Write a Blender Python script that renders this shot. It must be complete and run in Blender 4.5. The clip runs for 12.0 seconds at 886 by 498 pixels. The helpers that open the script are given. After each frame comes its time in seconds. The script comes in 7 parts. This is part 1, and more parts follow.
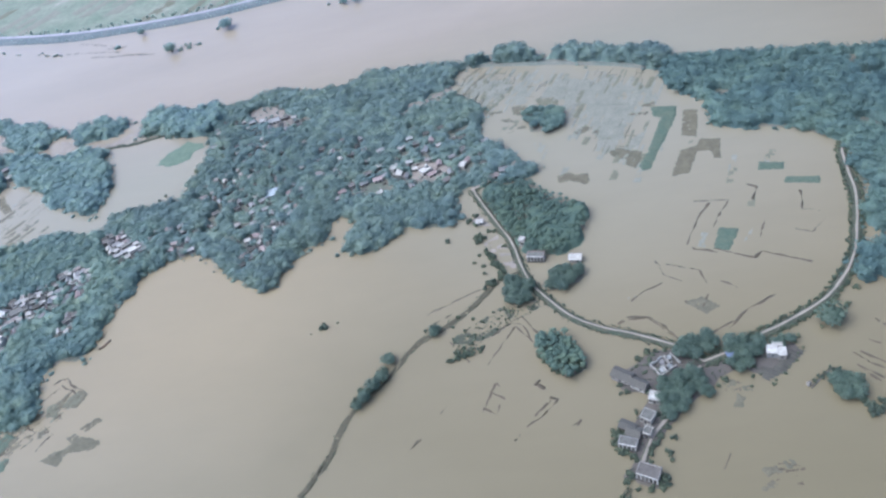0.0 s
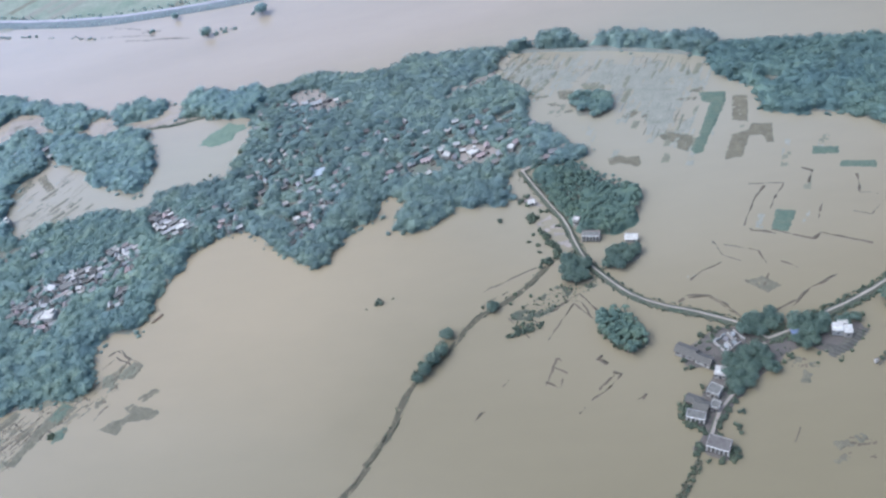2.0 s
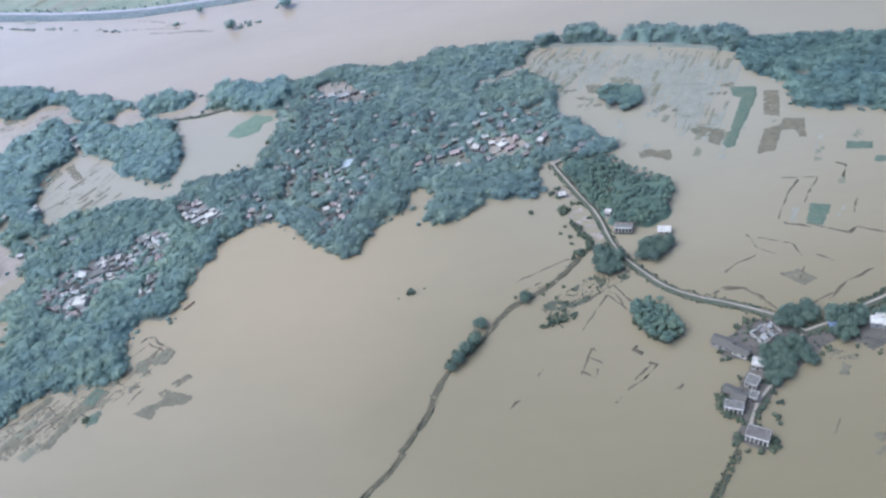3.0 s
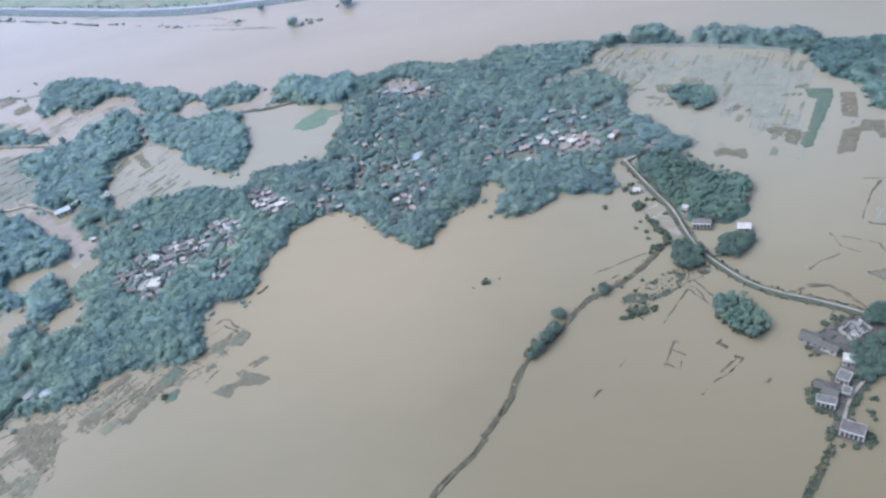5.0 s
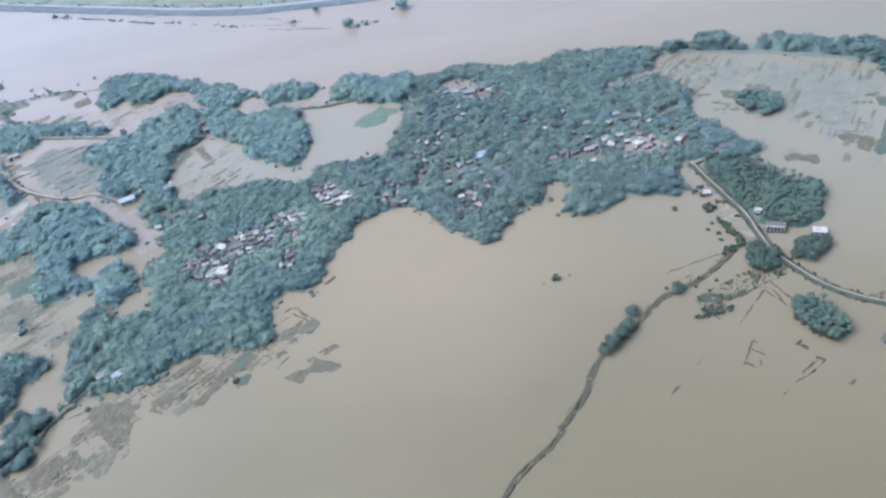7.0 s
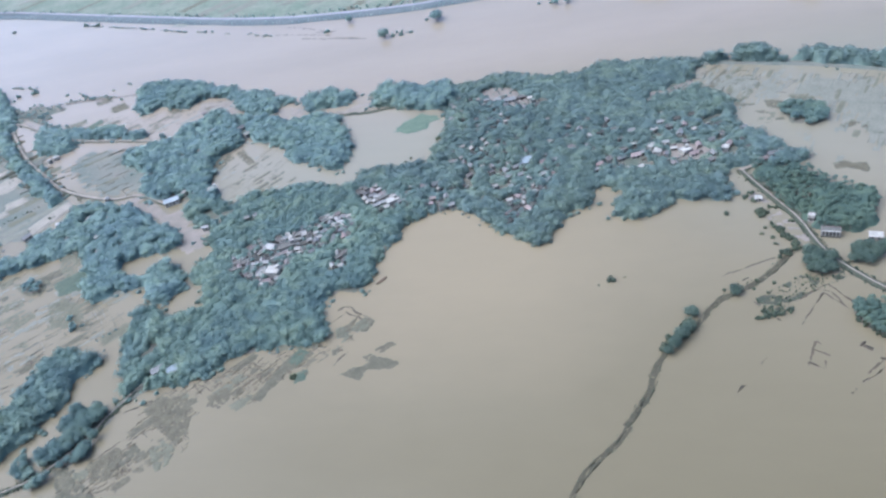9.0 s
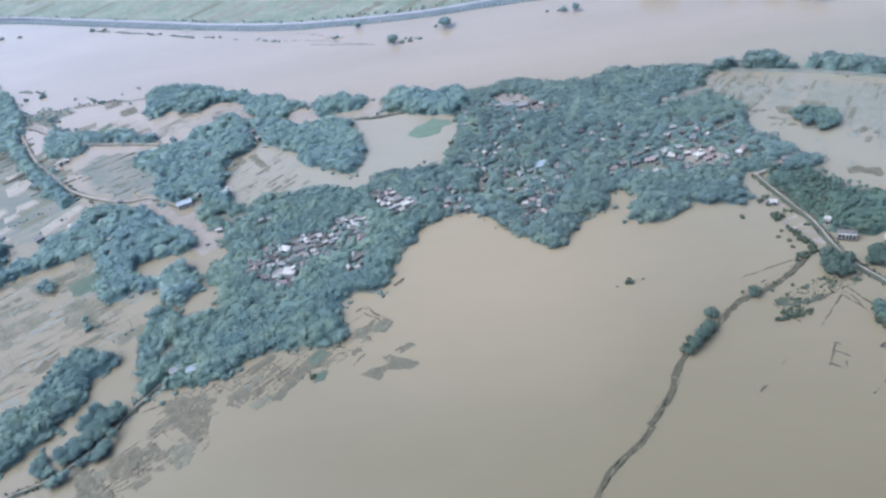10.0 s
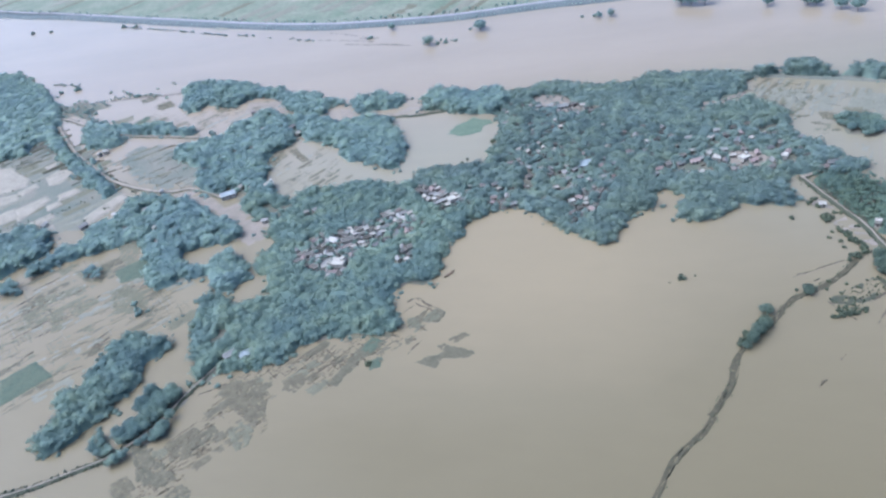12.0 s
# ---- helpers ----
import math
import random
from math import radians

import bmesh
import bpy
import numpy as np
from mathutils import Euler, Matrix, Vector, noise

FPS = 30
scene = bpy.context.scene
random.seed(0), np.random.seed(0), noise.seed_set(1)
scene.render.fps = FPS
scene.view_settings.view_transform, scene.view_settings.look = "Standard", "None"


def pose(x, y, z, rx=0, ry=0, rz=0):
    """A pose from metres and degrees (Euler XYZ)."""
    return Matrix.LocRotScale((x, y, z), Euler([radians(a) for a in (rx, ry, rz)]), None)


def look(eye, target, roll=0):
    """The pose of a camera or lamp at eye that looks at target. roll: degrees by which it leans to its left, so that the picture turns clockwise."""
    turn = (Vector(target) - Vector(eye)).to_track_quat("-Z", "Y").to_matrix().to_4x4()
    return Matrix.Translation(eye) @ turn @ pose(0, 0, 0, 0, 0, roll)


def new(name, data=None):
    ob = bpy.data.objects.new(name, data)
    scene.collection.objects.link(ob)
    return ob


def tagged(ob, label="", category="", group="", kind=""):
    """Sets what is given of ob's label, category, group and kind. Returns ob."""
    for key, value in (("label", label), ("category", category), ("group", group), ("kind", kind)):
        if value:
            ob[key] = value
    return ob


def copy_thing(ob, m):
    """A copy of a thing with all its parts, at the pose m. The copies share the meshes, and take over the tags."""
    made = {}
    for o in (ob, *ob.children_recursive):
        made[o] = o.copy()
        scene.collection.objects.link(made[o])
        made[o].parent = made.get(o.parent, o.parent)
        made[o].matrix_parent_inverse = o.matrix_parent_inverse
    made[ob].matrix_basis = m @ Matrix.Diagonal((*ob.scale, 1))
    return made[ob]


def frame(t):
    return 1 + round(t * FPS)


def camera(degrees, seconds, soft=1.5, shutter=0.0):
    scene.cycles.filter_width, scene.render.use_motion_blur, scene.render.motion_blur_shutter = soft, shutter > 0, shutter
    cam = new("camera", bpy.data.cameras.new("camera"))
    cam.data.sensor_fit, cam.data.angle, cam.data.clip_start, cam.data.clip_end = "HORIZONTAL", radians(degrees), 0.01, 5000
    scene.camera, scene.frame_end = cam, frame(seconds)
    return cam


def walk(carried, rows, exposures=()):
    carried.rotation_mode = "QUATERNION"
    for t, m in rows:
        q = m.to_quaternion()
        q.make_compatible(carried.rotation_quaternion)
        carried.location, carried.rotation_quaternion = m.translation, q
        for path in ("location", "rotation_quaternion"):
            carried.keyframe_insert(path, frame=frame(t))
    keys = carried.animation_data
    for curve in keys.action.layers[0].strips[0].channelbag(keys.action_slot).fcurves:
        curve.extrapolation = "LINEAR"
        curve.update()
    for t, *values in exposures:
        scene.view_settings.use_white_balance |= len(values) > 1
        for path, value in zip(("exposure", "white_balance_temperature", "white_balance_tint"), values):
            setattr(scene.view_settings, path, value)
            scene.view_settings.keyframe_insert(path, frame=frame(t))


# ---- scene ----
# camera: seconds, eye in metres, turn in degrees
cam = camera(62.20, 12.0, 2.5)
PATH = [
    (0.0, -0.00, -0.00, 293.70, 48.251, 13.132, 0.689),
    (0.5, -7.70, -2.35, 293.10, 48.318, 13.021, 0.855),
    (1.0, -15.93, -5.23, 293.32, 48.339, 12.845, 0.962),
    (1.5, -23.28, -7.89, 292.98, 48.354, 12.755, 1.201),
    (2.0, -31.43, -10.56, 293.15, 48.326, 12.606, 1.488),
    (2.5, -37.98, -12.73, 292.86, 48.377, 12.547, 1.892),
    (3.0, -46.11, -15.77, 292.89, 48.520, 12.476, 2.411),
    (5.0, -76.57, -27.34, 292.30, 49.855, 12.450, 5.025),
    (5.5, -83.38, -30.14, 292.67, 50.156, 12.408, 5.628),
    (6.0, -91.89, -33.76, 292.99, 50.558, 12.332, 6.338),
    (6.5, -98.88, -36.19, 293.09, 50.845, 12.197, 6.866),
    (7.0, -106.39, -39.59, 292.85, 51.253, 12.041, 7.419),
    (9.0, -137.37, -53.59, 293.03, 52.819, 11.496, 8.109),
    (9.5, -144.97, -56.93, 293.66, 53.132, 11.258, 7.952),
    (10.0, -151.72, -60.54, 293.52, 53.523, 11.008, 7.939),
    (10.5, -159.34, -63.99, 293.67, 53.762, 10.727, 7.938),
    (11.0, -167.20, -67.81, 293.55, 53.996, 10.429, 8.085),
    (11.5, -175.00, -71.84, 294.02, 54.165, 10.138, 8.403),
    (12.0, -182.32, -76.06, 293.68, 54.456, 9.939, 8.929),
]
walk(cam, [(t, pose(*row)) for t, *row in PATH], [(0.0, 1.67, 4940, 15)])

# ---- sky and sun: a bright, hazy overcast ----
world = bpy.data.worlds.new("sky")
scene.world = world
world.use_nodes = True
wn = world.node_tree
sky = wn.nodes.new("ShaderNodeTexSky")
sky.sky_type = "NISHITA"
sky.sun_disc = False
sky.sun_elevation = radians(60)
sky.sun_rotation = radians(-103)
sky.air_density, sky.dust_density, sky.ozone_density = 1.0, 7.0, 1.0
wn.nodes["Background"].inputs["Strength"].default_value = 0.15
wn.links.new(sky.outputs["Color"], wn.nodes["Background"].inputs["Color"])
sun = new("sun", bpy.data.lights.new("sun", "SUN"))
sun.data.energy = 1.2
sun.data.angle = radians(80)
sun.data.color = (1.0, 0.95, 0.88)
sun.matrix_world = look((-250, -60, 433), (0, 0, 0))


# ---- materials ----
class Nodes:
    """A small builder for one principled material."""

    def __init__(self, name, rough=0.8, metal=0.0, ior=1.45):
        self.m = bpy.data.materials.new(name)
        self.m.use_nodes = True
        self.t = self.m.node_tree
        self.b = self.t.nodes["Principled BSDF"]
        self.b.inputs["Roughness"].default_value = rough
        self.b.inputs["Metallic"].default_value = metal
        self.b.inputs["IOR"].default_value = ior
        self.co = self.t.nodes.new("ShaderNodeNewGeometry").outputs["Position"]

    def link(self, a, b):
        self.t.links.new(a, b)

    def noise(self, scale, detail=4.0, rough=0.6, stretch=None, twist=0.0):
        n = self.t.nodes.new("ShaderNodeTexNoise")
        n.inputs["Scale"].default_value = scale
        n.inputs["Detail"].default_value = detail
        n.inputs["Roughness"].default_value = rough
        co = self.co
        if stretch:
            k = self.t.nodes.new("ShaderNodeMapping")
            k.inputs["Scale"].default_value = stretch
            k.inputs["Rotation"].default_value = (0, 0, radians(twist))
            self.link(co, k.inputs["Vector"])
            co = k.outputs["Vector"]
        self.link(co, n.inputs["Vector"])
        return n.outputs["Fac"]

    def cells(self, scale):
        n = self.t.nodes.new("ShaderNodeTexVoronoi")
        n.voronoi_dimensions = "2D"
        n.inputs["Scale"].default_value = scale
        self.link(self.co, n.inputs["Vector"])
        s = self.t.nodes.new("ShaderNodeSeparateColor")
        self.link(n.outputs["Color"], s.inputs["Color"])
        return s.outputs["Red"]

    def own(self):
        return self.t.nodes.new("ShaderNodeObjectInfo").outputs["Random"]

    def island(self):
        return self.t.nodes.new("ShaderNodeNewGeometry").outputs["Random Per Island"]

    def ramp(self, fac, *stops):
        r = self.t.nodes.new("ShaderNodeValToRGB")
        while len(r.color_ramp.elements) < len(stops):
            r.color_ramp.elements.new(0.5)
        for e, (p, c) in zip(r.color_ramp.elements, stops):
            e.position, e.color = p, (*c, 1)
        self.link(fac, r.inputs["Fac"])
        return r.outputs["Color"]

    def mix(self, a, b, fac, how="MIX"):
        x = self.t.nodes.new("ShaderNodeMix")
        x.data_type, x.blend_type = "RGBA", how
        for v, i in ((fac, 0), (a, 6), (b, 7)):
            if isinstance(v, (int, float)):
                x.inputs[i].default_value = v
            elif isinstance(v, tuple):
                x.inputs[i].default_value = (*v, 1)
            else:
                self.link(v, x.inputs[i])
        return x.outputs[2]

    def color(self, c):
        if isinstance(c, tuple):
            self.b.inputs["Base Color"].default_value = (*c, 1)
        else:
            self.link(c, self.b.inputs["Base Color"])

    def thin(self, c, share):
        """Lets part of the light through, as leaves do."""
        a = self.t.nodes.new("ShaderNodeBsdfTranslucent")
        self.link(c, a.inputs["Color"])
        x = self.t.nodes.new("ShaderNodeMixShader")
        x.inputs["Fac"].default_value = share
        self.link(self.b.outputs["BSDF"], x.inputs[1])
        self.link(a.outputs["BSDF"], x.inputs[2])
        self.link(x.outputs["Shader"], self.t.nodes["Material Output"].inputs["Surface"])

    def haze_sheen(self, share):
        """A soft pale bluish sheen on the leaves, standing in for distance haze."""
        self.b.inputs["Sheen Weight"].default_value = share
        self.b.inputs["Sheen Roughness"].default_value = 0.6
        self.b.inputs["Sheen Tint"].default_value = (0.9, 0.96, 1.0, 1)

    def bump(self, h, strength, distance):
        n = self.t.nodes.new("ShaderNodeBump")
        n.inputs["Strength"].default_value = strength
        n.inputs["Distance"].default_value = distance
        self.link(h, n.inputs["Height"])
        self.link(n.outputs["Normal"], self.b.inputs["Normal"])


def leaf_material(name, dark, mid, light, cell, haze_amount=0.0):
    n = Nodes(name, 0.75)
    n.b.inputs["Specular IOR Level"].default_value = 0.3
    tone = n.ramp(n.cells(cell), (0.0, dark), (0.55, mid), (1.0, light))
    fine = n.ramp(n.noise(0.9, 3.0), (0.3, (0.84, 0.84, 0.84)), (0.7, (1.14, 1.14, 1.14)))
    wide = n.ramp(n.noise(0.02, 2.0), (0.35, (0.87, 0.91, 0.96)), (0.65, (1.09, 1.07, 0.98)))
    c = n.mix(n.mix(tone, fine, 1.0, "MULTIPLY"), wide, 1.0, "MULTIPLY")
    n.color(c)
    n.haze_sheen(haze_amount)
    n.thin(c, 0.42)
    return n.m


def own_leaf_material(name, dark, light):
    n = Nodes(name, 0.6)
    tone = n.ramp(n.own(), (0.0, dark), (1.0, light))
    fine = n.ramp(n.noise(0.9, 3.0), (0.3, (0.75, 0.75, 0.75)), (0.7, (1.2, 1.2, 1.2)))
    c = n.mix(tone, fine, 1.0, "MULTIPLY")
    n.color(c)
    n.thin(c, 0.45)
    return n.m


def mottled(name, a, b, scale, fine=2.0, rough=0.85, relief=0.0, third=None):
    n = Nodes(name, rough)
    n.b.inputs["Specular IOR Level"].default_value = 0.2
    stops = [(0.35, a), (0.65, b)] + ([(0.78, third)] if third else [])
    base = n.ramp(n.noise(scale, 6.0), *stops)
    grain = n.ramp(n.noise(fine, 4.0), (0.3, (0.8, 0.8, 0.8)), (0.7, (1.15, 1.15, 1.15)))
    n.color(n.mix(base, grain, 1.0, "MULTIPLY"))
    if relief:
        n.bump(n.noise(fine, 4.0), 0.6, relief)
    return n.m


def varied(name, *tones, scale=0.6, rough=0.8, metal=0.0):
    """Paint or sheet whose tone differs from object to object, stained."""
    n = Nodes(name, rough, metal)
    stops = [(i / max(1, len(tones) - 1), c) for i, c in enumerate(tones)]
    stain = n.ramp(n.noise(scale, 5.0), (0.35, (0.62, 0.6, 0.57)), (0.6, (1.0, 1.0, 1.0)))
    n.color(n.mix(n.ramp(n.own(), *stops), stain, 1.0, "MULTIPLY"))
    return n.m


def water_material():
    """Standing floodwater, darker towards the near side, and the paler, siltier river along the far side."""
    n = Nodes("muddy_water", 0.18, ior=1.33)
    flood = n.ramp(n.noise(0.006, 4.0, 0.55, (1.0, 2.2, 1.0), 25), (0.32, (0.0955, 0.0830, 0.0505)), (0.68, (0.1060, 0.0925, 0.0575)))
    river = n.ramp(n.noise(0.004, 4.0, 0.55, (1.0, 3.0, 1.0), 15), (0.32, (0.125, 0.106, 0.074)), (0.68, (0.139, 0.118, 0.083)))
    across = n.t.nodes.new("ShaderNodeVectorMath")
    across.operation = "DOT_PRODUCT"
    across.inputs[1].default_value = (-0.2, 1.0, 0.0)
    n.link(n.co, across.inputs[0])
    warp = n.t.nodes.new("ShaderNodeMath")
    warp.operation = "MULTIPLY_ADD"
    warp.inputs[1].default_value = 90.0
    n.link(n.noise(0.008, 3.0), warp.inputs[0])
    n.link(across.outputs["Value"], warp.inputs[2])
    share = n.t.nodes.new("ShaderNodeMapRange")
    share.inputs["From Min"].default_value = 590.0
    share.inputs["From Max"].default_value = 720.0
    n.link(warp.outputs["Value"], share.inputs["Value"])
    # Nearer floodwater is darkened in its colour for the weaker sky shine there.
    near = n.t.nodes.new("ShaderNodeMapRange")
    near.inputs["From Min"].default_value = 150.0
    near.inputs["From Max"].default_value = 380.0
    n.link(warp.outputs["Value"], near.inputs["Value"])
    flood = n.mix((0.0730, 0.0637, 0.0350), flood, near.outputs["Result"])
    streak = n.ramp(n.noise(0.035, 5.0, 0.6, (1.0, 3.0, 1.0), 28), (0.3, (0.985, 0.985, 0.985)), (0.7, (1.015, 1.015, 1.015)))
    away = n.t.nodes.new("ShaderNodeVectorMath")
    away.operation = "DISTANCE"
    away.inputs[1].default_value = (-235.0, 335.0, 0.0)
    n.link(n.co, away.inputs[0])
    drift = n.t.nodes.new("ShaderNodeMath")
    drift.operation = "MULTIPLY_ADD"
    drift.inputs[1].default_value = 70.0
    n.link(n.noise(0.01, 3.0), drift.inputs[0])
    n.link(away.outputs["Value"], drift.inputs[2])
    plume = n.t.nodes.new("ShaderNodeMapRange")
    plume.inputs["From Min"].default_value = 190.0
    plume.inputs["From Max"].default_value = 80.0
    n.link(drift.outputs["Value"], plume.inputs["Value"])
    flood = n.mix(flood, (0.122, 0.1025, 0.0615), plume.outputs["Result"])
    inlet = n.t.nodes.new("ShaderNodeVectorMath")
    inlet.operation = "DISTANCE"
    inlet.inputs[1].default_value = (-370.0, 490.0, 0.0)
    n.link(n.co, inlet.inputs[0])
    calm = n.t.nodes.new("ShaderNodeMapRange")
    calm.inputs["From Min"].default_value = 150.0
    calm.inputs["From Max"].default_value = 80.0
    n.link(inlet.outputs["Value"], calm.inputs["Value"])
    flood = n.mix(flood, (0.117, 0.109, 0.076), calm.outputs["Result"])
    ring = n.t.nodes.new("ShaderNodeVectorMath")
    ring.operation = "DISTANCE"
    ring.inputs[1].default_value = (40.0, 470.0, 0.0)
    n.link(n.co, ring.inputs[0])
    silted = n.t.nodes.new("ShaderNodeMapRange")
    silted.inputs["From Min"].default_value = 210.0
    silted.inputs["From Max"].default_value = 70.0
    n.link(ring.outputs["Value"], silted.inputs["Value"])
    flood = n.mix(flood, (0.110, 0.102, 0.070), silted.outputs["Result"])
    n.b.inputs["Specular IOR Level"].default_value = 0.18
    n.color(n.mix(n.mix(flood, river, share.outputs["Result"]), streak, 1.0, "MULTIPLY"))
    n.bump(n.noise(0.05, 2.0), 0.01, 0.04)
    return n.m


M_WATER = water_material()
# Paler, bluer leaf tones for farther woods put distance haze into the colour.
M_LEAF_HAZED = leaf_material("leaves", (0.0949, 0.1447, 0.1320), (0.1144, 0.1699, 0.1456), (0.1419, 0.2010, 0.1560), 0.16, 0.14)
M_LEAF_HALF_HAZED = leaf_material("half_hazed_leaves", (0.0791, 0.1204, 0.1036), (0.0984, 0.1450, 0.1181), (0.1288, 0.1737, 0.1276), 0.16, 0.06)
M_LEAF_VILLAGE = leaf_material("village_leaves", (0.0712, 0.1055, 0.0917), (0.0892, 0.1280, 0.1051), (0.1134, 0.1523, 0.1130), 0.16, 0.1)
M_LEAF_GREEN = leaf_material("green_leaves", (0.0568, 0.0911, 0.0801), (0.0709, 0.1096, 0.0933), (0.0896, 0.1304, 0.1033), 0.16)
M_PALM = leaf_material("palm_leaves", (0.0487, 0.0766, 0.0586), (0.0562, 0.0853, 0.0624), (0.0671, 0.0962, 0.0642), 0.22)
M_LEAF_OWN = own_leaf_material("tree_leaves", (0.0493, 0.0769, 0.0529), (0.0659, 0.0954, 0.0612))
M_SCRUB = leaf_material("scrub_leaves", (0.0469, 0.0615, 0.0406), (0.0586, 0.0738, 0.0457), (0.0704, 0.0861, 0.0502), 0.3)
M_BARK = mottled("bark", (0.09, 0.07, 0.055), (0.16, 0.13, 0.10), 0.8, 6.0)
M_SOIL = mottled("village_soil", (0.0483, 0.0594, 0.0416), (0.0878, 0.0794, 0.0590), 0.06, 0.8, relief=0.1, third=(0.1402, 0.1111, 0.0832))
M_MUD = mottled("dark_hamlet_mud", (0.039, 0.036, 0.029), (0.054, 0.048, 0.038), 0.16, 1.4, relief=0.1, third=(0.046, 0.056, 0.036))
M_EARTH = mottled("trodden_village_earth", (0.058, 0.054, 0.047), (0.080, 0.073, 0.064), 0.2, 1.2, relief=0.08, third=(0.105, 0.094, 0.083))
M_SAND = mottled("bare_earth", (0.093, 0.0842, 0.0647), (0.128, 0.112, 0.0887), 0.08, 0.9, relief=0.05)
M_BANK = mottled("grassy_bank", (0.0237, 0.0310, 0.0189), (0.0370, 0.0378, 0.0237), 0.25, 1.6, relief=0.15, third=(0.0671, 0.0550, 0.0387))
M_CAUSEWAY = mottled("muddy_causeway", (0.0274, 0.028, 0.0159), (0.0432, 0.0387, 0.0226), 0.35, 1.8, relief=0.12, third=(0.0707, 0.0593, 0.0352))
# The far dyke's colour is lightened and blued to carry distance haze.
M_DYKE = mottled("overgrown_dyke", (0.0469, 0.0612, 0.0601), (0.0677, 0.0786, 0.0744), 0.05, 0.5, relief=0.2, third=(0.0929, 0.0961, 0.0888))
M_ROAD = mottled("worn_road", (0.1173, 0.1038, 0.0798), (0.1440, 0.1285, 0.0985), 0.15, 1.6)
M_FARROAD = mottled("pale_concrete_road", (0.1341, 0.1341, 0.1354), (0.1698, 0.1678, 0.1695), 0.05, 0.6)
M_CROP = mottled("green_crop", (0.0335, 0.049, 0.0324), (0.047, 0.0575, 0.0367), 0.15, 1.4, relief=0.1)
M_MAT = mottled("water_weed", (0.047, 0.068, 0.045), (0.062, 0.083, 0.054), 0.15, 1.4, relief=0.1)
M_WEED = mottled("drowned_weed", (0.0440, 0.0442, 0.0270), (0.0644, 0.0589, 0.0368), 0.2, 1.2, relief=0.1)
M_STUBBLE = mottled("wet_stubble", (0.0473, 0.0438, 0.0272), (0.0663, 0.0610, 0.0368), 0.2, 1.2, relief=0.1)
M_PALE = mottled("pale_silt", (0.080, 0.082, 0.060), (0.098, 0.098, 0.073), 0.1, 1.0)
# Pale tone painted in for wet field patches that mirror the sky.
M_SKY_PALE = mottled("sky_pale_wet_field", (0.118, 0.110, 0.084), (0.150, 0.138, 0.108), 0.08, 0.9)
M_MEADOW = mottled("flooded_meadow", (0.0574, 0.0687, 0.0538), (0.0879, 0.0865, 0.0664), 0.03, 0.5, relief=0.1, third=(0.1367, 0.1126, 0.0981))
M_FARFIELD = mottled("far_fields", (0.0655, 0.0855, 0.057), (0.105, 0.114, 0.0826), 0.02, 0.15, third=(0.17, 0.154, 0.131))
M_WALL = varied("painted_wall", (0.142, 0.134, 0.11), (0.185, 0.179, 0.152), (0.152, 0.114, 0.0909), (0.163, 0.169, 0.152), (0.196, 0.185, 0.142))
M_WHITE = varied("whitewash", (0.1939, 0.1900, 0.1596), (0.2474, 0.2426, 0.2025))
M_SLAB = varied("concrete_roof", (0.0335, 0.0329, 0.026), (0.0488, 0.0472, 0.0364), (0.0697, 0.0697, 0.0544), (0.044, 0.0381, 0.0292))
M_TIN = varied("tin_roof", (0.096, 0.102, 0.0922), (0.157, 0.162, 0.14), (0.0742, 0.0742, 0.0661), (0.0912, 0.0672, 0.0496), rough=0.5)
M_TIN_BLUE = varied("blue_tin_roof", (0.117, 0.149, 0.151), (0.131, 0.162, 0.163), rough=0.5)
M_TILE = varied("clay_tile_roof", (0.140, 0.104, 0.088), (0.165, 0.134, 0.116), (0.112, 0.090, 0.080))
M_THATCH = varied("thatch", (0.0326, 0.0332, 0.0265), (0.0500, 0.0475, 0.0364), (0.0384, 0.0401, 0.0322), scale=2.0, rough=0.95)
M_TARP = varied("blue_tarpaulin", (0.0588, 0.081, 0.118), (0.0685, 0.0918, 0.129), rough=0.5)
M_DARK = mottled("dark_opening", (0.0196, 0.022, 0.022), (0.0343, 0.035, 0.0352), 0.8)
M_WOOD = mottled("old_wood", (0.065, 0.045, 0.03), (0.105, 0.0775, 0.0525), 0.9, 6.0)
M_BUND = mottled("weedy_bund", (0.0287, 0.0259, 0.0160), (0.0456, 0.0375, 0.0234), 0.3, 1.5, relief=0.1)
M_YARD = mottled("trodden_yard", (0.0296, 0.0290, 0.0220), (0.0452, 0.0435, 0.0323), 0.25, 1.5, relief=0.08)
M_LIME = varied("lime_washed_roof", (0.1928, 0.1890, 0.1576), (0.2410, 0.2363, 0.1975))
M_SILT = mottled("grey_silt", (0.0566, 0.0568, 0.0351), (0.0718, 0.0708, 0.0454), 0.1, 1.0)
# ---- plan: outlines on the ground in metres ----
WOOD_VILLAGE_EAST = [(-356, 573), (-343, 594), (-313, 579), (-276, 577), (-255, 579), (-224, 588), (-189, 570), (-158, 571), (-139, 586), (-118, 583), (-87, 572), (-67, 570), (-50, 568), (-67, 546), (-72, 525), (-45, 493), (-41, 475), (-52, 456), (-34, 437), (-19, 418), (-9, 402), (-11, 394), (-47, 396), (-55, 394), (-65, 389), (-61, 364), (-67, 357), (-82, 360), (-97, 364), (-111, 353), (-126, 345), (-136, 350), (-138, 361), (-132, 377), (-145, 392), (-157, 381), (-153, 365), (-167, 364), (-179, 341), (-205, 393), (-241, 471), (-273, 531), (-283, 537), (-306, 545), (-350, 558)]
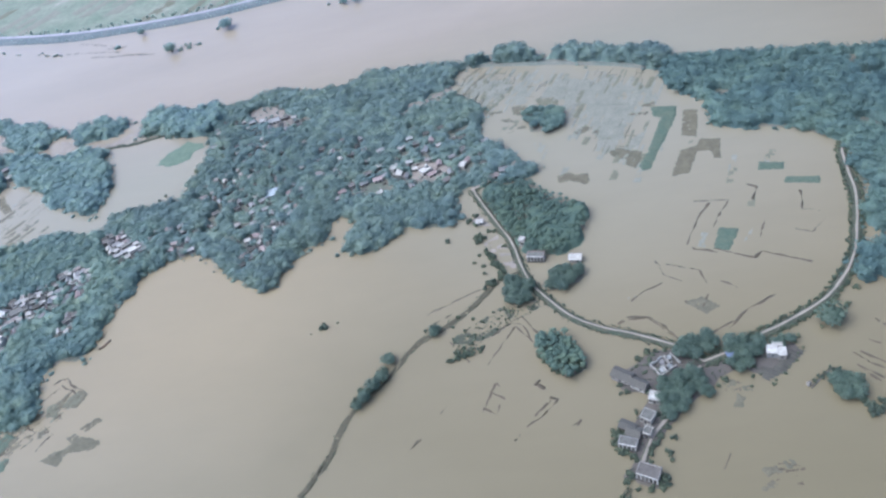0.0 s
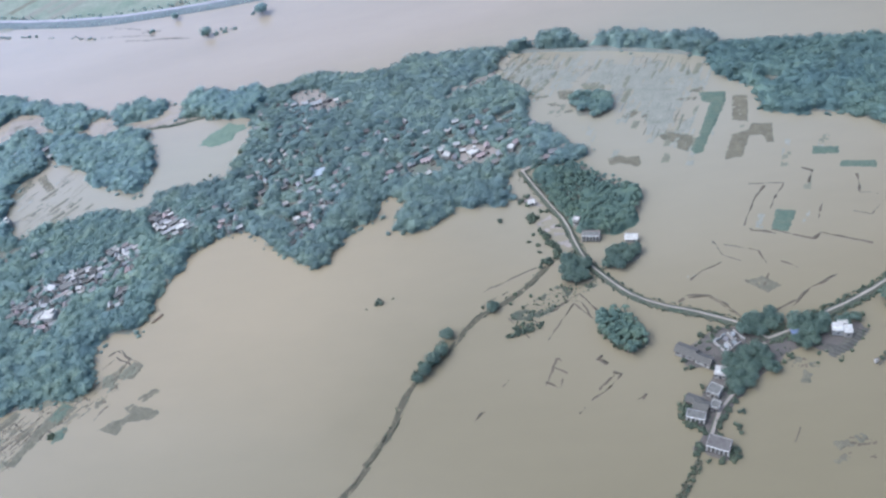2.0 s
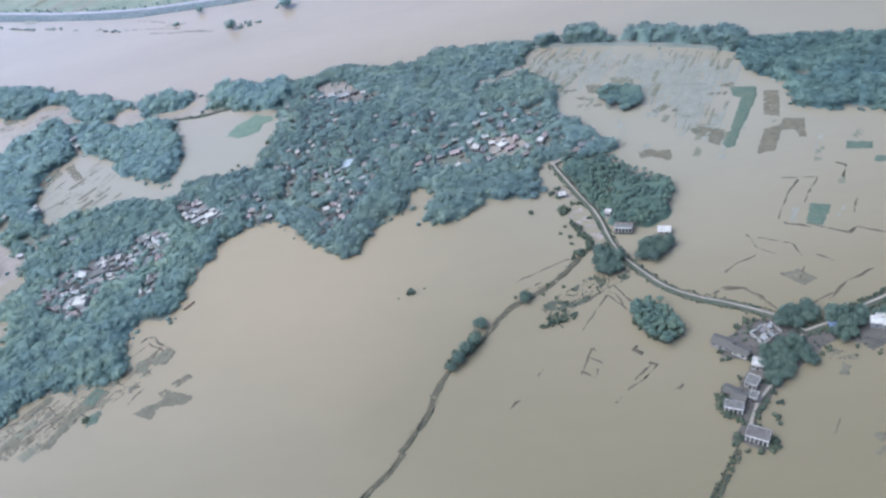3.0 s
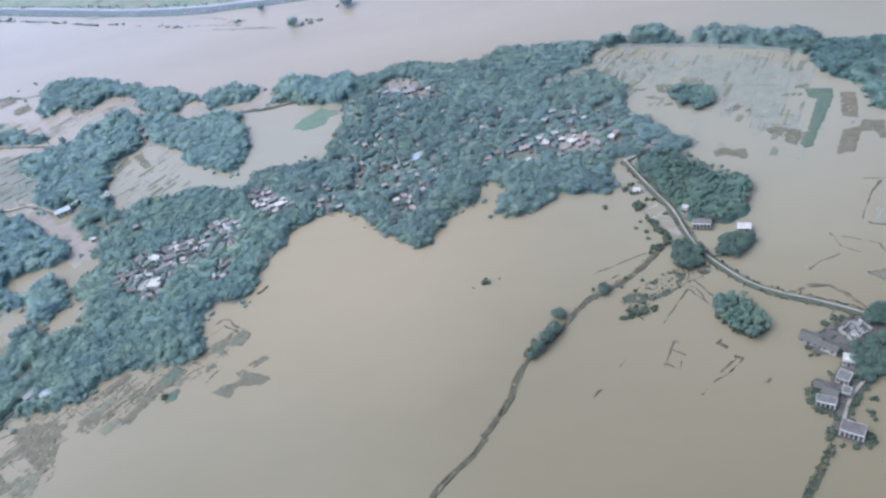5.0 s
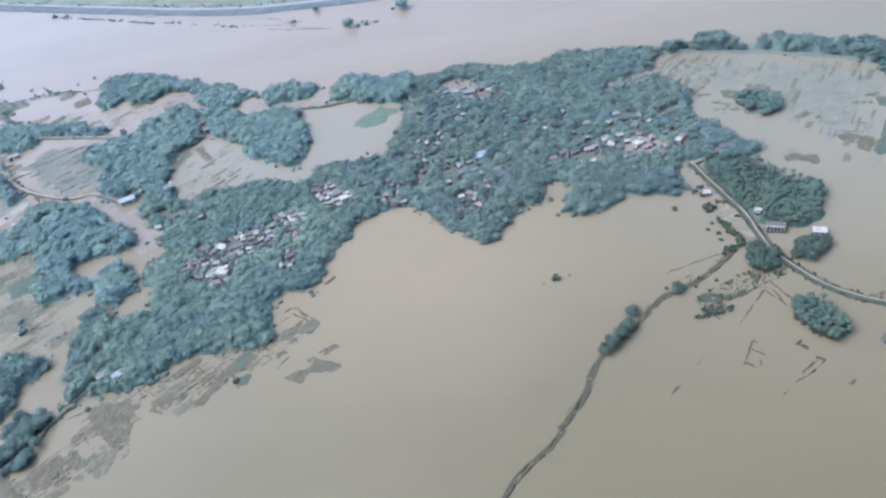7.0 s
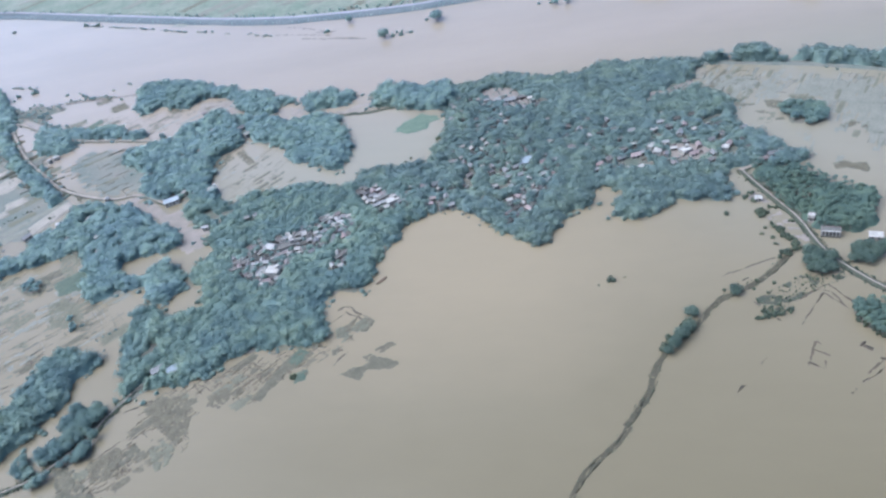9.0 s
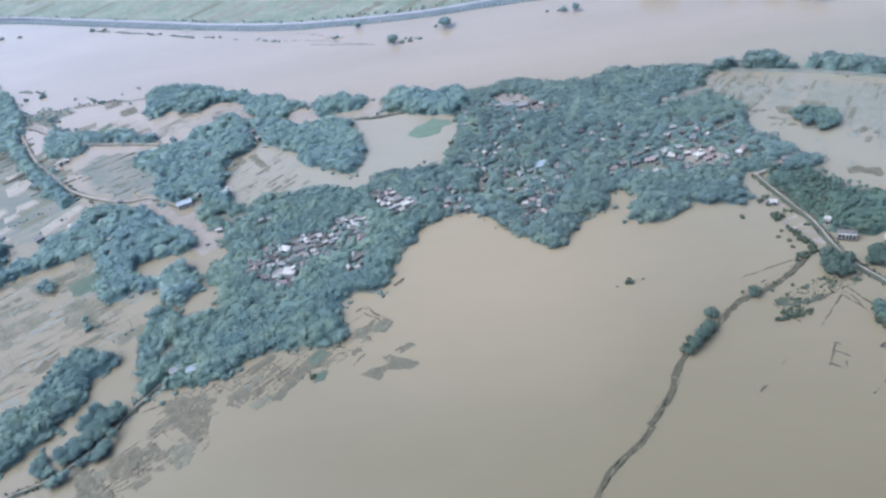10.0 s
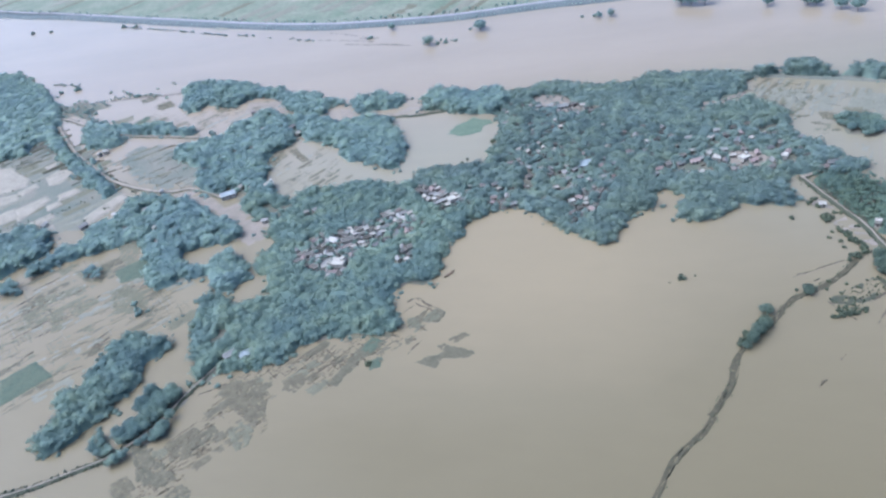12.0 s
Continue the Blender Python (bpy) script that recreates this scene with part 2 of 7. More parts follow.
WOOD_VILLAGE_MID = [(-179, 341), (-187, 323), (-200, 333), (-219, 345), (-229, 361), (-247, 375), (-259, 372), (-272, 372), (-285, 371), (-321, 385), (-339, 432), (-322, 440), (-283, 438), (-277, 449), (-283, 465), (-276, 471), (-274, 489), (-276, 510), (-282, 533), (-268, 542), (-179, 499), (-142, 420), (-145, 392), (-157, 381), (-153, 365), (-167, 364)]
BANK_STRIP = [(-349, 556), (-356, 573), (-343, 594), (-313, 579), (-276, 577), (-271, 552), (-282, 535), (-306, 543)]
WOOD_VILLAGE_WEST = [(-324, 427), (-351, 416), (-382, 426), (-420, 419), (-441, 407), (-461, 418), (-481, 416), (-479, 398), (-452, 379), (-433, 354), (-426, 339), (-439, 333), (-439, 319), (-423, 303), (-410, 279), (-435, 278), (-453, 285), (-467, 282), (-452, 242), (-430, 197), (-422, 205), (-413, 215), (-391, 218), (-375, 234), (-347, 243), (-315, 248), (-316, 261), (-326, 280), (-317, 291), (-303, 289), (-297, 300), (-298, 325), (-284, 363), (-272, 377), (-282, 417)]
WOOD_WEST = [(-636, 325), (-633, 327), (-625, 334), (-622, 346), (-613, 356), (-608, 366), (-607, 382), (-602, 392), (-600, 410), (-596, 421), (-587, 425), (-556, 419), (-536, 413), (-519, 401), (-499, 387), (-483, 377), (-470, 368), (-466, 360), (-473, 354), (-484, 349), (-497, 346), (-509, 341), (-503, 328), (-482, 320), (-474, 320), (-470, 336), (-463, 337), (-455, 325), (-443, 312), (-439, 305), (-445, 295), (-452, 285), (-463, 297), (-471, 306), (-497, 308), (-499, 298), (-508, 294), (-520, 304), (-527, 314), (-531, 329), (-539, 345), (-559, 359), (-574, 354), (-593, 345), (-609, 336), (-615, 330), (-627, 318)]
WOOD_EDGE_WEST = [(-726, 361), (-699, 371), (-679, 389), (-647, 375), (-634, 352), (-658, 316), (-678, 300)]
WOOD_STRIP = [(-512, 152), (-514, 166), (-508, 175), (-518, 191), (-506, 198), (-511, 215), (-507, 235), (-500, 246), (-491, 247), (-483, 237), (-472, 243), (-465, 232), (-477, 222), (-473, 202), (-479, 180), (-494, 154), (-503, 150)]
CLUMP_ROAD_A = [(-459, 182), (-460, 191), (-453, 198), (-441, 197), (-433, 193), (-432, 184), (-434, 173), (-444, 170), (-454, 176)]
CLUMP_ROAD_B = [(-475, 154), (-477, 161), (-470, 163), (-463, 154), (-450, 151), (-447, 146), (-455, 141), (-466, 146)]
WOOD_NORTH = [(-599, 516), (-580, 524), (-559, 529), (-556, 548), (-549, 560), (-540, 570), (-532, 582), (-525, 590), (-508, 572), (-491, 554), (-475, 534), (-469, 514), (-479, 508), (-485, 496), (-491, 475), (-478, 451), (-465, 427), (-450, 410), (-438, 401), (-463, 408), (-480, 414), (-497, 428), (-511, 441), (-514, 424), (-524, 421), (-536, 433), (-547, 457), (-544, 464), (-560, 478), (-584, 492), (-597, 506)]
WOOD_POINT = [(-642, 618), (-649, 646), (-662, 667), (-661, 676), (-642, 681), (-616, 679), (-578, 665), (-559, 653), (-534, 640), (-508, 624), (-492, 624), (-479, 614), (-455, 598), (-447, 590), (-459, 588), (-457, 568), (-468, 564), (-486, 570), (-506, 587), (-518, 610), (-545, 628), (-564, 625), (-574, 608), (-588, 609), (-610, 621), (-618, 608), (-628, 608)]
WOOD_POINT_B = [(-436, 585), (-423, 592), (-413, 587), (-410, 603), (-401, 603), (-390, 584), (-388, 596), (-381, 592), (-376, 578), (-384, 569), (-405, 565), (-416, 560), (-426, 571)]
WOOD_INLET = [(-507, 579), (-481, 560), (-463, 561), (-442, 550), (-429, 537), (-419, 542), (-407, 551), (-381, 538), (-369, 513), (-358, 491), (-355, 459), (-360, 447), (-380, 457), (-393, 468), (-404, 465), (-413, 477), (-421, 492), (-440, 502), (-455, 511), (-465, 517), (-481, 541), (-495, 559)]
WOOD_FAR_WEST = [(-1134, 795), (-1017, 796), (-988, 789), (-938, 745), (-874, 696), (-828, 657), (-804, 622), (-797, 593), (-836, 606), (-905, 645), (-995, 632)]
WOOD_FAR_WEST_B = [(-947, 595), (-867, 595), (-796, 558), (-787, 536), (-817, 528), (-884, 520)]
CLUMP_DYKE = [(-747, 584), (-733, 592), (-700, 572), (-673, 548), (-682, 535), (-706, 535), (-729, 557)]
CLUMP_LANE = [(-699, 503), (-689, 507), (-665, 489), (-649, 468), (-682, 480)]
CLUMP_SHEDS = [(-543, 446), (-538, 458), (-515, 446), (-504, 429), (-516, 422), (-531, 426)]
WOOD_EAST = [(93, 513), (118, 503), (236, 468), (264, 457), (206, 330), (177, 351), (170, 378), (154, 398), (130, 407), (109, 414), (112, 446), (92, 470), (90, 491)]
WOOD_EAST_B = [(172, 354), (186, 346), (203, 336), (197, 322), (179, 329), (168, 336)]
WOOD_EAST_C = [(165, 321), (177, 323), (185, 321), (174, 295), (167, 299), (159, 299), (163, 312)]
WOOD_EAST_D = [(141, 272), (150, 284), (163, 289), (176, 286), (164, 259), (150, 262), (140, 264)]
BANK_EAST = [(-55, 569), (-33, 568), (-9, 571), (8, 551), (27, 553), (45, 550), (69, 531), (96, 525), (107, 509), (95, 500), (66, 518), (25, 539), (-20, 555), (-50, 561)]
PALM_GROVE = [(-48, 389), (-41, 394), (-14, 384), (1, 365), (16, 352), (17, 341), (8, 322), (-3, 315), (-21, 319), (-30, 337), (-41, 364)]
GROVE_FIELD = [(-11, 473), (2, 473), (17, 463), (16, 452), (4, 441), (-9, 447), (-13, 462)]
GROVE_SHED = [(-12, 294), (-6, 301), (2, 302), (8, 298), (7, 292), (-3, 287), (-11, 288)]
GROVE_BEND = [(-36, 292), (-32, 298), (-24, 298), (-20, 292), (-22, 283), (-29, 279), (-35, 283)]
GROVE_POND = [(-22, 252), (-17, 255), (-6, 253), (-3, 246), (2, 235), (0, 230), (-8, 225), (-13, 230), (-20, 239), (-22, 247)]
GROVE_RIGHT = [(107, 204), (111, 208), (116, 205), (117, 199), (114, 195), (107, 195)]
HAMLET_TREES_A = [(46, 234), (51, 238), (59, 241), (65, 239), (64, 233), (54, 229), (46, 229)]
HAMLET_TREES_B = [(69, 234), (75, 235), (84, 233), (83, 226), (77, 222), (70, 216), (65, 219), (68, 227)]
HAMLET_TREES_C = [(31, 212), (33, 217), (41, 220), (49, 221), (54, 219), (55, 211), (56, 207), (53, 204), (50, 207), (47, 206), (43, 202), (39, 198), (34, 195), (32, 198), (32, 205)]
HAMLET_TREES_D = [(87, 230), (94, 232), (100, 231), (99, 228), (92, 227)]
ROAD_WEST = [(-53, 392), (-49, 380), (-38, 352), (-30, 332), (-25, 308), (-20, 293), (-13, 281), (-2, 266), (11, 256), (27, 248), (39, 241), (48, 235), (56, 225)]
ROAD_EAST = [(56, 225), (69, 229), (84, 236), (101, 243), (120, 253), (132, 264), (144, 280), (153, 300), (162, 325), (166, 347), (170, 366), (179, 381)]
ROAD_BRANCH = [(-54, 390), (-41, 397), (-28, 408), (-22, 413)]
CAUSEWAY = [(-23, 307), (-37, 303), (-47, 293), (-57, 282), (-70, 272), (-79, 267), (-90, 258), (-100, 243), (-114, 231), (-123, 213), (-128, 198), (-134, 187), (-140, 178)]
CAUSEWAY2 = [(-138, 178), (-147, 165), (-158, 153), (-168, 133), (-173, 117)]
LANE = [(54, 223), (38, 202), (26, 189), (21, 181), (17, 173)]
LANE_TAIL = [(11, 164), (3, 153), (-6, 140), (-11, 131)]
ROAD_DYKE = [(-526, 112), (-510, 120), (-494, 127), (-478, 136), (-462, 145), (-454, 152), (-444, 165), (-438, 177), (-435, 189), (-432, 197), (-427, 208), (-423, 216), (-419, 225)]
ROAD_FIELDS = [(-792, 602), (-733, 539), (-683, 497), (-641, 464), (-600, 444), (-566, 435), (-542, 437), (-502, 416)]
ROAD_POINT = [(-846, 631), (-791, 619), (-702, 568), (-624, 549), (-567, 538), (-535, 536)]
FAR_BANK = [(-2020, 1469), (-1269, 1130), (-1102, 1064), (-952, 999), (-784, 926), (-653, 872), (-549, 834), (-475, 820), (-362, 806), (-258, 810), (-184, 807), (-95, 809)]
FAR_ROAD = [(-2077, 1524), (-1294, 1163), (-1120, 1090), (-966, 1022), (-794, 946), (-659, 887), (-554, 850), (-478, 833), (-363, 819), (-258, 824), (-184, 821)]
BANK_LINE = [(-72, 550), (-60, 560), (-43, 559), (-11, 548), (25, 535), (66, 515), (92, 499)]
RIVER_SPIT = [(-761, 663), (-730, 664), (-696, 663), (-659, 664)]
LAND_WEST = [(-993, 610), (-865, 591), (-785, 587), (-721, 532), (-637, 462), (-622, 437), (-705, 486), (-760, 508), (-810, 519), (-884, 485)]
YARD = [(75, 218), (80, 221), (84, 219), (96, 228), (102, 224), (91, 214), (81, 210)]
SHOAL_A = [(-446, 581), (-417, 562), (-381, 555), (-359, 578), (-354, 562), (-379, 549), (-413, 547), (-436, 556)]
SHOAL_B = [(-560, 616), (-506, 613), (-497, 585), (-519, 576), (-554, 583)]
SHOAL_C = [(-504, 397), (-485, 412), (-452, 393), (-435, 361), (-453, 344), (-470, 357)]
SHOAL_D = [(167, 334), (179, 328), (176, 321), (165, 321)]
WOOD_ROAD = [(-791, 600), (-775, 592), (-708, 524), (-657, 482), (-621, 449), (-625, 441), (-672, 475), (-726, 520), (-775, 572)]
FAR_FIELDS = [(-2122, 1568), (-1320, 1198), (-984, 1053), (-805, 970), (-668, 911), (-560, 872), (-484, 856), (-366, 839), (-259, 842), (-191, 845), (-388, 989), (-854, 1243), (-1641, 1625), (-2676, 2105)]
MEADOW = [(-669, 500), (-646, 529), (-599, 526), (-527, 474), (-541, 441), (-584, 447), (-644, 486)]
CLUSTER_CORE = [(-403, 326), (-391, 346), (-365, 359), (-346, 372), (-332, 370), (-329, 355), (-340, 342), (-355, 336), (-365, 314), (-363, 301), (-373, 298), (-386, 309), (-396, 313)]
CLUSTER_BLUE = [(-331, 331), (-320, 329), (-317, 310), (-327, 314)]
CLUSTER_GATE = [(-333, 411), (-320, 413), (-291, 389), (-293, 378), (-307, 378), (-326, 397)]
CLUSTER_BAY = [(-271, 389), (-257, 389), (-252, 376), (-268, 376)]
CLUSTER_POINT = [(-211, 376), (-196, 397), (-183, 399), (-182, 384), (-195, 360), (-208, 351)]
CLUSTER_MID = [(-262, 454), (-235, 474), (-198, 449), (-173, 427), (-178, 403), (-203, 402), (-233, 418), (-258, 431)]
CLUSTER_NORTH = [(-275, 546), (-243, 539), (-193, 540), (-189, 517), (-217, 490), (-245, 480), (-271, 500)]
CLUSTER_EAST = [(-126, 437), (-90, 436), (-43, 437), (-45, 412), (-80, 405), (-125, 412)]
CLUSTER_NORTH_EAST = [(-180, 484), (-128, 465), (-77, 470), (-80, 447), (-130, 442), (-176, 454)]
CLUSTER_WEST = [(-598, 389), (-572, 436), (-530, 417), (-514, 361), (-544, 341)]
CLUSTER_LANE = [(-550, 589), (-490, 564), (-485, 516), (-514, 499)]
HAMLET_LAND = [(13, 224), (18, 227), (23, 229), (29, 234), (36, 237), (43, 236), (48, 234), (56, 230), (57, 225), (68, 226), (79, 226), (100, 232), (102, 225), (93, 217), (82, 211), (76, 215), (71, 218), (61, 214), (58, 209), (49, 206), (39, 198), (34, 193), (30, 189), (27, 183), (22, 181), (22, 177), (27, 170), (27, 165), (24, 163), (15, 165), (12, 169), (9, 168), (9, 170), (13, 175), (17, 180), (13, 182), (9, 184), (8, 190), (11, 195), (18, 197), (23, 203), (27, 210), (23, 212), (16, 215), (13, 221)]
SCRUB_BEND = [(-57, 386), (-50, 367), (-42, 353), (-35, 340), (-30, 325), (-25, 312), (-31, 306), (-38, 319), (-46, 328), (-49, 343), (-54, 353), (-57, 370)]
SCRUB_CROSS = [(-67, 263), (-48, 275), (-24, 292), (-16, 277), (-26, 271), (-48, 259), (-63, 246), (-67, 255)]
FIELDS_NORTH_EAST = [(-67, 536), (-43, 550), (24, 525), (89, 493), (86, 468), (80, 447), (55, 387), (34, 410), (17, 433), (17, 463), (-6, 487), (-37, 478), (-67, 523)]
FIELDS_RING = [(51, 382), (84, 438), (102, 404), (168, 370), (149, 301), (119, 265), (74, 240), (37, 258), (29, 276), (56, 306)]
FIELDS_FAR_WEST = [(-914, 537), (-817, 528), (-740, 528), (-632, 448), (-607, 421), (-625, 388), (-705, 378), (-755, 366)]
FIELDS_WEST = [(-644, 298), (-611, 324), (-544, 341), (-486, 302), (-463, 264), (-472, 248), (-513, 244), (-527, 198), (-552, 175)]
FIELDS_SOUTH = [(-417, 197), (-406, 208), (-375, 224), (-349, 236), (-314, 243), (-297, 268), (-288, 257), (-311, 228), (-330, 219), (-345, 197), (-371, 192), (-393, 176), (-412, 163)]
FIELDS_POINT = [(-689, 583), (-670, 642), (-634, 613), (-563, 605), (-518, 610), (-524, 591), (-563, 560), (-592, 552), (-638, 564)]
FIELDS_INLET = [(-483, 463), (-444, 496), (-416, 473), (-386, 440), (-429, 414), (-438, 410)]
NEAR_DEBRIS = [(-452, 121), (-431, 151), (-419, 163), (-400, 176), (-377, 180), (-371, 164), (-392, 156), (-408, 141), (-400, 123)]
P_GREEN_STRIP = [(76, 449), (91, 445), (88, 434), (76, 410), (67, 394), (61, 381), (57, 381), (56, 385), (64, 398), (71, 415), (80, 435), (75, 439)]
P_DARK_A = [(39, 407), (46, 409), (60, 400), (58, 392), (53, 384), (47, 389), (49, 394), (41, 401)]
P_MAUVE_A = [(72, 369), (83, 394), (94, 397), (98, 403), (109, 399), (104, 379), (100, 380), (100, 389), (92, 390), (83, 370)]
P_MAUVE_B = [(94, 439), (104, 437), (96, 405), (87, 410)]
P_BAR_A = [(124, 368), (136, 364), (134, 359), (122, 362)]
P_BAR_B = [(134, 350), (150, 346), (148, 341), (132, 346)]
P_SQUARE = [(87, 316), (96, 313), (87, 297), (80, 301)]
P_MAUVE_C = [(3, 390), (11, 392), (16, 388), (23, 388), (24, 380), (20, 376), (15, 380), (11, 382), (4, 383)]
P_WEED = [(-321, 501), (-319, 512), (-309, 522), (-301, 530), (-284, 523), (-282, 516), (-291, 511), (-291, 502), (-301, 498), (-311, 497)]
P_FIELD_W = [(-575, 206), (-561, 223), (-539, 210), (-560, 185)]
P_MEADOW_STRIP = [(-555, 320), (-538, 337), (-530, 325), (-540, 307)]
P_SOUTH_A = [(-346, 201), (-337, 226), (-331, 237), (-318, 236), (-325, 226), (-335, 219), (-340, 199)]
P_SOUTH_B = [(-325, 219), (-319, 222), (-318, 215), (-323, 213)]
P_SOUTH_C = [(-297, 218), (-283, 225), (-277, 231), (-263, 226), (-267, 221), (-281, 221), (-284, 213)]
P_DARK_SQ = [(56, 265), (65, 267), (73, 259), (65, 255)]
CLEARING = [(-251, 556), (-242, 564), (-218, 558), (-207, 542), (-205, 522), (-221, 523), (-238, 534)]
CLEARING_B = [(-109, 506), (-105, 517), (-92, 520), (-74, 527), (-68, 536), (-69, 519), (-80, 510), (-94, 509), (-104, 502)]
CLEARING_C = [(-97, 421), (-91, 432), (-75, 429), (-67, 417), (-76, 410), (-92, 412)]
BELT_POINT = [(-753, 594), (-751, 608), (-710, 582), (-695, 586), (-677, 574), (-666, 581), (-640, 581), (-615, 559), (-597, 556), (-596, 549), (-662, 558), (-695, 556), (-695, 545), (-710, 538), (-733, 562)]
BELT_SPIT = [(-826, 647), (-813, 664), (-801, 673), (-783, 661), (-763, 660), (-748, 648), (-766, 639), (-756, 617), (-726, 603), (-723, 591), (-767, 616), (-791, 630), (-795, 622)]
WOOD_WEST_EDGE = [(-1021, 799), (-975, 788), (-864, 698), (-804, 626), (-776, 573), (-809, 557), (-829, 543)]
CLUMP_WEST_A = [(-634, 319), (-628, 333), (-624, 344), (-617, 334), (-623, 322), (-627, 313)]
CLUMP_WEST_B = [(-585, 324), (-578, 325), (-565, 320), (-562, 313), (-571, 309), (-580, 314)]
CLUMP_WEST_C = [(-651, 306), (-642, 312), (-629, 303), (-628, 295), (-643, 296)]
CLUSTER_CORE_B = [(-405, 346), (-382, 354), (-366, 362), (-344, 382), (-325, 370), (-323, 350), (-339, 339), (-358, 328), (-375, 328)]
CLUSTER_CORE_W = [(-410, 332), (-396, 333), (-388, 316), (-396, 311), (-404, 318)]
CLUSTER_VILLAGE = [(-381, 350), (-334, 375), (-277, 417), (-236, 485), (-170, 493), (-83, 481), (-34, 440), (-42, 408), (-95, 400), (-141, 407), (-182, 396), (-210, 369), (-257, 390), (-298, 371), (-325, 331), (-368, 335)]
VILLAGE_LANE = [(-100, 430), (-92, 432), (-82, 430), (-74, 425), (-69, 417), (-66, 409)]
BANK_INLET = [(-388, 547), (-372, 546), (-356, 545), (-340, 548), (-327, 550)]
CLEARING_D = [(-363, 334), (-357, 341), (-349, 345), (-342, 350), (-336, 344), (-345, 337), (-353, 331), (-358, 329)]
CLEARING_E = [(-409, 343), (-402, 348), (-397, 353), (-393, 349), (-400, 342), (-404, 337)]
CLEARING_F = [(-376, 305), (-372, 312), (-364, 307), (-367, 299)]
CLUMP_ROAD_C = [(-464, 161), (-462, 168), (-454, 173), (-441, 170), (-432, 170), (-432, 162), (-443, 155), (-456, 156)]
SHOAL_E = [(-561, 430), (-542, 438), (-522, 426), (-503, 408), (-494, 398), (-505, 398), (-527, 410), (-547, 421)]
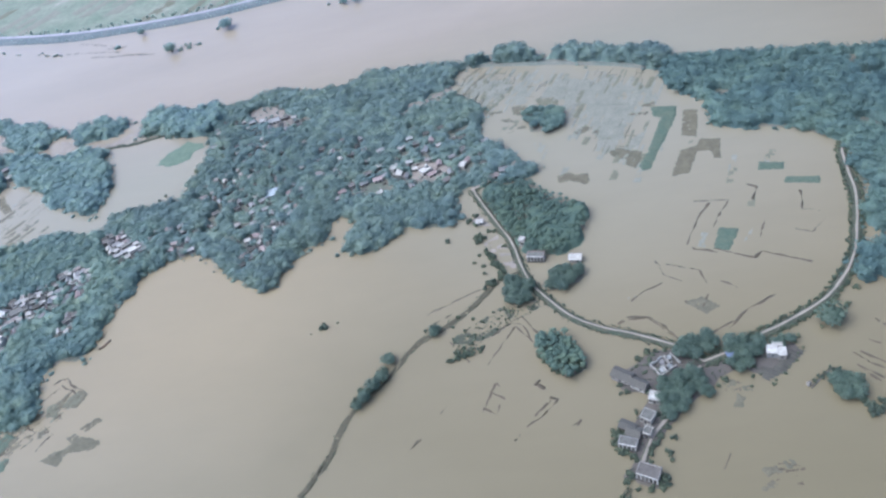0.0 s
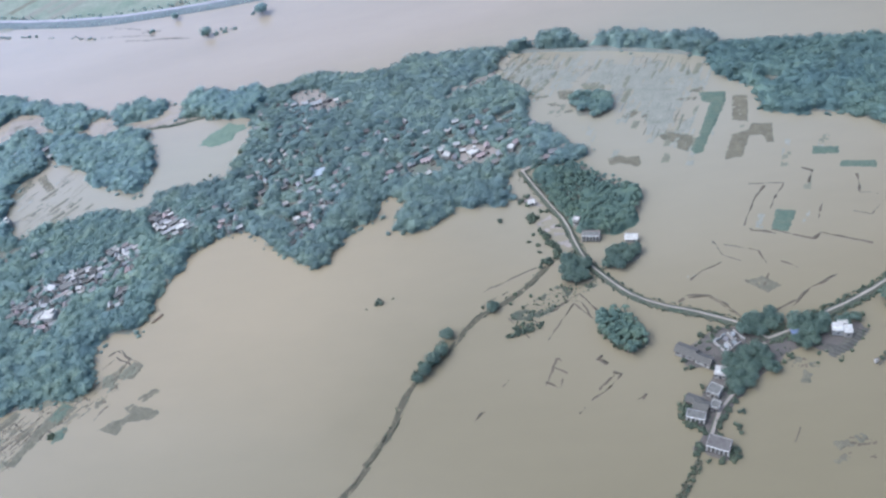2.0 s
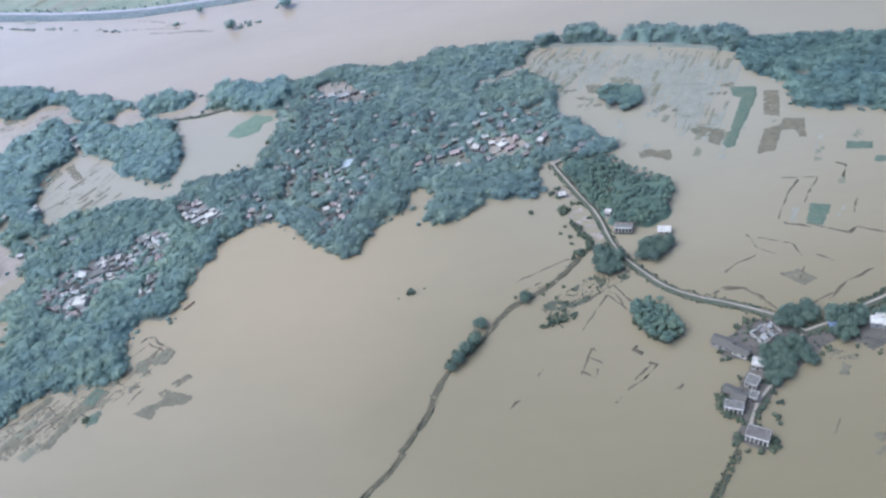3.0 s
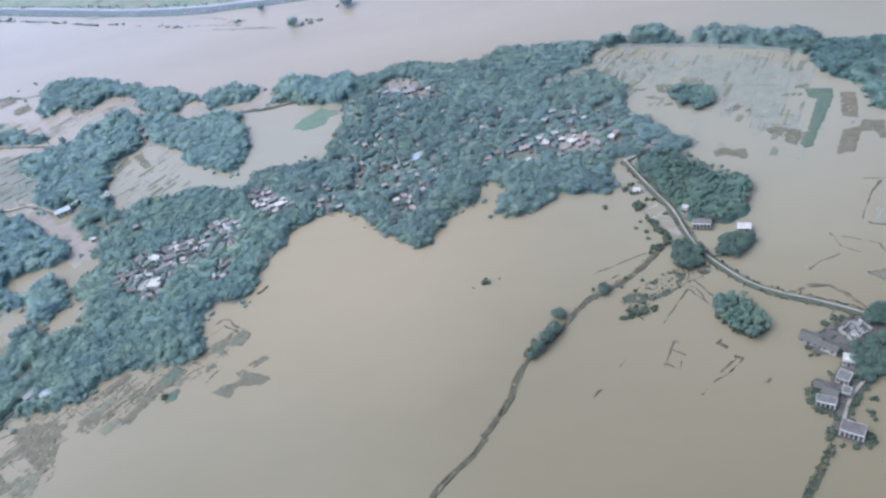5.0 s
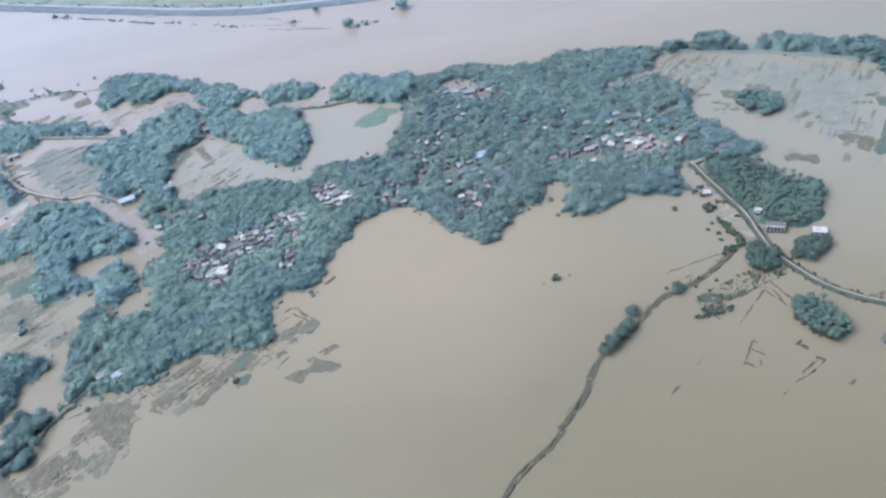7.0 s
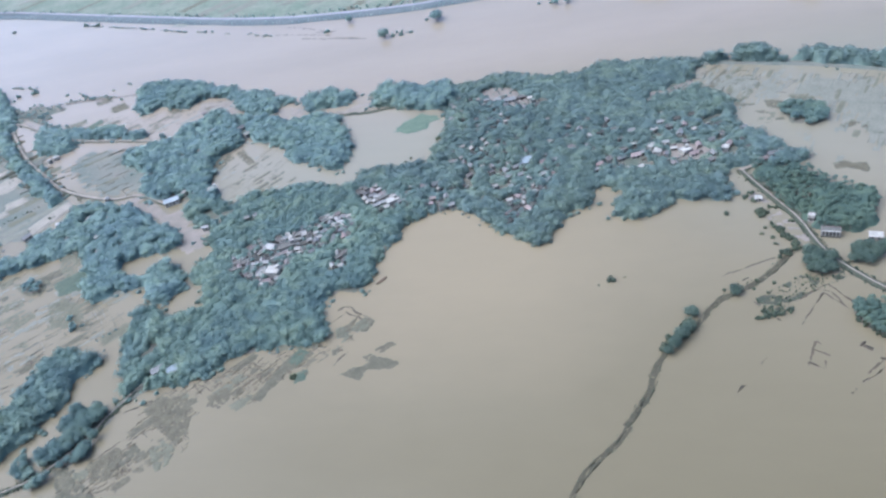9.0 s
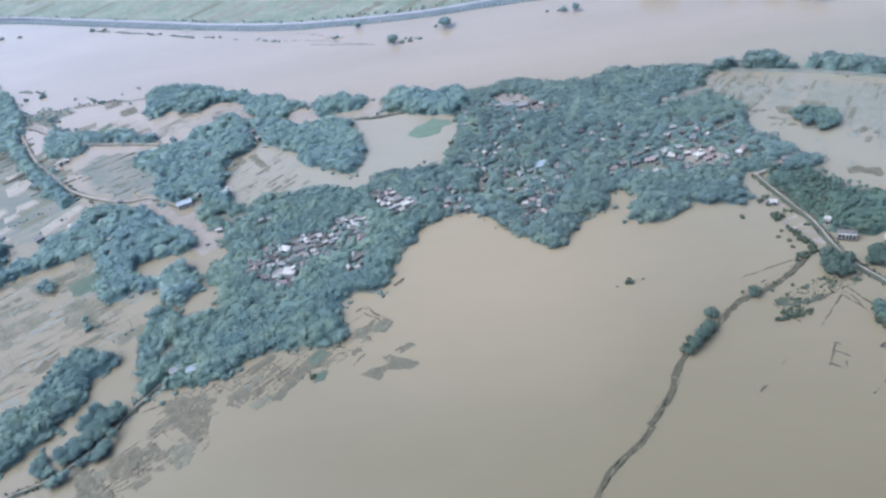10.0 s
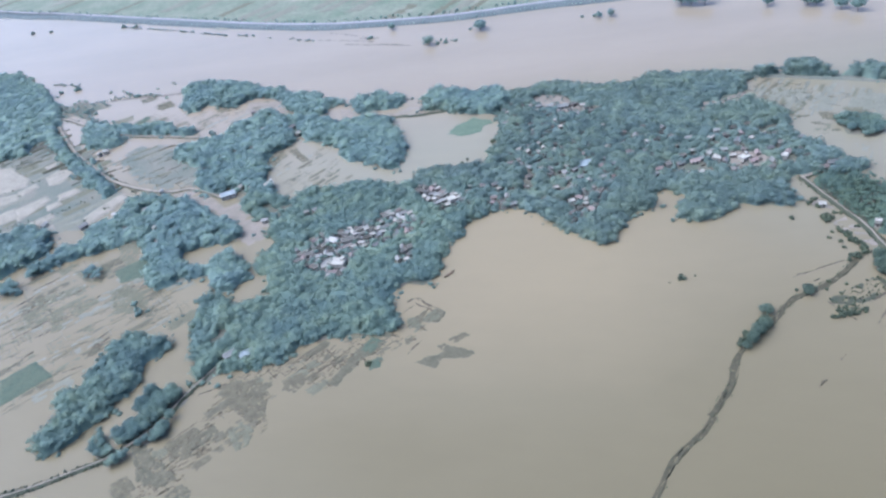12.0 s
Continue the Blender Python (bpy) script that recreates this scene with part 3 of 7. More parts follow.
# The "bare" scraps carry the pale tone painted for sky-mirroring water.
SCRAPS = (
    ("weed", [(61, 212), (66, 214), (68, 211), (63, 209)]), ("weed", [(63, 199), (66, 205), (69, 203), (66, 198)]), ("weed", [(69, 209), (73, 209), (73, 206), (70, 206)]),
    ("stub", [(65, 167), (71, 168), (72, 165), (67, 164)]), ("weed", [(74, 169), (78, 171), (79, 168), (76, 166)]), ("stub", [(62, 159), (67, 162), (69, 160), (64, 157)]),
    ("bare", [(-804, 509), (-788, 507), (-747, 479), (-741, 466), (-763, 455)]),
    ("bare", [(-741, 456), (-733, 469), (-725, 463), (-733, 450)]),
    ("bare", [(-726, 482), (-723, 492), (-704, 499), (-695, 492), (-703, 468), (-712, 466)]),
    ("bare", [(-744, 504), (-730, 518), (-724, 513), (-737, 499)]),
    ("bare", [(-668, 467), (-661, 474), (-651, 465), (-660, 458)]),
    ("bare", [(-757, 447), (-741, 452), (-732, 440), (-745, 432)]),
    ("bare", [(-719, 422), (-702, 443), (-693, 435), (-703, 404)]),
    ("bare", [(-688, 426), (-681, 433), (-675, 427), (-681, 418)]),
    ("bare", [(-633, 401), (-617, 437), (-607, 429), (-622, 391)]),
    ("bare", [(-733, 415), (-724, 424), (-709, 410), (-720, 399)]),
    ("bare", [(-691, 367), (-684, 374), (-675, 366), (-681, 355)]),
    ("bare", [(-670, 387), (-662, 392), (-655, 385), (-664, 380)]),
    ("bare", [(-806, 476), (-787, 482), (-764, 455), (-786, 447)]),
    ("bare", [(-688, 445), (-676, 454), (-668, 447), (-681, 436)]),
    ("bare", [(-687, 399), (-675, 411), (-668, 405), (-680, 391)]),
    ("silt", [(-582, 318), (-573, 325), (-564, 320), (-562, 310), (-571, 307)]),
    ("weed", [(-575, 328), (-563, 339), (-556, 335), (-566, 322)]),
    ("crop", [(-555, 321), (-540, 332), (-531, 323), (-544, 309)]),
    ("silt", [(-572, 357), (-559, 360), (-546, 349), (-549, 327), (-562, 338)]),
    ("silt", [(-540, 286), (-534, 300), (-520, 297), (-505, 279), (-514, 269), (-528, 273)]),
    ("weed", [(-504, 269), (-495, 275), (-493, 267), (-499, 265)]),
    ("silt", [(-610, 323), (-602, 334), (-593, 330), (-601, 318)]),
    ("silt", [(-605, 271), (-593, 283), (-585, 277), (-594, 263)]),
    ("silt", [(-570, 277), (-557, 291), (-548, 284), (-558, 268)]),
    ("stub", [(-549, 385), (-545, 393), (-538, 384), (-543, 378)]),
    ("weed", [(-451, 155), (-446, 160), (-437, 152), (-442, 146)]),
    ("weed", [(-444, 146), (-434, 150), (-428, 143), (-436, 138)]),
    ("stub", [(-426, 160), (-417, 169), (-407, 165), (-415, 154)]),
    ("stub", [(-449, 130), (-442, 136), (-432, 128), (-441, 123)]),
    ("weed", [(-428, 134), (-418, 140), (-412, 135), (-421, 128)]),
    ("weed", [(-21, 485), (-13, 485), (-3, 474), (-5, 462), (-14, 470), (-20, 474)]),
    ("silt", [(-4, 491), (13, 487), (13, 477), (0, 479)]),
    ("weed", [(20, 437), (30, 441), (32, 436), (22, 432)]),
    ("weed", [(32, 431), (38, 438), (40, 435), (34, 428)]),
    ("stub", [(-68, 507), (-46, 530), (-42, 525), (-62, 509)]),
    ("stub", [(-60, 543), (-44, 556), (-42, 554), (-57, 540)]),
    ("stub", [(-52, 530), (-36, 551), (-34, 548), (-49, 528)]),
    ("silt", [(-44, 532), (-27, 549), (-25, 547), (-40, 529)]),
    ("silt", [(-46, 489), (-28, 508), (-25, 502), (-40, 482)]),
    ("weed", [(-39, 483), (-29, 483), (-28, 480), (-38, 480)]),
    ("weed", [(-31, 470), (-24, 470), (-20, 465), (-25, 465)]),
    ("weed", [(-19, 456), (-13, 457), (-12, 452), (-18, 453)]),
    ("stub", [(58, 447), (72, 445), (71, 441), (59, 444)]),
    ("weed", [(70, 455), (79, 456), (78, 450), (69, 452)]),
    ("stub", [(-376, 204), (-367, 211), (-359, 207), (-364, 195), (-371, 197)]),
    ("weed", [(-491, 483), (-478, 496), (-470, 487), (-478, 465)]),
    ("stub", [(-472, 495), (-467, 501), (-444, 474), (-450, 471)]),
    ("weed", [(-695, 581), (-685, 601), (-678, 597), (-686, 571)]),
    ("stub", [(-684, 637), (-673, 647), (-658, 632), (-668, 619)]),
    ("silt", [(-433, 419), (-421, 429), (-413, 422), (-426, 412)]),
    ("stub", [(-415, 198), (-405, 206), (-393, 193), (-377, 178), (-385, 173), (-405, 187)]),
    ("stub", [(-404, 202), (-391, 207), (-380, 193), (-378, 180), (-388, 184)]),
    ("weed", [(-439, 140), (-435, 147), (-423, 144), (-420, 134), (-428, 129), (-435, 133)]),
    ("stub", [(-430, 158), (-422, 162), (-411, 156), (-411, 147), (-421, 146)]),
    ("weed", [(-416, 156), (-406, 171), (-401, 167), (-409, 152)]),
    ("silt", [(-395, 166), (-390, 173), (-380, 168), (-379, 158), (-385, 153)]),
    ("weed", [(-413, 124), (-408, 132), (-399, 127), (-399, 120), (-408, 120)]),
    ("stub", [(-448, 127), (-444, 133), (-429, 122), (-436, 116)]),
    ("weed", [(-442, 152), (-436, 154), (-434, 144), (-437, 143)]),
    ("silt", [(-435, 152), (-426, 156), (-425, 147), (-432, 146)]),
    ("weed", [(-585, 324), (-578, 325), (-561, 317), (-560, 307), (-577, 311)]),
    ("crop", [(-555, 319), (-536, 326), (-527, 311), (-541, 305)]),
    ("weed", [(-519, 282), (-516, 285), (-505, 276), (-501, 265), (-509, 267)]),
    ("weed", [(-574, 329), (-561, 339), (-555, 331), (-567, 322)]),
    ("silt", [(-546, 296), (-533, 302), (-522, 292), (-538, 286)]),
    ("silt", [(-582, 273), (-578, 282), (-561, 257), (-567, 251)]),
    ("weed", [(-615, 279), (-603, 293), (-597, 288), (-609, 273)]),
    ("silt", [(-608, 290), (-573, 305), (-568, 298), (-596, 280)]),
    ("silt", [(-595, 323), (-568, 329), (-556, 317), (-575, 308)]),
    ("weed", [(-509, 276), (-499, 278), (-498, 266), (-504, 267)]),
    ("silt", [(-310, 256), (-303, 258), (-300, 248), (-307, 247)]),
    ("weed", [(-296, 257), (-292, 264), (-285, 262), (-289, 252), (-295, 253)]),
    ("silt", [(-352, 244), (-323, 247), (-314, 240), (-346, 239)]),
    ("weed", [(-715, 656), (-702, 669), (-691, 654), (-705, 645)]),
    ("weed", [(-683, 631), (-671, 643), (-655, 628), (-670, 620)]),
    ("crop", [(-694, 581), (-680, 608), (-673, 600), (-684, 571)]),
    ("silt", [(-718, 603), (-703, 614), (-694, 602), (-710, 592)]),
    ("weed", [(-286, 231), (-282, 233), (-263, 226), (-265, 221), (-279, 224)]),
    ("weed", [(-297, 218), (-290, 223), (-281, 223), (-285, 216)]),
    ("weed", [(-326, 217), (-321, 223), (-317, 220), (-323, 214)]),
    ("stub", [(-349, 239), (-339, 247), (-336, 242), (-344, 235)]),
    ("stub", [(-307, 252), (-300, 264), (-297, 261), (-303, 249)]),
    ("weed", [(-298, 257), (-293, 265), (-289, 263), (-294, 255)]),
    ("crop", [(-333, 228), (-329, 240), (-321, 236), (-326, 226)]),
    ("weed", [(-343, 206), (-332, 227), (-327, 225), (-338, 206)]),
    ("stub", [(-280, 237), (-272, 243), (-267, 240), (-276, 234)]),
    ("weed", [(-307, 238), (-303, 239), (-302, 233), (-306, 233)]),
    ("stub", [(-599, 611), (-588, 617), (-574, 600), (-588, 598)]),
)


# ---- building blocks ----
rng = np.random.default_rng(7)


def value_noise(x, y, size, seed=0):
    """Smooth noise from 0 to 1 on a lattice of that size in metres."""
    def h(i, j):
        k = (i * 374761393 + j * 668265263 + seed * 974711) & 0x7FFFFFFF
        k = ((k ^ (k >> 13)) * 1274126177) & 0x7FFFFFFF
        return ((k ^ (k >> 16)) & 0xFFFF) / 65535.0
    u, v = x / size, y / size
    i, j = np.floor(u).astype(np.int64), np.floor(v).astype(np.int64)
    u, v = u - i, v - j
    u, v = u * u * (3 - 2 * u), v * v * (3 - 2 * v)
    return (h(i, j) * (1 - u) + h(i + 1, j) * u) * (1 - v) + (h(i, j + 1) * (1 - u) + h(i + 1, j + 1) * u) * v


def rough_noise(x, y, size, seed=0):
    return 0.55 * value_noise(x, y, size, seed) + 0.3 * value_noise(x, y, size / 2.3, seed + 5) + 0.15 * value_noise(x, y, size / 5.1, seed + 9)


def inside(poly, x, y):
    p = np.array(poly, float)
    hit = np.zeros(x.shape, bool)
    for (x0, y0), (x1, y1) in zip(p, np.roll(p, -1, 0)):
        if y0 != y1:
            hit ^= ((y0 > y) != (y1 > y)) & (x < (x1 - x0) * (y - y0) / (y1 - y0) + x0)
    return hit


def line_distance(line, x, y):
    d = np.full(x.shape, 1e9)
    for (x0, y0), (x1, y1) in zip(line[:-1], line[1:]):
        dx, dy = x1 - x0, y1 - y0
        s = np.clip(((x - x0) * dx + (y - y0) * dy) / max(dx * dx + dy * dy, 1e-9), 0, 1)
        d = np.minimum(d, np.hypot(x - x0 - s * dx, y - y0 - s * dy))
    return d


def depth_in(poly, x, y):
    """Metres inside the outline, negative outside it."""
    d = line_distance(list(poly) + [poly[0]], x, y)
    return np.where(inside(poly, x, y), d, -d)


def mesh_from(name, verts, faces, materials, slots=None, smooth=False):
    """A mesh out of arrays of corners and triangles or quads."""
    me = bpy.data.meshes.new(name)
    verts, faces = np.asarray(verts, np.float32), np.asarray(faces, np.int32)
    n, k = faces.shape
    me.vertices.add(len(verts))
    me.vertices.foreach_set("co", verts.ravel())
    me.loops.add(n * k)
    me.loops.foreach_set("vertex_index", faces.ravel())
    me.polygons.add(n)
    me.polygons.foreach_set("loop_start", np.arange(0, n * k, k, dtype=np.int32))
    if slots is not None:
        me.polygons.foreach_set("material_index", np.asarray(slots, np.int32))
    me.polygons.foreach_set("use_smooth", np.full(n, smooth))
    for m in materials:
        me.materials.append(m)
    me.update(calc_edges=True)
    me.validate()
    return me


def sheet(name, poly, cell, height, material, margin=4.0):
    """A sheet over an outline: height(x, y, metres inside) gives its surface, which the water covers below zero."""
    p = np.array(poly, float)
    x0, y0 = p.min(0) - margin
    x1, y1 = p.max(0) + margin
    nx, ny = int((x1 - x0) / cell) + 2, int((y1 - y0) / cell) + 2
    gx, gy = np.meshgrid(x0 + cell * np.arange(nx), y0 + cell * np.arange(ny), indexing="ij")
    d = depth_in(poly, gx, gy)
    gz = height(gx, gy, d)
    i, j = np.meshgrid(np.arange(nx - 1), np.arange(ny - 1), indexing="ij")
    a = (i * ny + j).ravel()
    quads = np.stack([a, a + ny, a + ny + 1, a + 1], 1)
    near = d.ravel()[quads].max(1) > -margin
    wet = gz.ravel()[quads].max(1) > -0.05
    quads = quads[near & wet]
    used, back = np.unique(quads, return_inverse=True)
    v = np.stack([gx.ravel(), gy.ravel(), gz.ravel()], 1)[used]
    return new(name, mesh_from(name, v, back.reshape(-1, 4), [material], smooth=True))


def mound(top, shore=4.0, rough=0.6, size=9.0, seed=1):
    def height(x, y, d):
        return np.clip((d - 0.5) / shore, -1, 1) * top + (rough_noise(x, y, size, seed) - 0.5) * 2 * rough * np.clip(1 - d / 12, 0.25, 1)
    return height


def drowned(level, rough=0.3, size=4.0, seed=3, turn=0.0, furrow=0.0):
    """A plot that barely breaks the surface, in furrows where asked."""
    c, s = math.cos(radians(turn)), math.sin(radians(turn))

    def height(x, y, d):
        z = level + (rough_noise(x * c + y * s, (y * c - x * s) * 1.8, size, seed) - 0.5) * 2 * rough
        return np.where(d > 0, z, -0.3) + furrow * np.sin((y * c - x * s) * 2.2)
    return height


def ragged(level, rough, size, seed, shore=3.0):
    """A weedy patch that frays into the water round its rim."""
    def height(x, y, d):
        return level + (rough_noise(x, y, size, seed) - 0.5) * 2 * rough - 0.5 * np.clip(1 - (d + 1.0) / shore, 0, 2)
    return height


def smooth_line(line, step=3.0):
    """The line through the given places, rounded, at even steps."""
    p = [Vector((*q, 0)) for q in line]
    p = [p[0] * 2 - p[1]] + p + [p[-1] * 2 - p[-2]]
    out = []
    for a, b, c, d in zip(p, p[1:], p[2:], p[3:]):
        n = max(2, int((c - b).length / step))
        for k in range(n):
            t = k / n
            q = 0.5 * (2 * b + (c - a) * t + (2 * a - 5 * b + 4 * c - d) * t * t + (3 * b - a - 3 * c + d) * t ** 3)
            out.append((q.x, q.y))
    out.append((p[-2].x, p[-2].y))
    return out


def corner_line(line, step):
    """The straight line from place to place, at even steps."""
    out = []
    for (x0, y0), (x1, y1) in zip(line, line[1:]):
        n = max(1, int(math.hypot(x1 - x0, y1 - y0) / step))
        out += [(x0 + (x1 - x0) * k / n, y0 + (y1 - y0) * k / n) for k in range(n)]
    return out + [line[-1]]


def ribbon(name, line, profile, material, wander=0.25, seed=0, step=3.0, sharp=False):
    """A strip along a line: profile is a row of (metres to the side, height) across it."""
    pts = corner_line(line, step) if sharp else smooth_line(line, step)
    v, n = [], len(profile)
    for i, (x, y) in enumerate(pts):
        x0, y0 = pts[max(0, i - 1)]
        x1, y1 = pts[min(len(pts) - 1, i + 1)]
        k = 1 / max(1e-6, math.hypot(x1 - x0, y1 - y0))
        ux, uy = -(y1 - y0) * k, (x1 - x0) * k
        for j, (s, h) in enumerate(profile):
            w = wander * (noise.noise((x * 0.15, y * 0.15, seed + j * 3.1)))
            v.append((x + ux * (s + w), y + uy * (s + w), h + (0.3 * wander * noise.noise((x * 0.3, y * 0.3, j + 9.0)) if 0 < j < n - 1 else 0)))
    q = [(i * n + j, (i + 1) * n + j, (i + 1) * n + j + 1, i * n + j + 1) for i in range(len(pts) - 1) for j in range(n - 1)]
    return new(name, mesh_from(name, v, q, [material], smooth=True))


def part(name, bm, material, parent=None, label="", at=None):
    """Links a bmesh as one mesh object, under a thing or a part where one is given."""
    me = bpy.data.meshes.new(name)
    bm.to_mesh(me)
    bm.free()
    me.materials.append(material)
    ob = new(name, me)
    ob.parent = parent
    if at is not None:
        ob.matrix_basis = at
    return tagged(ob, label)


def box(bm, x0, x1, y0, y1, z0, z1):
    c = [bm.verts.new(p) for p in ((x0, y0, z0), (x1, y0, z0), (x1, y1, z0), (x0, y1, z0), (x0, y0, z1), (x1, y0, z1), (x1, y1, z1), (x0, y1, z1))]
    for f in ((3, 2, 1, 0), (4, 5, 6, 7), (0, 1, 5, 4), (1, 2, 6, 5), (2, 3, 7, 6), (3, 0, 4, 7)):
        bm.faces.new([c[i] for i in f])


def boxes(*rows):
    bm = bmesh.new()
    for r in rows:
        box(bm, *r)
    return bm


# ---- water, banks and land ----
REACH = 4800
bm = bmesh.new()
bmesh.ops.create_grid(bm, x_segments=24, y_segments=24, size=REACH)
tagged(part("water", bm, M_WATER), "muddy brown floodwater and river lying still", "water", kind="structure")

LANDS = (
    (WOOD_VILLAGE_EAST, "village ground of dark soil under trees"), (WOOD_VILLAGE_MID, "village ground of dark soil under trees"),
    (BANK_STRIP, "grassy river bank under trees"), (WOOD_VILLAGE_WEST, "village ground of dark soil under trees"),
    (WOOD_WEST, "village ground of dark soil under trees"), (WOOD_EDGE_WEST, "wooded ground above the flood"),
    (WOOD_STRIP, "narrow wooded rise in the flood"), (CLUMP_ROAD_A, "roadside rise under trees"), (CLUMP_ROAD_B, "roadside rise under trees"), (CLUMP_ROAD_C, "roadside rise under trees"),
    (WOOD_NORTH, "wooded ground above the flood"), (WOOD_POINT, "wooded river point"), (WOOD_POINT_B, "wooded river point"),
    (WOOD_INLET, "wooded spit beside the inlet"), (WOOD_FAR_WEST, "wooded ground by the river"), (WOOD_FAR_WEST_B, "wooded ground by the river"),
    (CLUMP_DYKE, "rise beside the dyke road"), (CLUMP_LANE, "rise beside the field road"), (CLUMP_SHEDS, "rise beside the sheds"),
    (WOOD_EAST, "wooded ground above the flood"), (WOOD_EAST_B, "wooded ground beside the road"), (WOOD_EAST_C, "wooded ground beside the road"),
    (WOOD_EAST_D, "wooded ground beside the road"), ([(x - 5, y - 7) for x, y in WOOD_ROAD], "roadside ground under trees"), (BELT_POINT, "roadside ground under trees"),
    (BELT_SPIT, "low muddy ground under trees"), (WOOD_WEST_EDGE, "wooded ground by the river"), (CLUMP_WEST_A, "low rise in the flood"), (CLUMP_WEST_B, "low rise in the flood"), (CLUMP_WEST_C, "low rise in the flood"), (BANK_EAST, "wooded river bank"), (PALM_GROVE, "low ground under palms"),
    (GROVE_FIELD, "low rise in the flooded fields"), (GROVE_SHED, "low rise beside the road"), (GROVE_BEND, "low rise beside the road"),
    (GROVE_POND, "low rise in the flood"), (GROVE_RIGHT, "low rise in the flood"), (HAMLET_LAND, "hamlet ground of dark earth in the flood"),
)
for k, (poly, label) in enumerate(LANDS):
    big = len(poly) > 12
    tagged(sheet("ground", poly, 3.0 if big else 1.5, mound(0.7, 4.0, 0.5, 9.0, k), M_MUD if poly is HAMLET_LAND else M_SOIL), label, "ground", kind="structure")
for k, poly in enumerate((CLEARING, CLEARING_B, CLEARING_C, CLEARING_D, CLEARING_E, CLEARING_F)):
    tagged(sheet("clearing", poly, 2.0, lambda x, y, d: np.where(d > -1, 1.05, -0.2) + 0 * x, M_SAND), "bare pale earth clearing among trees", "ground", kind="structure")
for poly in (CLUSTER_CORE, CLUSTER_CORE_B, CLUSTER_GATE, CLUSTER_POINT):
    tagged(sheet("yard", poly, 2.0, lambda x, y, d: np.where(d > -1, 1.02 + 0.12 * rough_noise(x, y, 5.0, 3), -0.2), M_EARTH), "trodden bare earth between village houses", "ground", kind="structure")
tagged(sheet("meadow", MEADOW, 1.2, mound(0.16, 12.0, 0.7, 6.0, 5), M_MEADOW), "half-drowned green meadow beside the field road", "meadow", kind="structure")
tagged(sheet("field", LAND_WEST, 3.0, mound(0.5, 8.0, 0.3, 18.0, 6), M_MEADOW), "wet grey-green fields above the flood", "field", kind="structure")
tagged(sheet("field", FIELDS_FAR_WEST, 2.5, mound(0.16, 8.0, 0.3, 20.0, 7), M_MEADOW), "wet grey-green fields half awash", "field", kind="structure")


def silted(x, y, d):
    """Furrowed silt that breaks the water in long streaks and sinks away towards the rim."""
    c, q = math.cos(radians(66)), math.sin(radians(66))
    u, v = x * c + y * q, y * c - x * q
    return 0.1 + 0.7 * (rough_noise(u * 0.3, v, 4.0, 9) - 0.46) + 0.35 * (rough_noise(x, y, 22.0, 10) - 0.5) - 0.3 * np.clip(1 - d / 20, 0, 1)


tagged(sheet("field", FIELDS_NORTH_EAST, 0.9, silted, M_PALE), "pale silted fields just awash", "field", kind="structure")
rise = mound(0.95, 3.0, 0.25, 5.0, 8)
tagged(sheet("yard", YARD, 0.4, lambda x, y, d: rise(x, y, d) + 0.17 * np.sin((x * 0.55 + y * 0.83) * 3.1), M_YARD), "dark trodden yard round the white house", "ground", kind="structure")
tagged(ribbon("dyke", BANK_LINE, [(-3, -0.3), (-1.2, 1.2), (1.2, 1.2), (3, 0.3), (9, 0.6)], M_MEADOW, 0.9, 12, 4), "grassy dyke along the flooded fields", "dyke", kind="structure")
for k, line in enumerate(([(-491, 766), (-464, 755), (-433, 747), (-398, 734)], [(-525, 813), (-493, 797), (-465, 779)], [(-475, 779), (-448, 773)], [(-532, 791), (-494, 778), (-452, 763)])):
    tagged(ribbon("mud_spit", line, [(-2.2, -0.3), (0, 0.22), (2.2, -0.3)], M_BUND, 2.4, 70 + k, 4), "thin drowned mud spit in the river", "ground", kind="structure")
tagged(ribbon("mud_spit", RIVER_SPIT, [(-3, -0.3), (0, 0.35), (3, -0.3)], M_BUND, 2.0, 13, 4), "thin weedy mud spit in the river", "ground", kind="structure")
for k, poly in enumerate((SHOAL_A, SHOAL_B, SHOAL_C, SHOAL_D, SHOAL_E)):
    tagged(sheet("mud_flat", poly, 1.6, drowned(0.08, 0.3, 14.0, 44 + k), M_SAND), "pinkish mud shoal just awash beside trees", "ground", kind="structure")
for poly, mud in ((SCRUB_BEND, M_SAND), (SCRUB_CROSS, M_BANK)):
    tagged(sheet("mud_flat", poly, 1.2, drowned(-0.03 if mud is M_SAND else -0.06, 0.28, 7.0, 4), mud), "muddy scrub flat awash beside the road", "ground", kind="structure")

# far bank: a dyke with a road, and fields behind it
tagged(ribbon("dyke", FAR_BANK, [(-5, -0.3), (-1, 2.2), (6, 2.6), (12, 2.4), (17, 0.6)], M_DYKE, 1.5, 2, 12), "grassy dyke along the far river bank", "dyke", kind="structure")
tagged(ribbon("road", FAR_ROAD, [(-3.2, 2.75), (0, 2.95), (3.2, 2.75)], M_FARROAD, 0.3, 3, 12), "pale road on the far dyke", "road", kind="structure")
far_land = [(x, y + 14) for x, y in FAR_BANK] + [(900, 1100), (3000, 4200), (-4000, 4200)]
bm = bmesh.new()
f = bm.faces.new([bm.verts.new((x, y, 0.7)) for x, y in far_land])
bmesh.ops.triangulate(bm, faces=[f])
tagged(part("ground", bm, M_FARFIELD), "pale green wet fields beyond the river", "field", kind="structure")


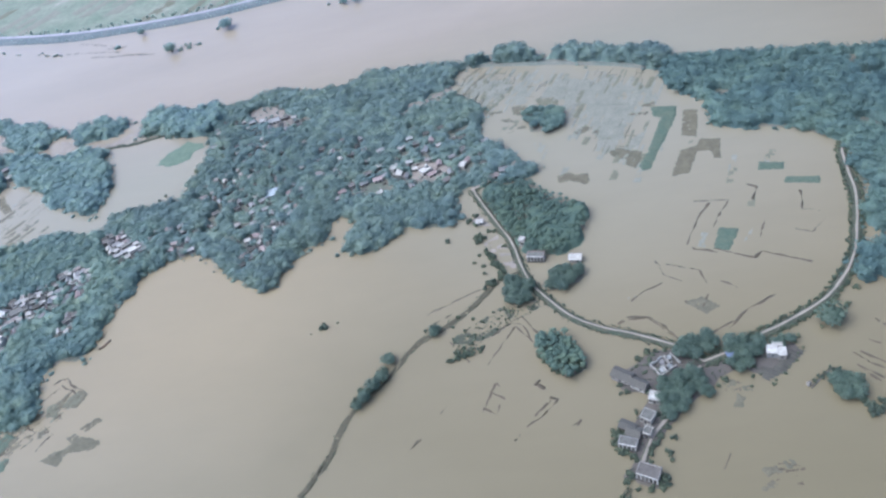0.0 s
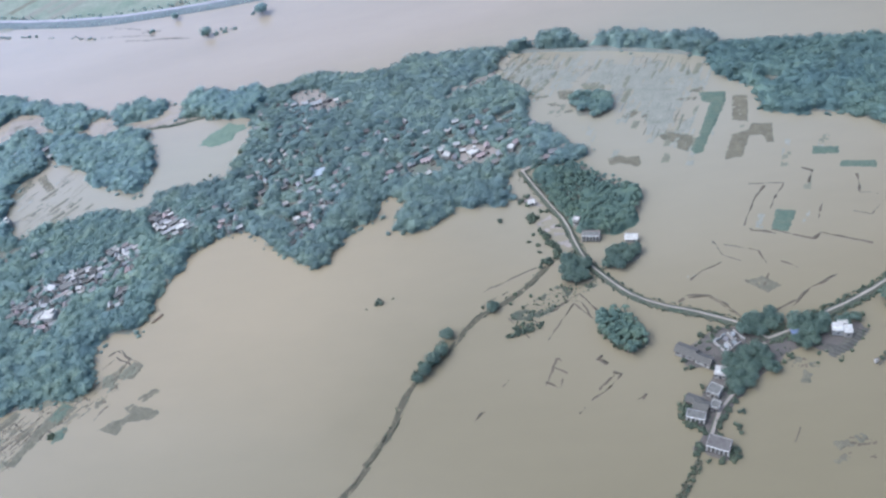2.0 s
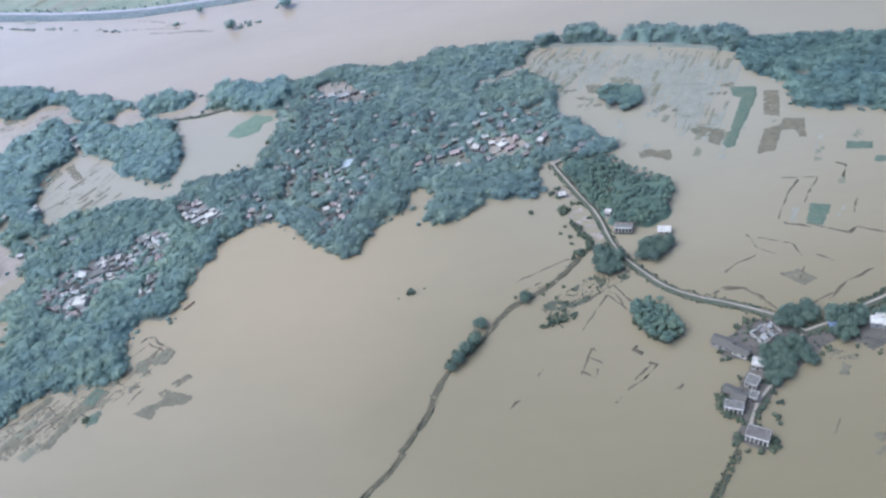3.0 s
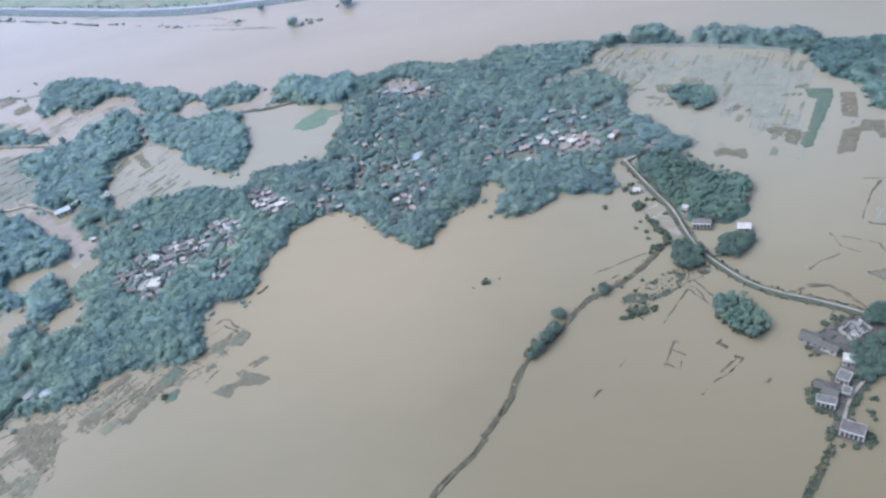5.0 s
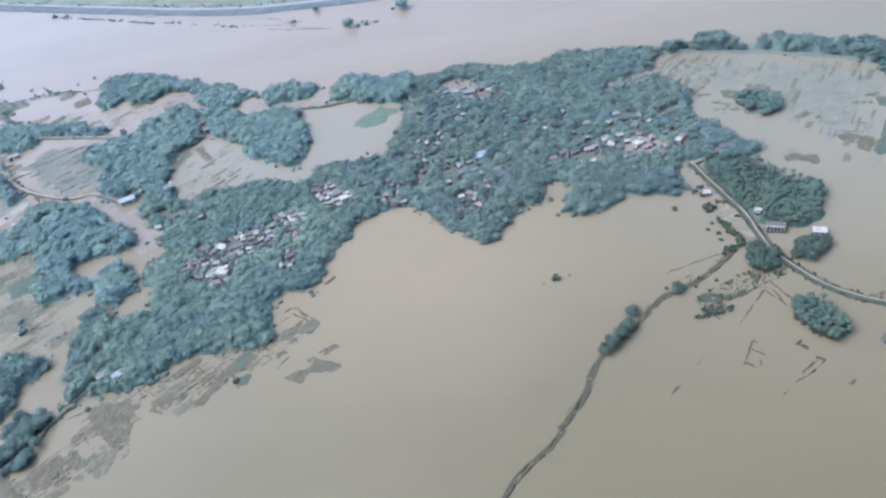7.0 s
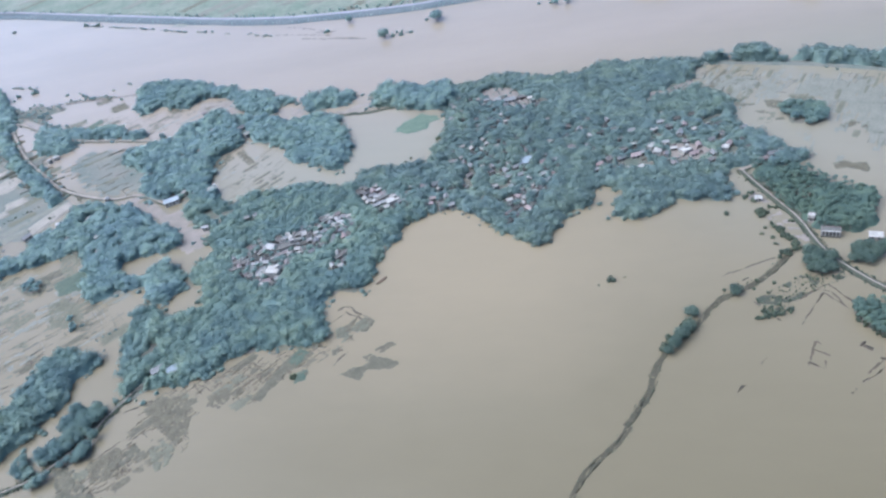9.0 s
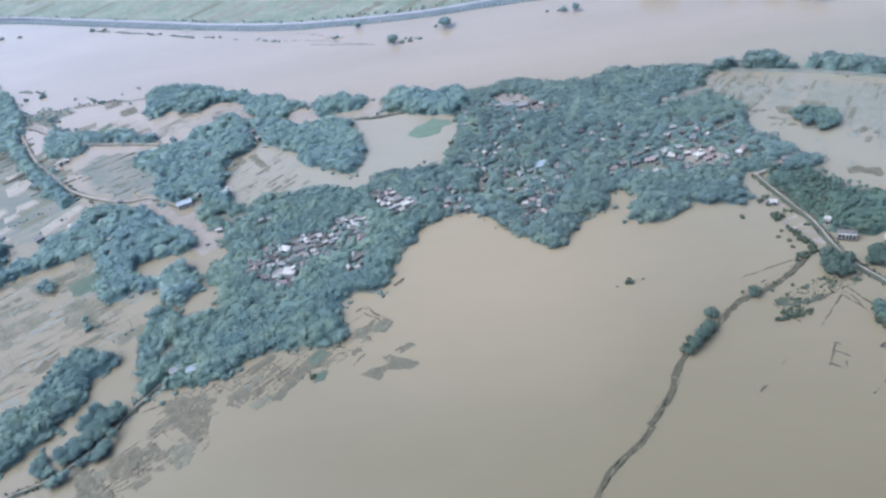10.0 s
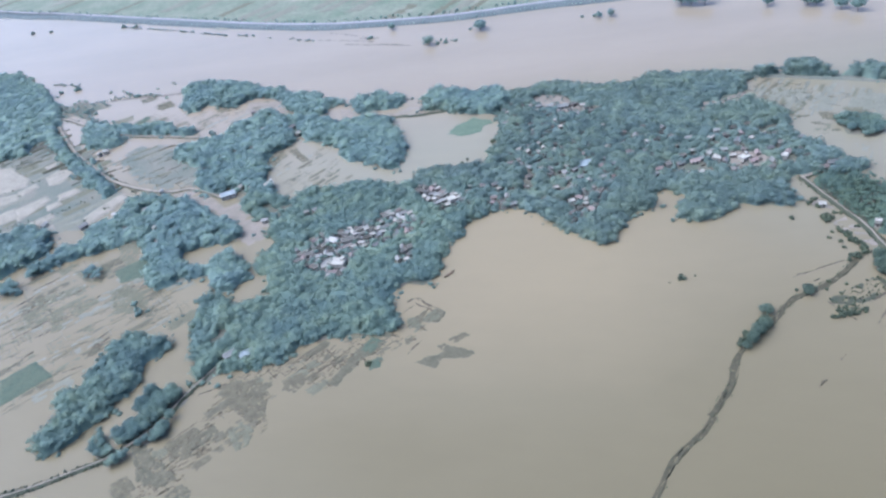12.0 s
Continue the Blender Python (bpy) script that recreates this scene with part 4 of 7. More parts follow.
# roads on their banks
def raised_road(line, width, bank, top, label, surface=None, seed=0):
    w, b = width / 2, width / 2 + bank
    tagged(ribbon("bank", line, [(-b, -0.5), (-w - 0.3, top - 0.12), (w + 0.3, top - 0.12), (b, -0.5)], M_BANK, 1.1, seed), "overgrown earth bank carrying " + label, "bank", kind="structure")
    tagged(ribbon("road", line, [(-w, top), (0, top + 0.08), (w, top)], surface or M_ROAD, 0.35, seed + 40), label, "road", kind="structure")


raised_road(ROAD_WEST, 1.0, 2.6, 1.3, "narrow pale concrete road", seed=1)
raised_road(ROAD_EAST, 1.2, 3.1, 1.3, "narrow pale concrete road", seed=2)
raised_road(ROAD_BRANCH, 2.4, 1.0, 1.2, "short pale village lane", seed=3)
tagged(ribbon("bank", BANK_INLET, [(-2.4, -0.35), (-1.0, 0.8), (1.0, 0.8), (2.4, -0.35)], M_BANK, 1.0, 15, 2.0), "grassy bank across the mouth of the inlet", "bank", kind="structure")
raised_road(VILLAGE_LANE, 1.6, 1.0, 1.2, "pale curved lane between village houses", M_SAND, seed=14)
raised_road(ROAD_DYKE, 0.85, 2.6, 1.2, "pale road along the village edge", seed=4)
raised_road(ROAD_FIELDS, 2.6, 1.3, 0.9, "pale road between fields", seed=5)
raised_road(ROAD_POINT, 2.6, 1.4, 0.9, "pale road along the river fields", seed=6)
raised_road(LANE, 1.5, 1.2, 0.95, "pinkish earth lane through the hamlet", M_SAND, seed=7)
for line, s in ((CAUSEWAY, 8), (CAUSEWAY2, 9), (LANE_TAIL, 11)):
    tagged(ribbon("bank", line, [(-2.0, -0.35), (-1.3, 0.26), (-0.6, 0.1), (0, 0.05), (0.6, 0.1), (1.3, 0.26), (2.0, -0.35)], M_CAUSEWAY, 1.3, s, 2.0), "drowned track with two grassy verges", "track", kind="structure")

# drowned plots
PLOTS = (
    (P_GREEN_STRIP, 0.12, M_CROP, "bright green strip of standing crop in floodwater"), (P_DARK_A, 0.02, M_WEED, "dark weedy plot awash"),
    (P_MAUVE_A, 0.05, M_STUBBLE, "purplish stubble plot awash"), (P_MAUVE_B, -0.03, M_STUBBLE, "purplish stubble plot awash"),
    (P_BAR_A, 0.12, M_CROP, "small green crop bed in floodwater"), (P_BAR_B, 0.12, M_CROP, "small green crop bed in floodwater"),
    (P_SQUARE, 0.0, M_CROP, "square plot of drowned green crop"), (P_MAUVE_C, 0.0, M_STUBBLE, "purplish stubble plot awash"),
    (P_WEED, 0.15, M_MAT, "mat of bright green water weed"), (P_FIELD_W, 0.12, M_CROP, "green crop plot in floodwater"),
    (P_MEADOW_STRIP, 0.1, M_CROP, "green crop plot in floodwater"), (P_SOUTH_A, 0.06, M_WEED, "weedy garden strip awash"),
    (P_SOUTH_B, 0.1, M_CROP, "small green garden bed in floodwater"), (P_SOUTH_C, 0.02, M_WEED, "dark weedy plot awash"),
 (P_DARK_SQ, -0.02, M_WEED, "square weedy plot awash"),
)
for k, (poly, level, m, label) in enumerate(PLOTS):
    tagged(sheet("field_plot", poly, 0.7, (ragged(0.4, 0.5, 7.0, 20 + k, 3.0) if poly is P_WEED else ragged(level + (0.3 if m is M_CROP else 0.16), 0.3, 2.4, 20 + k, 1.6)), m, 2.0), label, "field plot", kind="structure")


def strips(poly, turn, count, length, width, kinds, seed, level=0.0, rough=0.3):
    """Scattered drowned plots, long in one direction, within an outline."""
    r = np.random.default_rng(seed)
    p = np.array(poly, float)
    c, s = math.cos(radians(turn)), math.sin(radians(turn))
    made = 0
    for _ in range(count * 6):
        x, y = r.uniform(p.min(0), p.max(0))
        if not inside(poly, np.array([x]), np.array([y]))[0]:
            continue
        l, w = r.uniform(*length) / 2, r.uniform(*width) / 2
        box_ = [(x + c * a - s * b, y + s * a + c * b) for a, b in ((-l, -w), (l, -w), (l * r.uniform(0.8, 1), w), (-l, w))]
        m, label = kinds[r.integers(len(kinds))]
        tagged(sheet("field_plot", box_, max(0.7, min(l, w) / 4), drowned(level + r.uniform(-0.08, 0.08), rough, 4.0, int(r.integers(999)), turn), m, 1.0), label, "field plot", "drowned field plots", "structure")
        made += 1
        if made >= count:
            break


def patchwork(poly, turn, length, width, fill, kinds, seed, level=0.06, rough=0.14):
    """Drowned plots side by side in rows, some of them wholly under water."""
    r = np.random.default_rng(seed)
    c, s = math.cos(radians(turn)), math.sin(radians(turn))
    p = np.array(poly, float)
    u, v = p[:, 0] * c + p[:, 1] * s, p[:, 1] * c - p[:, 0] * s
    b = v.min()
    while b < v.max():
        w = r.uniform(*width)
        a = u.min() - r.uniform(0, length[1])
        while a < u.max():
            l = r.uniform(*length)
            x, y = (a + l / 2) * c - (b + w / 2) * s, (a + l / 2) * s + (b + w / 2) * c
            if r.random() < fill and depth_in(poly, np.array([x]), np.array([y]))[0] > -1:
                g, e = 0.15 * w, r.uniform(-1, 1, 4) * 0.08 * l
                quad = [(q * c - t * s, q * s + t * c) for q, t in ((a + e[0], b + g), (a + l + e[1] - g, b + g * 0.5), (a + l + e[2] - g, b + w - g), (a + e[3], b + w - g * 0.5))]
                m, label = kinds[r.integers(len(kinds))]
                tagged(sheet("field_plot", quad, max(0.8, min(5.0, w / 5)), drowned(level + r.uniform(-0.1, 0.08), rough, 5.0, int(r.integers(999)), turn), m, 1.0), label, "field plot", "drowned field plots", "structure")
            a += l
        b += w


K_WEED = (M_WEED, "drowned weedy strip of a field")
K_STUB = (M_STUBBLE, "drowned stubble strip of a field")
K_SKY_PALE = (M_SKY_PALE, "wet field strip painted pale for sky reflection")
K_PALE = (M_PALE, "pale silted strip of a field")
K_CROP = (M_CROP, "green strip of crop in floodwater")
K_SILT = (M_SILT, "grey silted strip of a field")
K_GRASS = (M_MEADOW, "wet grassy strip of a field")
patchwork(FIELDS_NORTH_EAST, 66, (7, 22), (3, 6.5), 0.4, (K_PALE, K_PALE, K_PALE, K_SILT), 11, 0.1, 0.13)
strips(FIELDS_NORTH_EAST, 66, 16, (8, 26), (1.2, 2.6), (K_GRASS, K_SILT, K_SILT), 21, 0.14)
patchwork(FIELDS_FAR_WEST, 52, (18, 60), (6, 16), 0.78, (K_GRASS, K_GRASS, K_SILT, K_SILT, K_PALE), 12, 0.38, 0.5)
patchwork(FAR_FIELDS, 62, (40, 130), (14, 34), 0.5, (K_PALE, K_SILT, K_PALE), 19, 0.8, 0.16)
patchwork(FIELDS_WEST, 46, (14, 40), (6, 15), 0.7, (K_WEED, K_SILT, K_SILT, K_SILT, K_PALE, K_PALE, K_PALE), 13, 0.03, 0.42)
patchwork(FIELDS_SOUTH, 52, (8, 18), (6, 11), 0.45, (K_WEED, K_STUB, K_WEED, K_SILT), 14, 0.06, 0.3)
patchwork(FIELDS_POINT, 50, (14, 34), (5, 10), 0.35, (K_WEED, K_STUB, K_PALE), 15, 0.04, 0.2)
patchwork(FIELDS_INLET, 56, (12, 30), (4, 8), 0.4, (K_WEED, K_PALE, K_STUB), 16, 0.05, 0.2)
patchwork(NEAR_DEBRIS, 52, (8, 16), (7, 12), 0.5, (K_WEED, K_STUB), 17, 0.02, 0.3)
for k, (kind, poly) in enumerate(SCRAPS):
    m, label = {"bare": K_SKY_PALE, "stub": K_STUB, "weed": K_WEED, "silt": K_SILT, "crop": K_CROP}[kind]
    tagged(sheet("field_plot", poly, 1.1 if kind == "bare" else 0.55, ragged({"crop": 0.34, "bare": 0.95}.get(kind, 0.14), 0.5, 5.0 if kind == "bare" else 1.7, 320 + k, 1.4), m, 1.5), label, "field plot", "drowned field plots", "structure")
patchwork(MEADOW, 40, (10, 34), (2.5, 7), 0.14, (K_PALE, K_SILT, K_SILT), 31, 0.36, 0.45)
patchwork(LAND_WEST, 46, (18, 60), (6, 16), 0.5, (K_SILT, K_GRASS, K_SILT, K_PALE), 32, 0.5, 0.5)
strips(FIELDS_RING, 68, 14, (8, 22), (3, 8), (K_PALE, K_SILT), 18, -0.06, 0.2)
strips([(-60, 470), (-30, 490), (20, 470), (60, 400), (110, 440), (100, 400), (50, 360), (0, 400), (-40, 440)], 66, 22, (6, 18), (2, 6), (K_PALE, K_SILT, K_PALE), 28, 0.0, 0.22)

BUNDS = (
    [(-621, 279), (-608, 297)], [(-612, 274), (-597, 289)], [(-616, 300), (-601, 317)], [(-605, 323), (-593, 336)], [(-617, 261), (-601, 280)], [(-526, 243), (-519, 256)], [(-579, 291), (-568, 304)], [(-538, 286), (-528, 302)], [(-561, 277), (-551, 293)], [(-573, 260), (-561, 272)], [(-522, 291), (-522, 305)], [(-645, 299), (-631, 312)], [(-541, 253), (-535, 262)], [(-578, 246), (-564, 260)], [(-524, 229), (-519, 232), (-518, 238), (-523, 239), (-525, 233), (-524, 229)], [(-521, 236), (-517, 246)],
    [(21, 257), (26, 260), (30, 260), (37, 258), (44, 250), (49, 239)], [(65, 242), (72, 246), (76, 248)], [(-34, 269), (-28, 272), (-18, 254)], [(-48, 242), (-32, 265), (-25, 256)],
    [(48, 298), (50, 287), (58, 280)],
    [(30, 271), (38, 277), (48, 281)], [(79, 342), (98, 339)], [(97, 338), (84, 318)], [(87, 339), (79, 330), (67, 307)],
    [(69, 304), (81, 297)], [(80, 301), (98, 289)], [(98, 289), (103, 293), (124, 280)], [(137, 337), (133, 321), (141, 318)],
    [(111, 350), (116, 346), (109, 334)], [(124, 306), (132, 302)], [(132, 302), (141, 311)], [(112, 317), (105, 303)],
    [(21, 256), (26, 259), (37, 258), (46, 243)], [(57, 266), (63, 258), (69, 268)], [(53, 294), (69, 286), (70, 276)], [(77, 276), (84, 270)],
    [(100, 261), (85, 255), (73, 244)], [(-81, 283), (-67, 290), (-50, 297)], [(-78, 275), (-67, 281)], [(-42, 262), (-34, 268), (-28, 266), (-23, 251)],
    [(-68, 261), (-57, 245)], [(-47, 259), (-35, 268)], [(51, 169), (55, 176)],
    [(124, 220), (132, 212)], [(120, 213), (128, 204)], [(130, 226), (134, 223)], 
    [(-7, 199), (-5, 202)], [(138, 238), (140, 233)],
    [(-307, 271), (-297, 265), (-286, 257)], [(-318, 258), (-307, 269)], [(-385, 261), (-364, 237)], [(-384, 235), (-373, 240)],
    [(-360, 236), (-367, 227)], [(-490, 222), (-489, 230), (-482, 227), (-484, 222)], [(-483, 232), (-477, 245)], [(-578, 216), (-569, 234)],
    [(-611, 274), (-586, 293)], [(-596, 246), (-577, 266)], [(-548, 250), (-534, 264)], [(-426, 193), (-411, 202)],
    [(-428, 159), (-417, 173), (-407, 176)], [(-414, 152), (-396, 166)], [(121, 220), (125, 214), (130, 209)], [(121, 209), (126, 203)],
    [(-368, 239), (-358, 233), (-363, 224)],
    [(-327, 244), (-315, 241)],
    [(-358, 208), (-350, 217)],
    [(-309, 275), (-305, 276), (-299, 269)],
    [(-304, 237), (-300, 237)],
    [(-303, 225), (-297, 236)],
    [(-523, 227), (-523, 235), (-519, 237), (-518, 229), (-523, 227)],
    [(-520, 238), (-517, 248)],
    [(-493, 257), (-489, 259)],
    [(-477, 257), (-473, 264), (-469, 266)],
    [(-313, 272), (-308, 276), (-299, 269), (-289, 264)],
    [(-488, 187), (-479, 196)],
    [(-533, 213), (-521, 219)],
    [(-51, 213), (-44, 229)],
    [(-44, 229), (-42, 227)],
    [(-46, 224), (-40, 219)],
    [(-51, 215), (-44, 211)],
    [(-44, 211), (-43, 216)],
    [(-25, 225), (-22, 228)],
    [(-24, 225), (-20, 222)],
    [(-87, 197), (-82, 202)],
    [(-18, 217), (-14, 215), (-22, 207), (-30, 201)],
    [(-26, 207), (-18, 215)],
    [(-9, 199), (-5, 202)],
    [(-37, 195), (-34, 198)],
    [(-72, 215), (-69, 219)],
)
for k, line in enumerate(BUNDS):
    tagged(ribbon("field_bund", line, [(-0.6, -0.25), (-0.25, 0.1), (0.25, 0.1), (0.6, -0.25)], M_BUND, 1.3, 60 + k, 1.2, True), "low weedy field bund breaking the water", "field bund", "field bunds", "structure")


def ridges(poly, turn, count, length, width, top, materials, seed):
    """Broken rows of stubble, weeds and low bunds that just break the water, square to the fields."""
    r = np.random.default_rng(seed)
    p = np.array(poly, float)
    n = count * 6
    x, y = r.uniform(p[:, 0].min(), p[:, 0].max(), n), r.uniform(p[:, 1].min(), p[:, 1].max(), n)
    ok = inside(poly, x, y) & (rough_noise(x, y, 22.0, seed) > r.uniform(0.3, 0.62, n))
    x, y = x[ok][:count], y[ok][:count]
    n = len(x)
    a = np.radians(turn + np.where(r.random(n) < 0.3, 90, 0) + r.normal(0, 4, n))
    u, w = np.stack([np.cos(a), np.sin(a)], 1), np.stack([-np.sin(a), np.cos(a)], 1)
    l, h = r.uniform(*length, n)[:, None] / 2, r.uniform(*width, n)[:, None] / 2
    c = np.stack([x, y], 1)
    v = np.zeros((n, 6, 3))
    for k, (s, t, z) in enumerate(((-1, -1, -0.2), (-0.9, 0, top), (-1, 1, -0.2), (1, -1, -0.2), (0.9, 0, top), (1, 1, -0.2))):
        v[:, k, :2] = c + u * l * s + w * h * t * r.uniform(0.6, 1.3, (n, 1))
        v[:, k, 2] = z * r.uniform(0.7, 1.2, n)
    quads = (np.arange(n)[:, None, None] * 6 + np.array(((0, 3, 4, 1), (1, 4, 5, 2)))).reshape(-1, 4)
    slots = np.repeat(r.integers(len(materials), size=n), 2)
    me = mesh_from("field_ridges", v.reshape(-1, 3), quads, list(materials), slots)
    tagged(new("field_ridges", me), "broken rows of stubble and weeds in floodwater", "stubble rows", kind="stuff")


ridges(FIELDS_SOUTH, 52, 420, (1.5, 7.0), (0.45, 1.1), 0.22, (M_BUND, M_BUND, M_WEED), 71)
ridges(NEAR_DEBRIS, 52, 200, (1.5, 6.0), (0.45, 1.1), 0.22, (M_BUND, M_BUND, M_WEED), 72)
ridges(FIELDS_WEST, 46, 420, (4.0, 16.0), (0.6, 1.8), 0.16, (M_SILT, M_PALE, M_WEED, M_SILT), 73)
ridges(FIELDS_POINT, 50, 90, (4.0, 14.0), (0.8, 2.0), 0.16, (M_STUBBLE, M_WEED, M_SILT), 74)
ridges(FIELDS_INLET, 56, 70, (3.0, 12.0), (0.6, 1.6), 0.16, (M_STUBBLE, M_WEED, M_SILT), 75)
ridges(FIELDS_NORTH_EAST, 66, 150, (4.0, 14.0), (0.5, 1.4), 0.3, (M_SILT, M_PALE, M_WEED), 76)
ridges(LAND_WEST, 46, 500, (6.0, 30.0), (0.9, 2.6), 0.95, (M_SILT, M_PALE, M_WEED, M_SILT), 77)
ridges(MEADOW, 40, 60, (5.0, 18.0), (0.6, 1.6), 0.5, (M_SILT, M_WEED, M_SILT), 78)


# ---- trees ----
def icosa():
    t = (1 + 5 ** 0.5) / 2
    v = np.array([(-1, t, 0), (1, t, 0), (-1, -t, 0), (1, -t, 0), (0, -1, t), (0, 1, t), (0, -1, -t), (0, 1, -t), (t, 0, -1), (t, 0, 1), (-t, 0, -1), (-t, 0, 1)], float)
    f = "0b5 051 017 07a 0ab 159 5b4 ba2 a76 718 394 342 326 368 389 495 24b 62a 867 981"
    return v / np.linalg.norm(v, axis=1)[:, None], np.array([[int(c, 16) for c in w] for w in f.split()])


ICO_V, ICO_F = icosa()


def gather(pieces):
    v, f, s, n = [], [], [], 0
    for pv, pf, slot in pieces:
        v.append(pv)
        f.append(pf + n)
        s.append(np.full(len(pf), slot))
        n += len(pv)
    return np.concatenate(v), np.concatenate(f), np.concatenate(s)


def stick(a, b, ra, rb, sides=5):
    """A tapered round piece from a to b."""
    a, b = np.array(a, float), np.array(b, float)
    w = (b - a) / np.linalg.norm(b - a)
    u = np.cross(w, (0.3, 1, 0.2))
    u /= np.linalg.norm(u)
    k = np.cross(w, u)
    ang = np.arange(sides) * 2 * np.pi / sides
    ring = np.cos(ang)[:, None] * u + np.sin(ang)[:, None] * k
    v = np.concatenate([a + ra * ring, b + rb * ring])
    i = np.arange(sides)
    j = (i + 1) % sides
    return v, np.concatenate([np.stack([i, j, j + sides], 1), np.stack([i, j + sides, i + sides], 1)])


def leaf_sprays(c, radius, count, size, r, low=-0.25):
    """Bent sprays of leaves scattered over the lobes c."""
    pick = r.choice(len(c), count, p=radius ** 2 / (radius ** 2).sum())
    u = r.normal(size=(count, 3))
    u /= np.linalg.norm(u, axis=1)[:, None]
    u[:, 2] = np.where(u[:, 2] < low, -u[:, 2], u[:, 2])
    p = c[pick] + u * radius[pick][:, None] * r.uniform(0.86, 1.12, (count, 1))
    n = u + r.normal(scale=0.45, size=(count, 3))
    n /= np.linalg.norm(n, axis=1)[:, None]
    a = np.cross(n, r.normal(size=(count, 3)))
    a /= np.linalg.norm(a, axis=1)[:, None]
    b = np.cross(n, a)
    s = size * r.uniform(0.6, 1.3, (count, 1))
    v = np.stack([p - a * s, p - b * s * 0.8 - n * s * 0.3, p + a * s, p + b * s * 0.8 - n * s * 0.35], 1).reshape(-1, 3)
    k = np.arange(count)[:, None] * 4
    return v, np.concatenate([k + (0, 1, 2), k + (0, 2, 3)])


def dome():
    """A ball of eighty triangles."""
    v, f = [tuple(p) for p in ICO_V], []
    mids = {}

    def mid(a, b):
        k = (min(a, b), max(a, b))
        if k not in mids:
            p = np.array(v[a]) + np.array(v[b])
            mids[k] = len(v)
            v.append(tuple(p / np.linalg.norm(p)))
        return mids[k]
    for a, b, c in ICO_F:
        x, y, z = mid(a, b), mid(b, c), mid(c, a)
        f += [(a, x, z), (b, y, x), (c, z, y), (x, y, z)]
    return np.array(v), np.array(f)


DOME_V, DOME_F = dome()


def broad_tree(seed, sprays=100, tall=1.0, limbs=4, coarse=False):
    """A round-crowned tree of crown radius 1, foot at the origin: trunk and limbs, and a lumpy crown set with leaf sprays."""
    r = np.random.default_rng(seed)
    flat = 0.42 if coarse else 0.62
    centre, half = np.array((0, 0, 0.95 * tall)), np.array((0.9, 0.9, flat * tall))
    lumps = r.normal(size=(9, 3))
    lumps[:, 2] = np.abs(lumps[:, 2])
    lumps /= np.linalg.norm(lumps, axis=1)[:, None]
    size = r.uniform(0.08, 0.3, 9)

    def swell(u):
        return 0.84 + (size * np.clip((u @ lumps.T - 0.6) / 0.4, 0, 1) ** 0.7).sum(1)
    ball, faces = (ICO_V, ICO_F[ICO_V[ICO_F].mean(1)[:, 2] > -0.6]) if coarse else (DOME_V, DOME_F)
    core = ball * half * (swell(ball) * r.uniform(0.93, 1.05, len(ball)))[:, None] * (0.84 if coarse else 0.8) + centre
    u = r.normal(size=(sprays, 3))
    u /= np.linalg.norm(u, axis=1)[:, None]
    u[:, 2] = np.where(u[:, 2] < -0.3, -u[:, 2], u[:, 2])
    p = u * half * (swell(u) * r.uniform(*((0.84, 1.16) if coarse else (0.84, 1.28)), sprays))[:, None] + centre
    n = u * 0.7 + (0, 0, 0.4) + r.normal(scale=0.3 if coarse else 0.42, size=(sprays, 3))
    n /= np.linalg.norm(n, axis=1)[:, None]
    a = np.cross(n, r.normal(size=(sprays, 3)))
    a /= np.linalg.norm(a, axis=1)[:, None]
    b = np.cross(n, a)
    s = (0.19 if coarse else 0.15) * r.uniform(0.6, 1.4, (sprays, 1))
    v = np.stack([p - a * s, p - b * s * 0.8 - n * s * 0.25, p + a * s, p + b * s * 0.8 - n * s * 0.3], 1).reshape(-1, 3)
    k = np.arange(sprays)[:, None] * 4
    tufts = np.concatenate([k + (0, 1, 2), k + (0, 2, 3)])
    if coarse:
        v, tufts = v[(k + (0, 1, 2)).ravel()], np.arange(3 * sprays).reshape(-1, 3)
    crown = gather([(core, faces, 0), (v, tufts, 0)])
    fork = (0.03, 0.02, 0.5 * tall)
    ends = [(0.5 * math.cos(t), 0.5 * math.sin(t), 0.95 * tall) for t in np.arange(limbs) * 6.283 / max(1, limbs)]
    wood = [(*stick((0, 0, -0.25), fork, 0.085, 0.06), 1)] + [(*stick(fork, e, 0.045, 0.02, 4), 1) for e in ends]
    return gather(wood), crown


def palm_tree(seed):
    """A palm of crown radius 1 on a slim trunk."""
    r = np.random.default_rng(seed)
    h = r.uniform(2.2, 2.9)
    top = np.array((r.uniform(-0.3, 0.3), r.uniform(-0.3, 0.3), h))
    wood = gather([(*stick((0, 0, -0.2), top * (0.55, 0.55, 0.5), 0.06, 0.05), 1), (*stick(top * (0.55, 0.55, 0.5), top, 0.05, 0.035), 1)])
    out = []
    for k in range(15):
        a = k * 2.4 + r.uniform(-0.2, 0.2)
        lift = r.uniform(-0.15, 0.7)
        d, side = np.array((math.cos(a), math.sin(a), 0)), np.array((-math.sin(a), math.cos(a), 0))
        l = r.uniform(0.8, 1.1)
        mid = [top + d * l * t + np.array((0, 0, lift * t - 0.85 * t * t)) for t in (0, 0.35, 0.7, 1.0)]
        v = []
        for q, w in zip(mid, (0.05, 0.16, 0.15, 0.02)):
            v += [q + side * w - (0, 0, w * 0.5), q, q - side * w - (0, 0, w * 0.5)]
        f = [(3 * i + j, 3 * i + j + 1, 3 * i + j + 4) for i in range(3) for j in range(2)] + [(3 * i + j, 3 * i + j + 4, 3 * i + j + 3) for i in range(3) for j in range(2)]
        out.append((np.array(v), np.array(f), 0))
    return wood, gather(out)


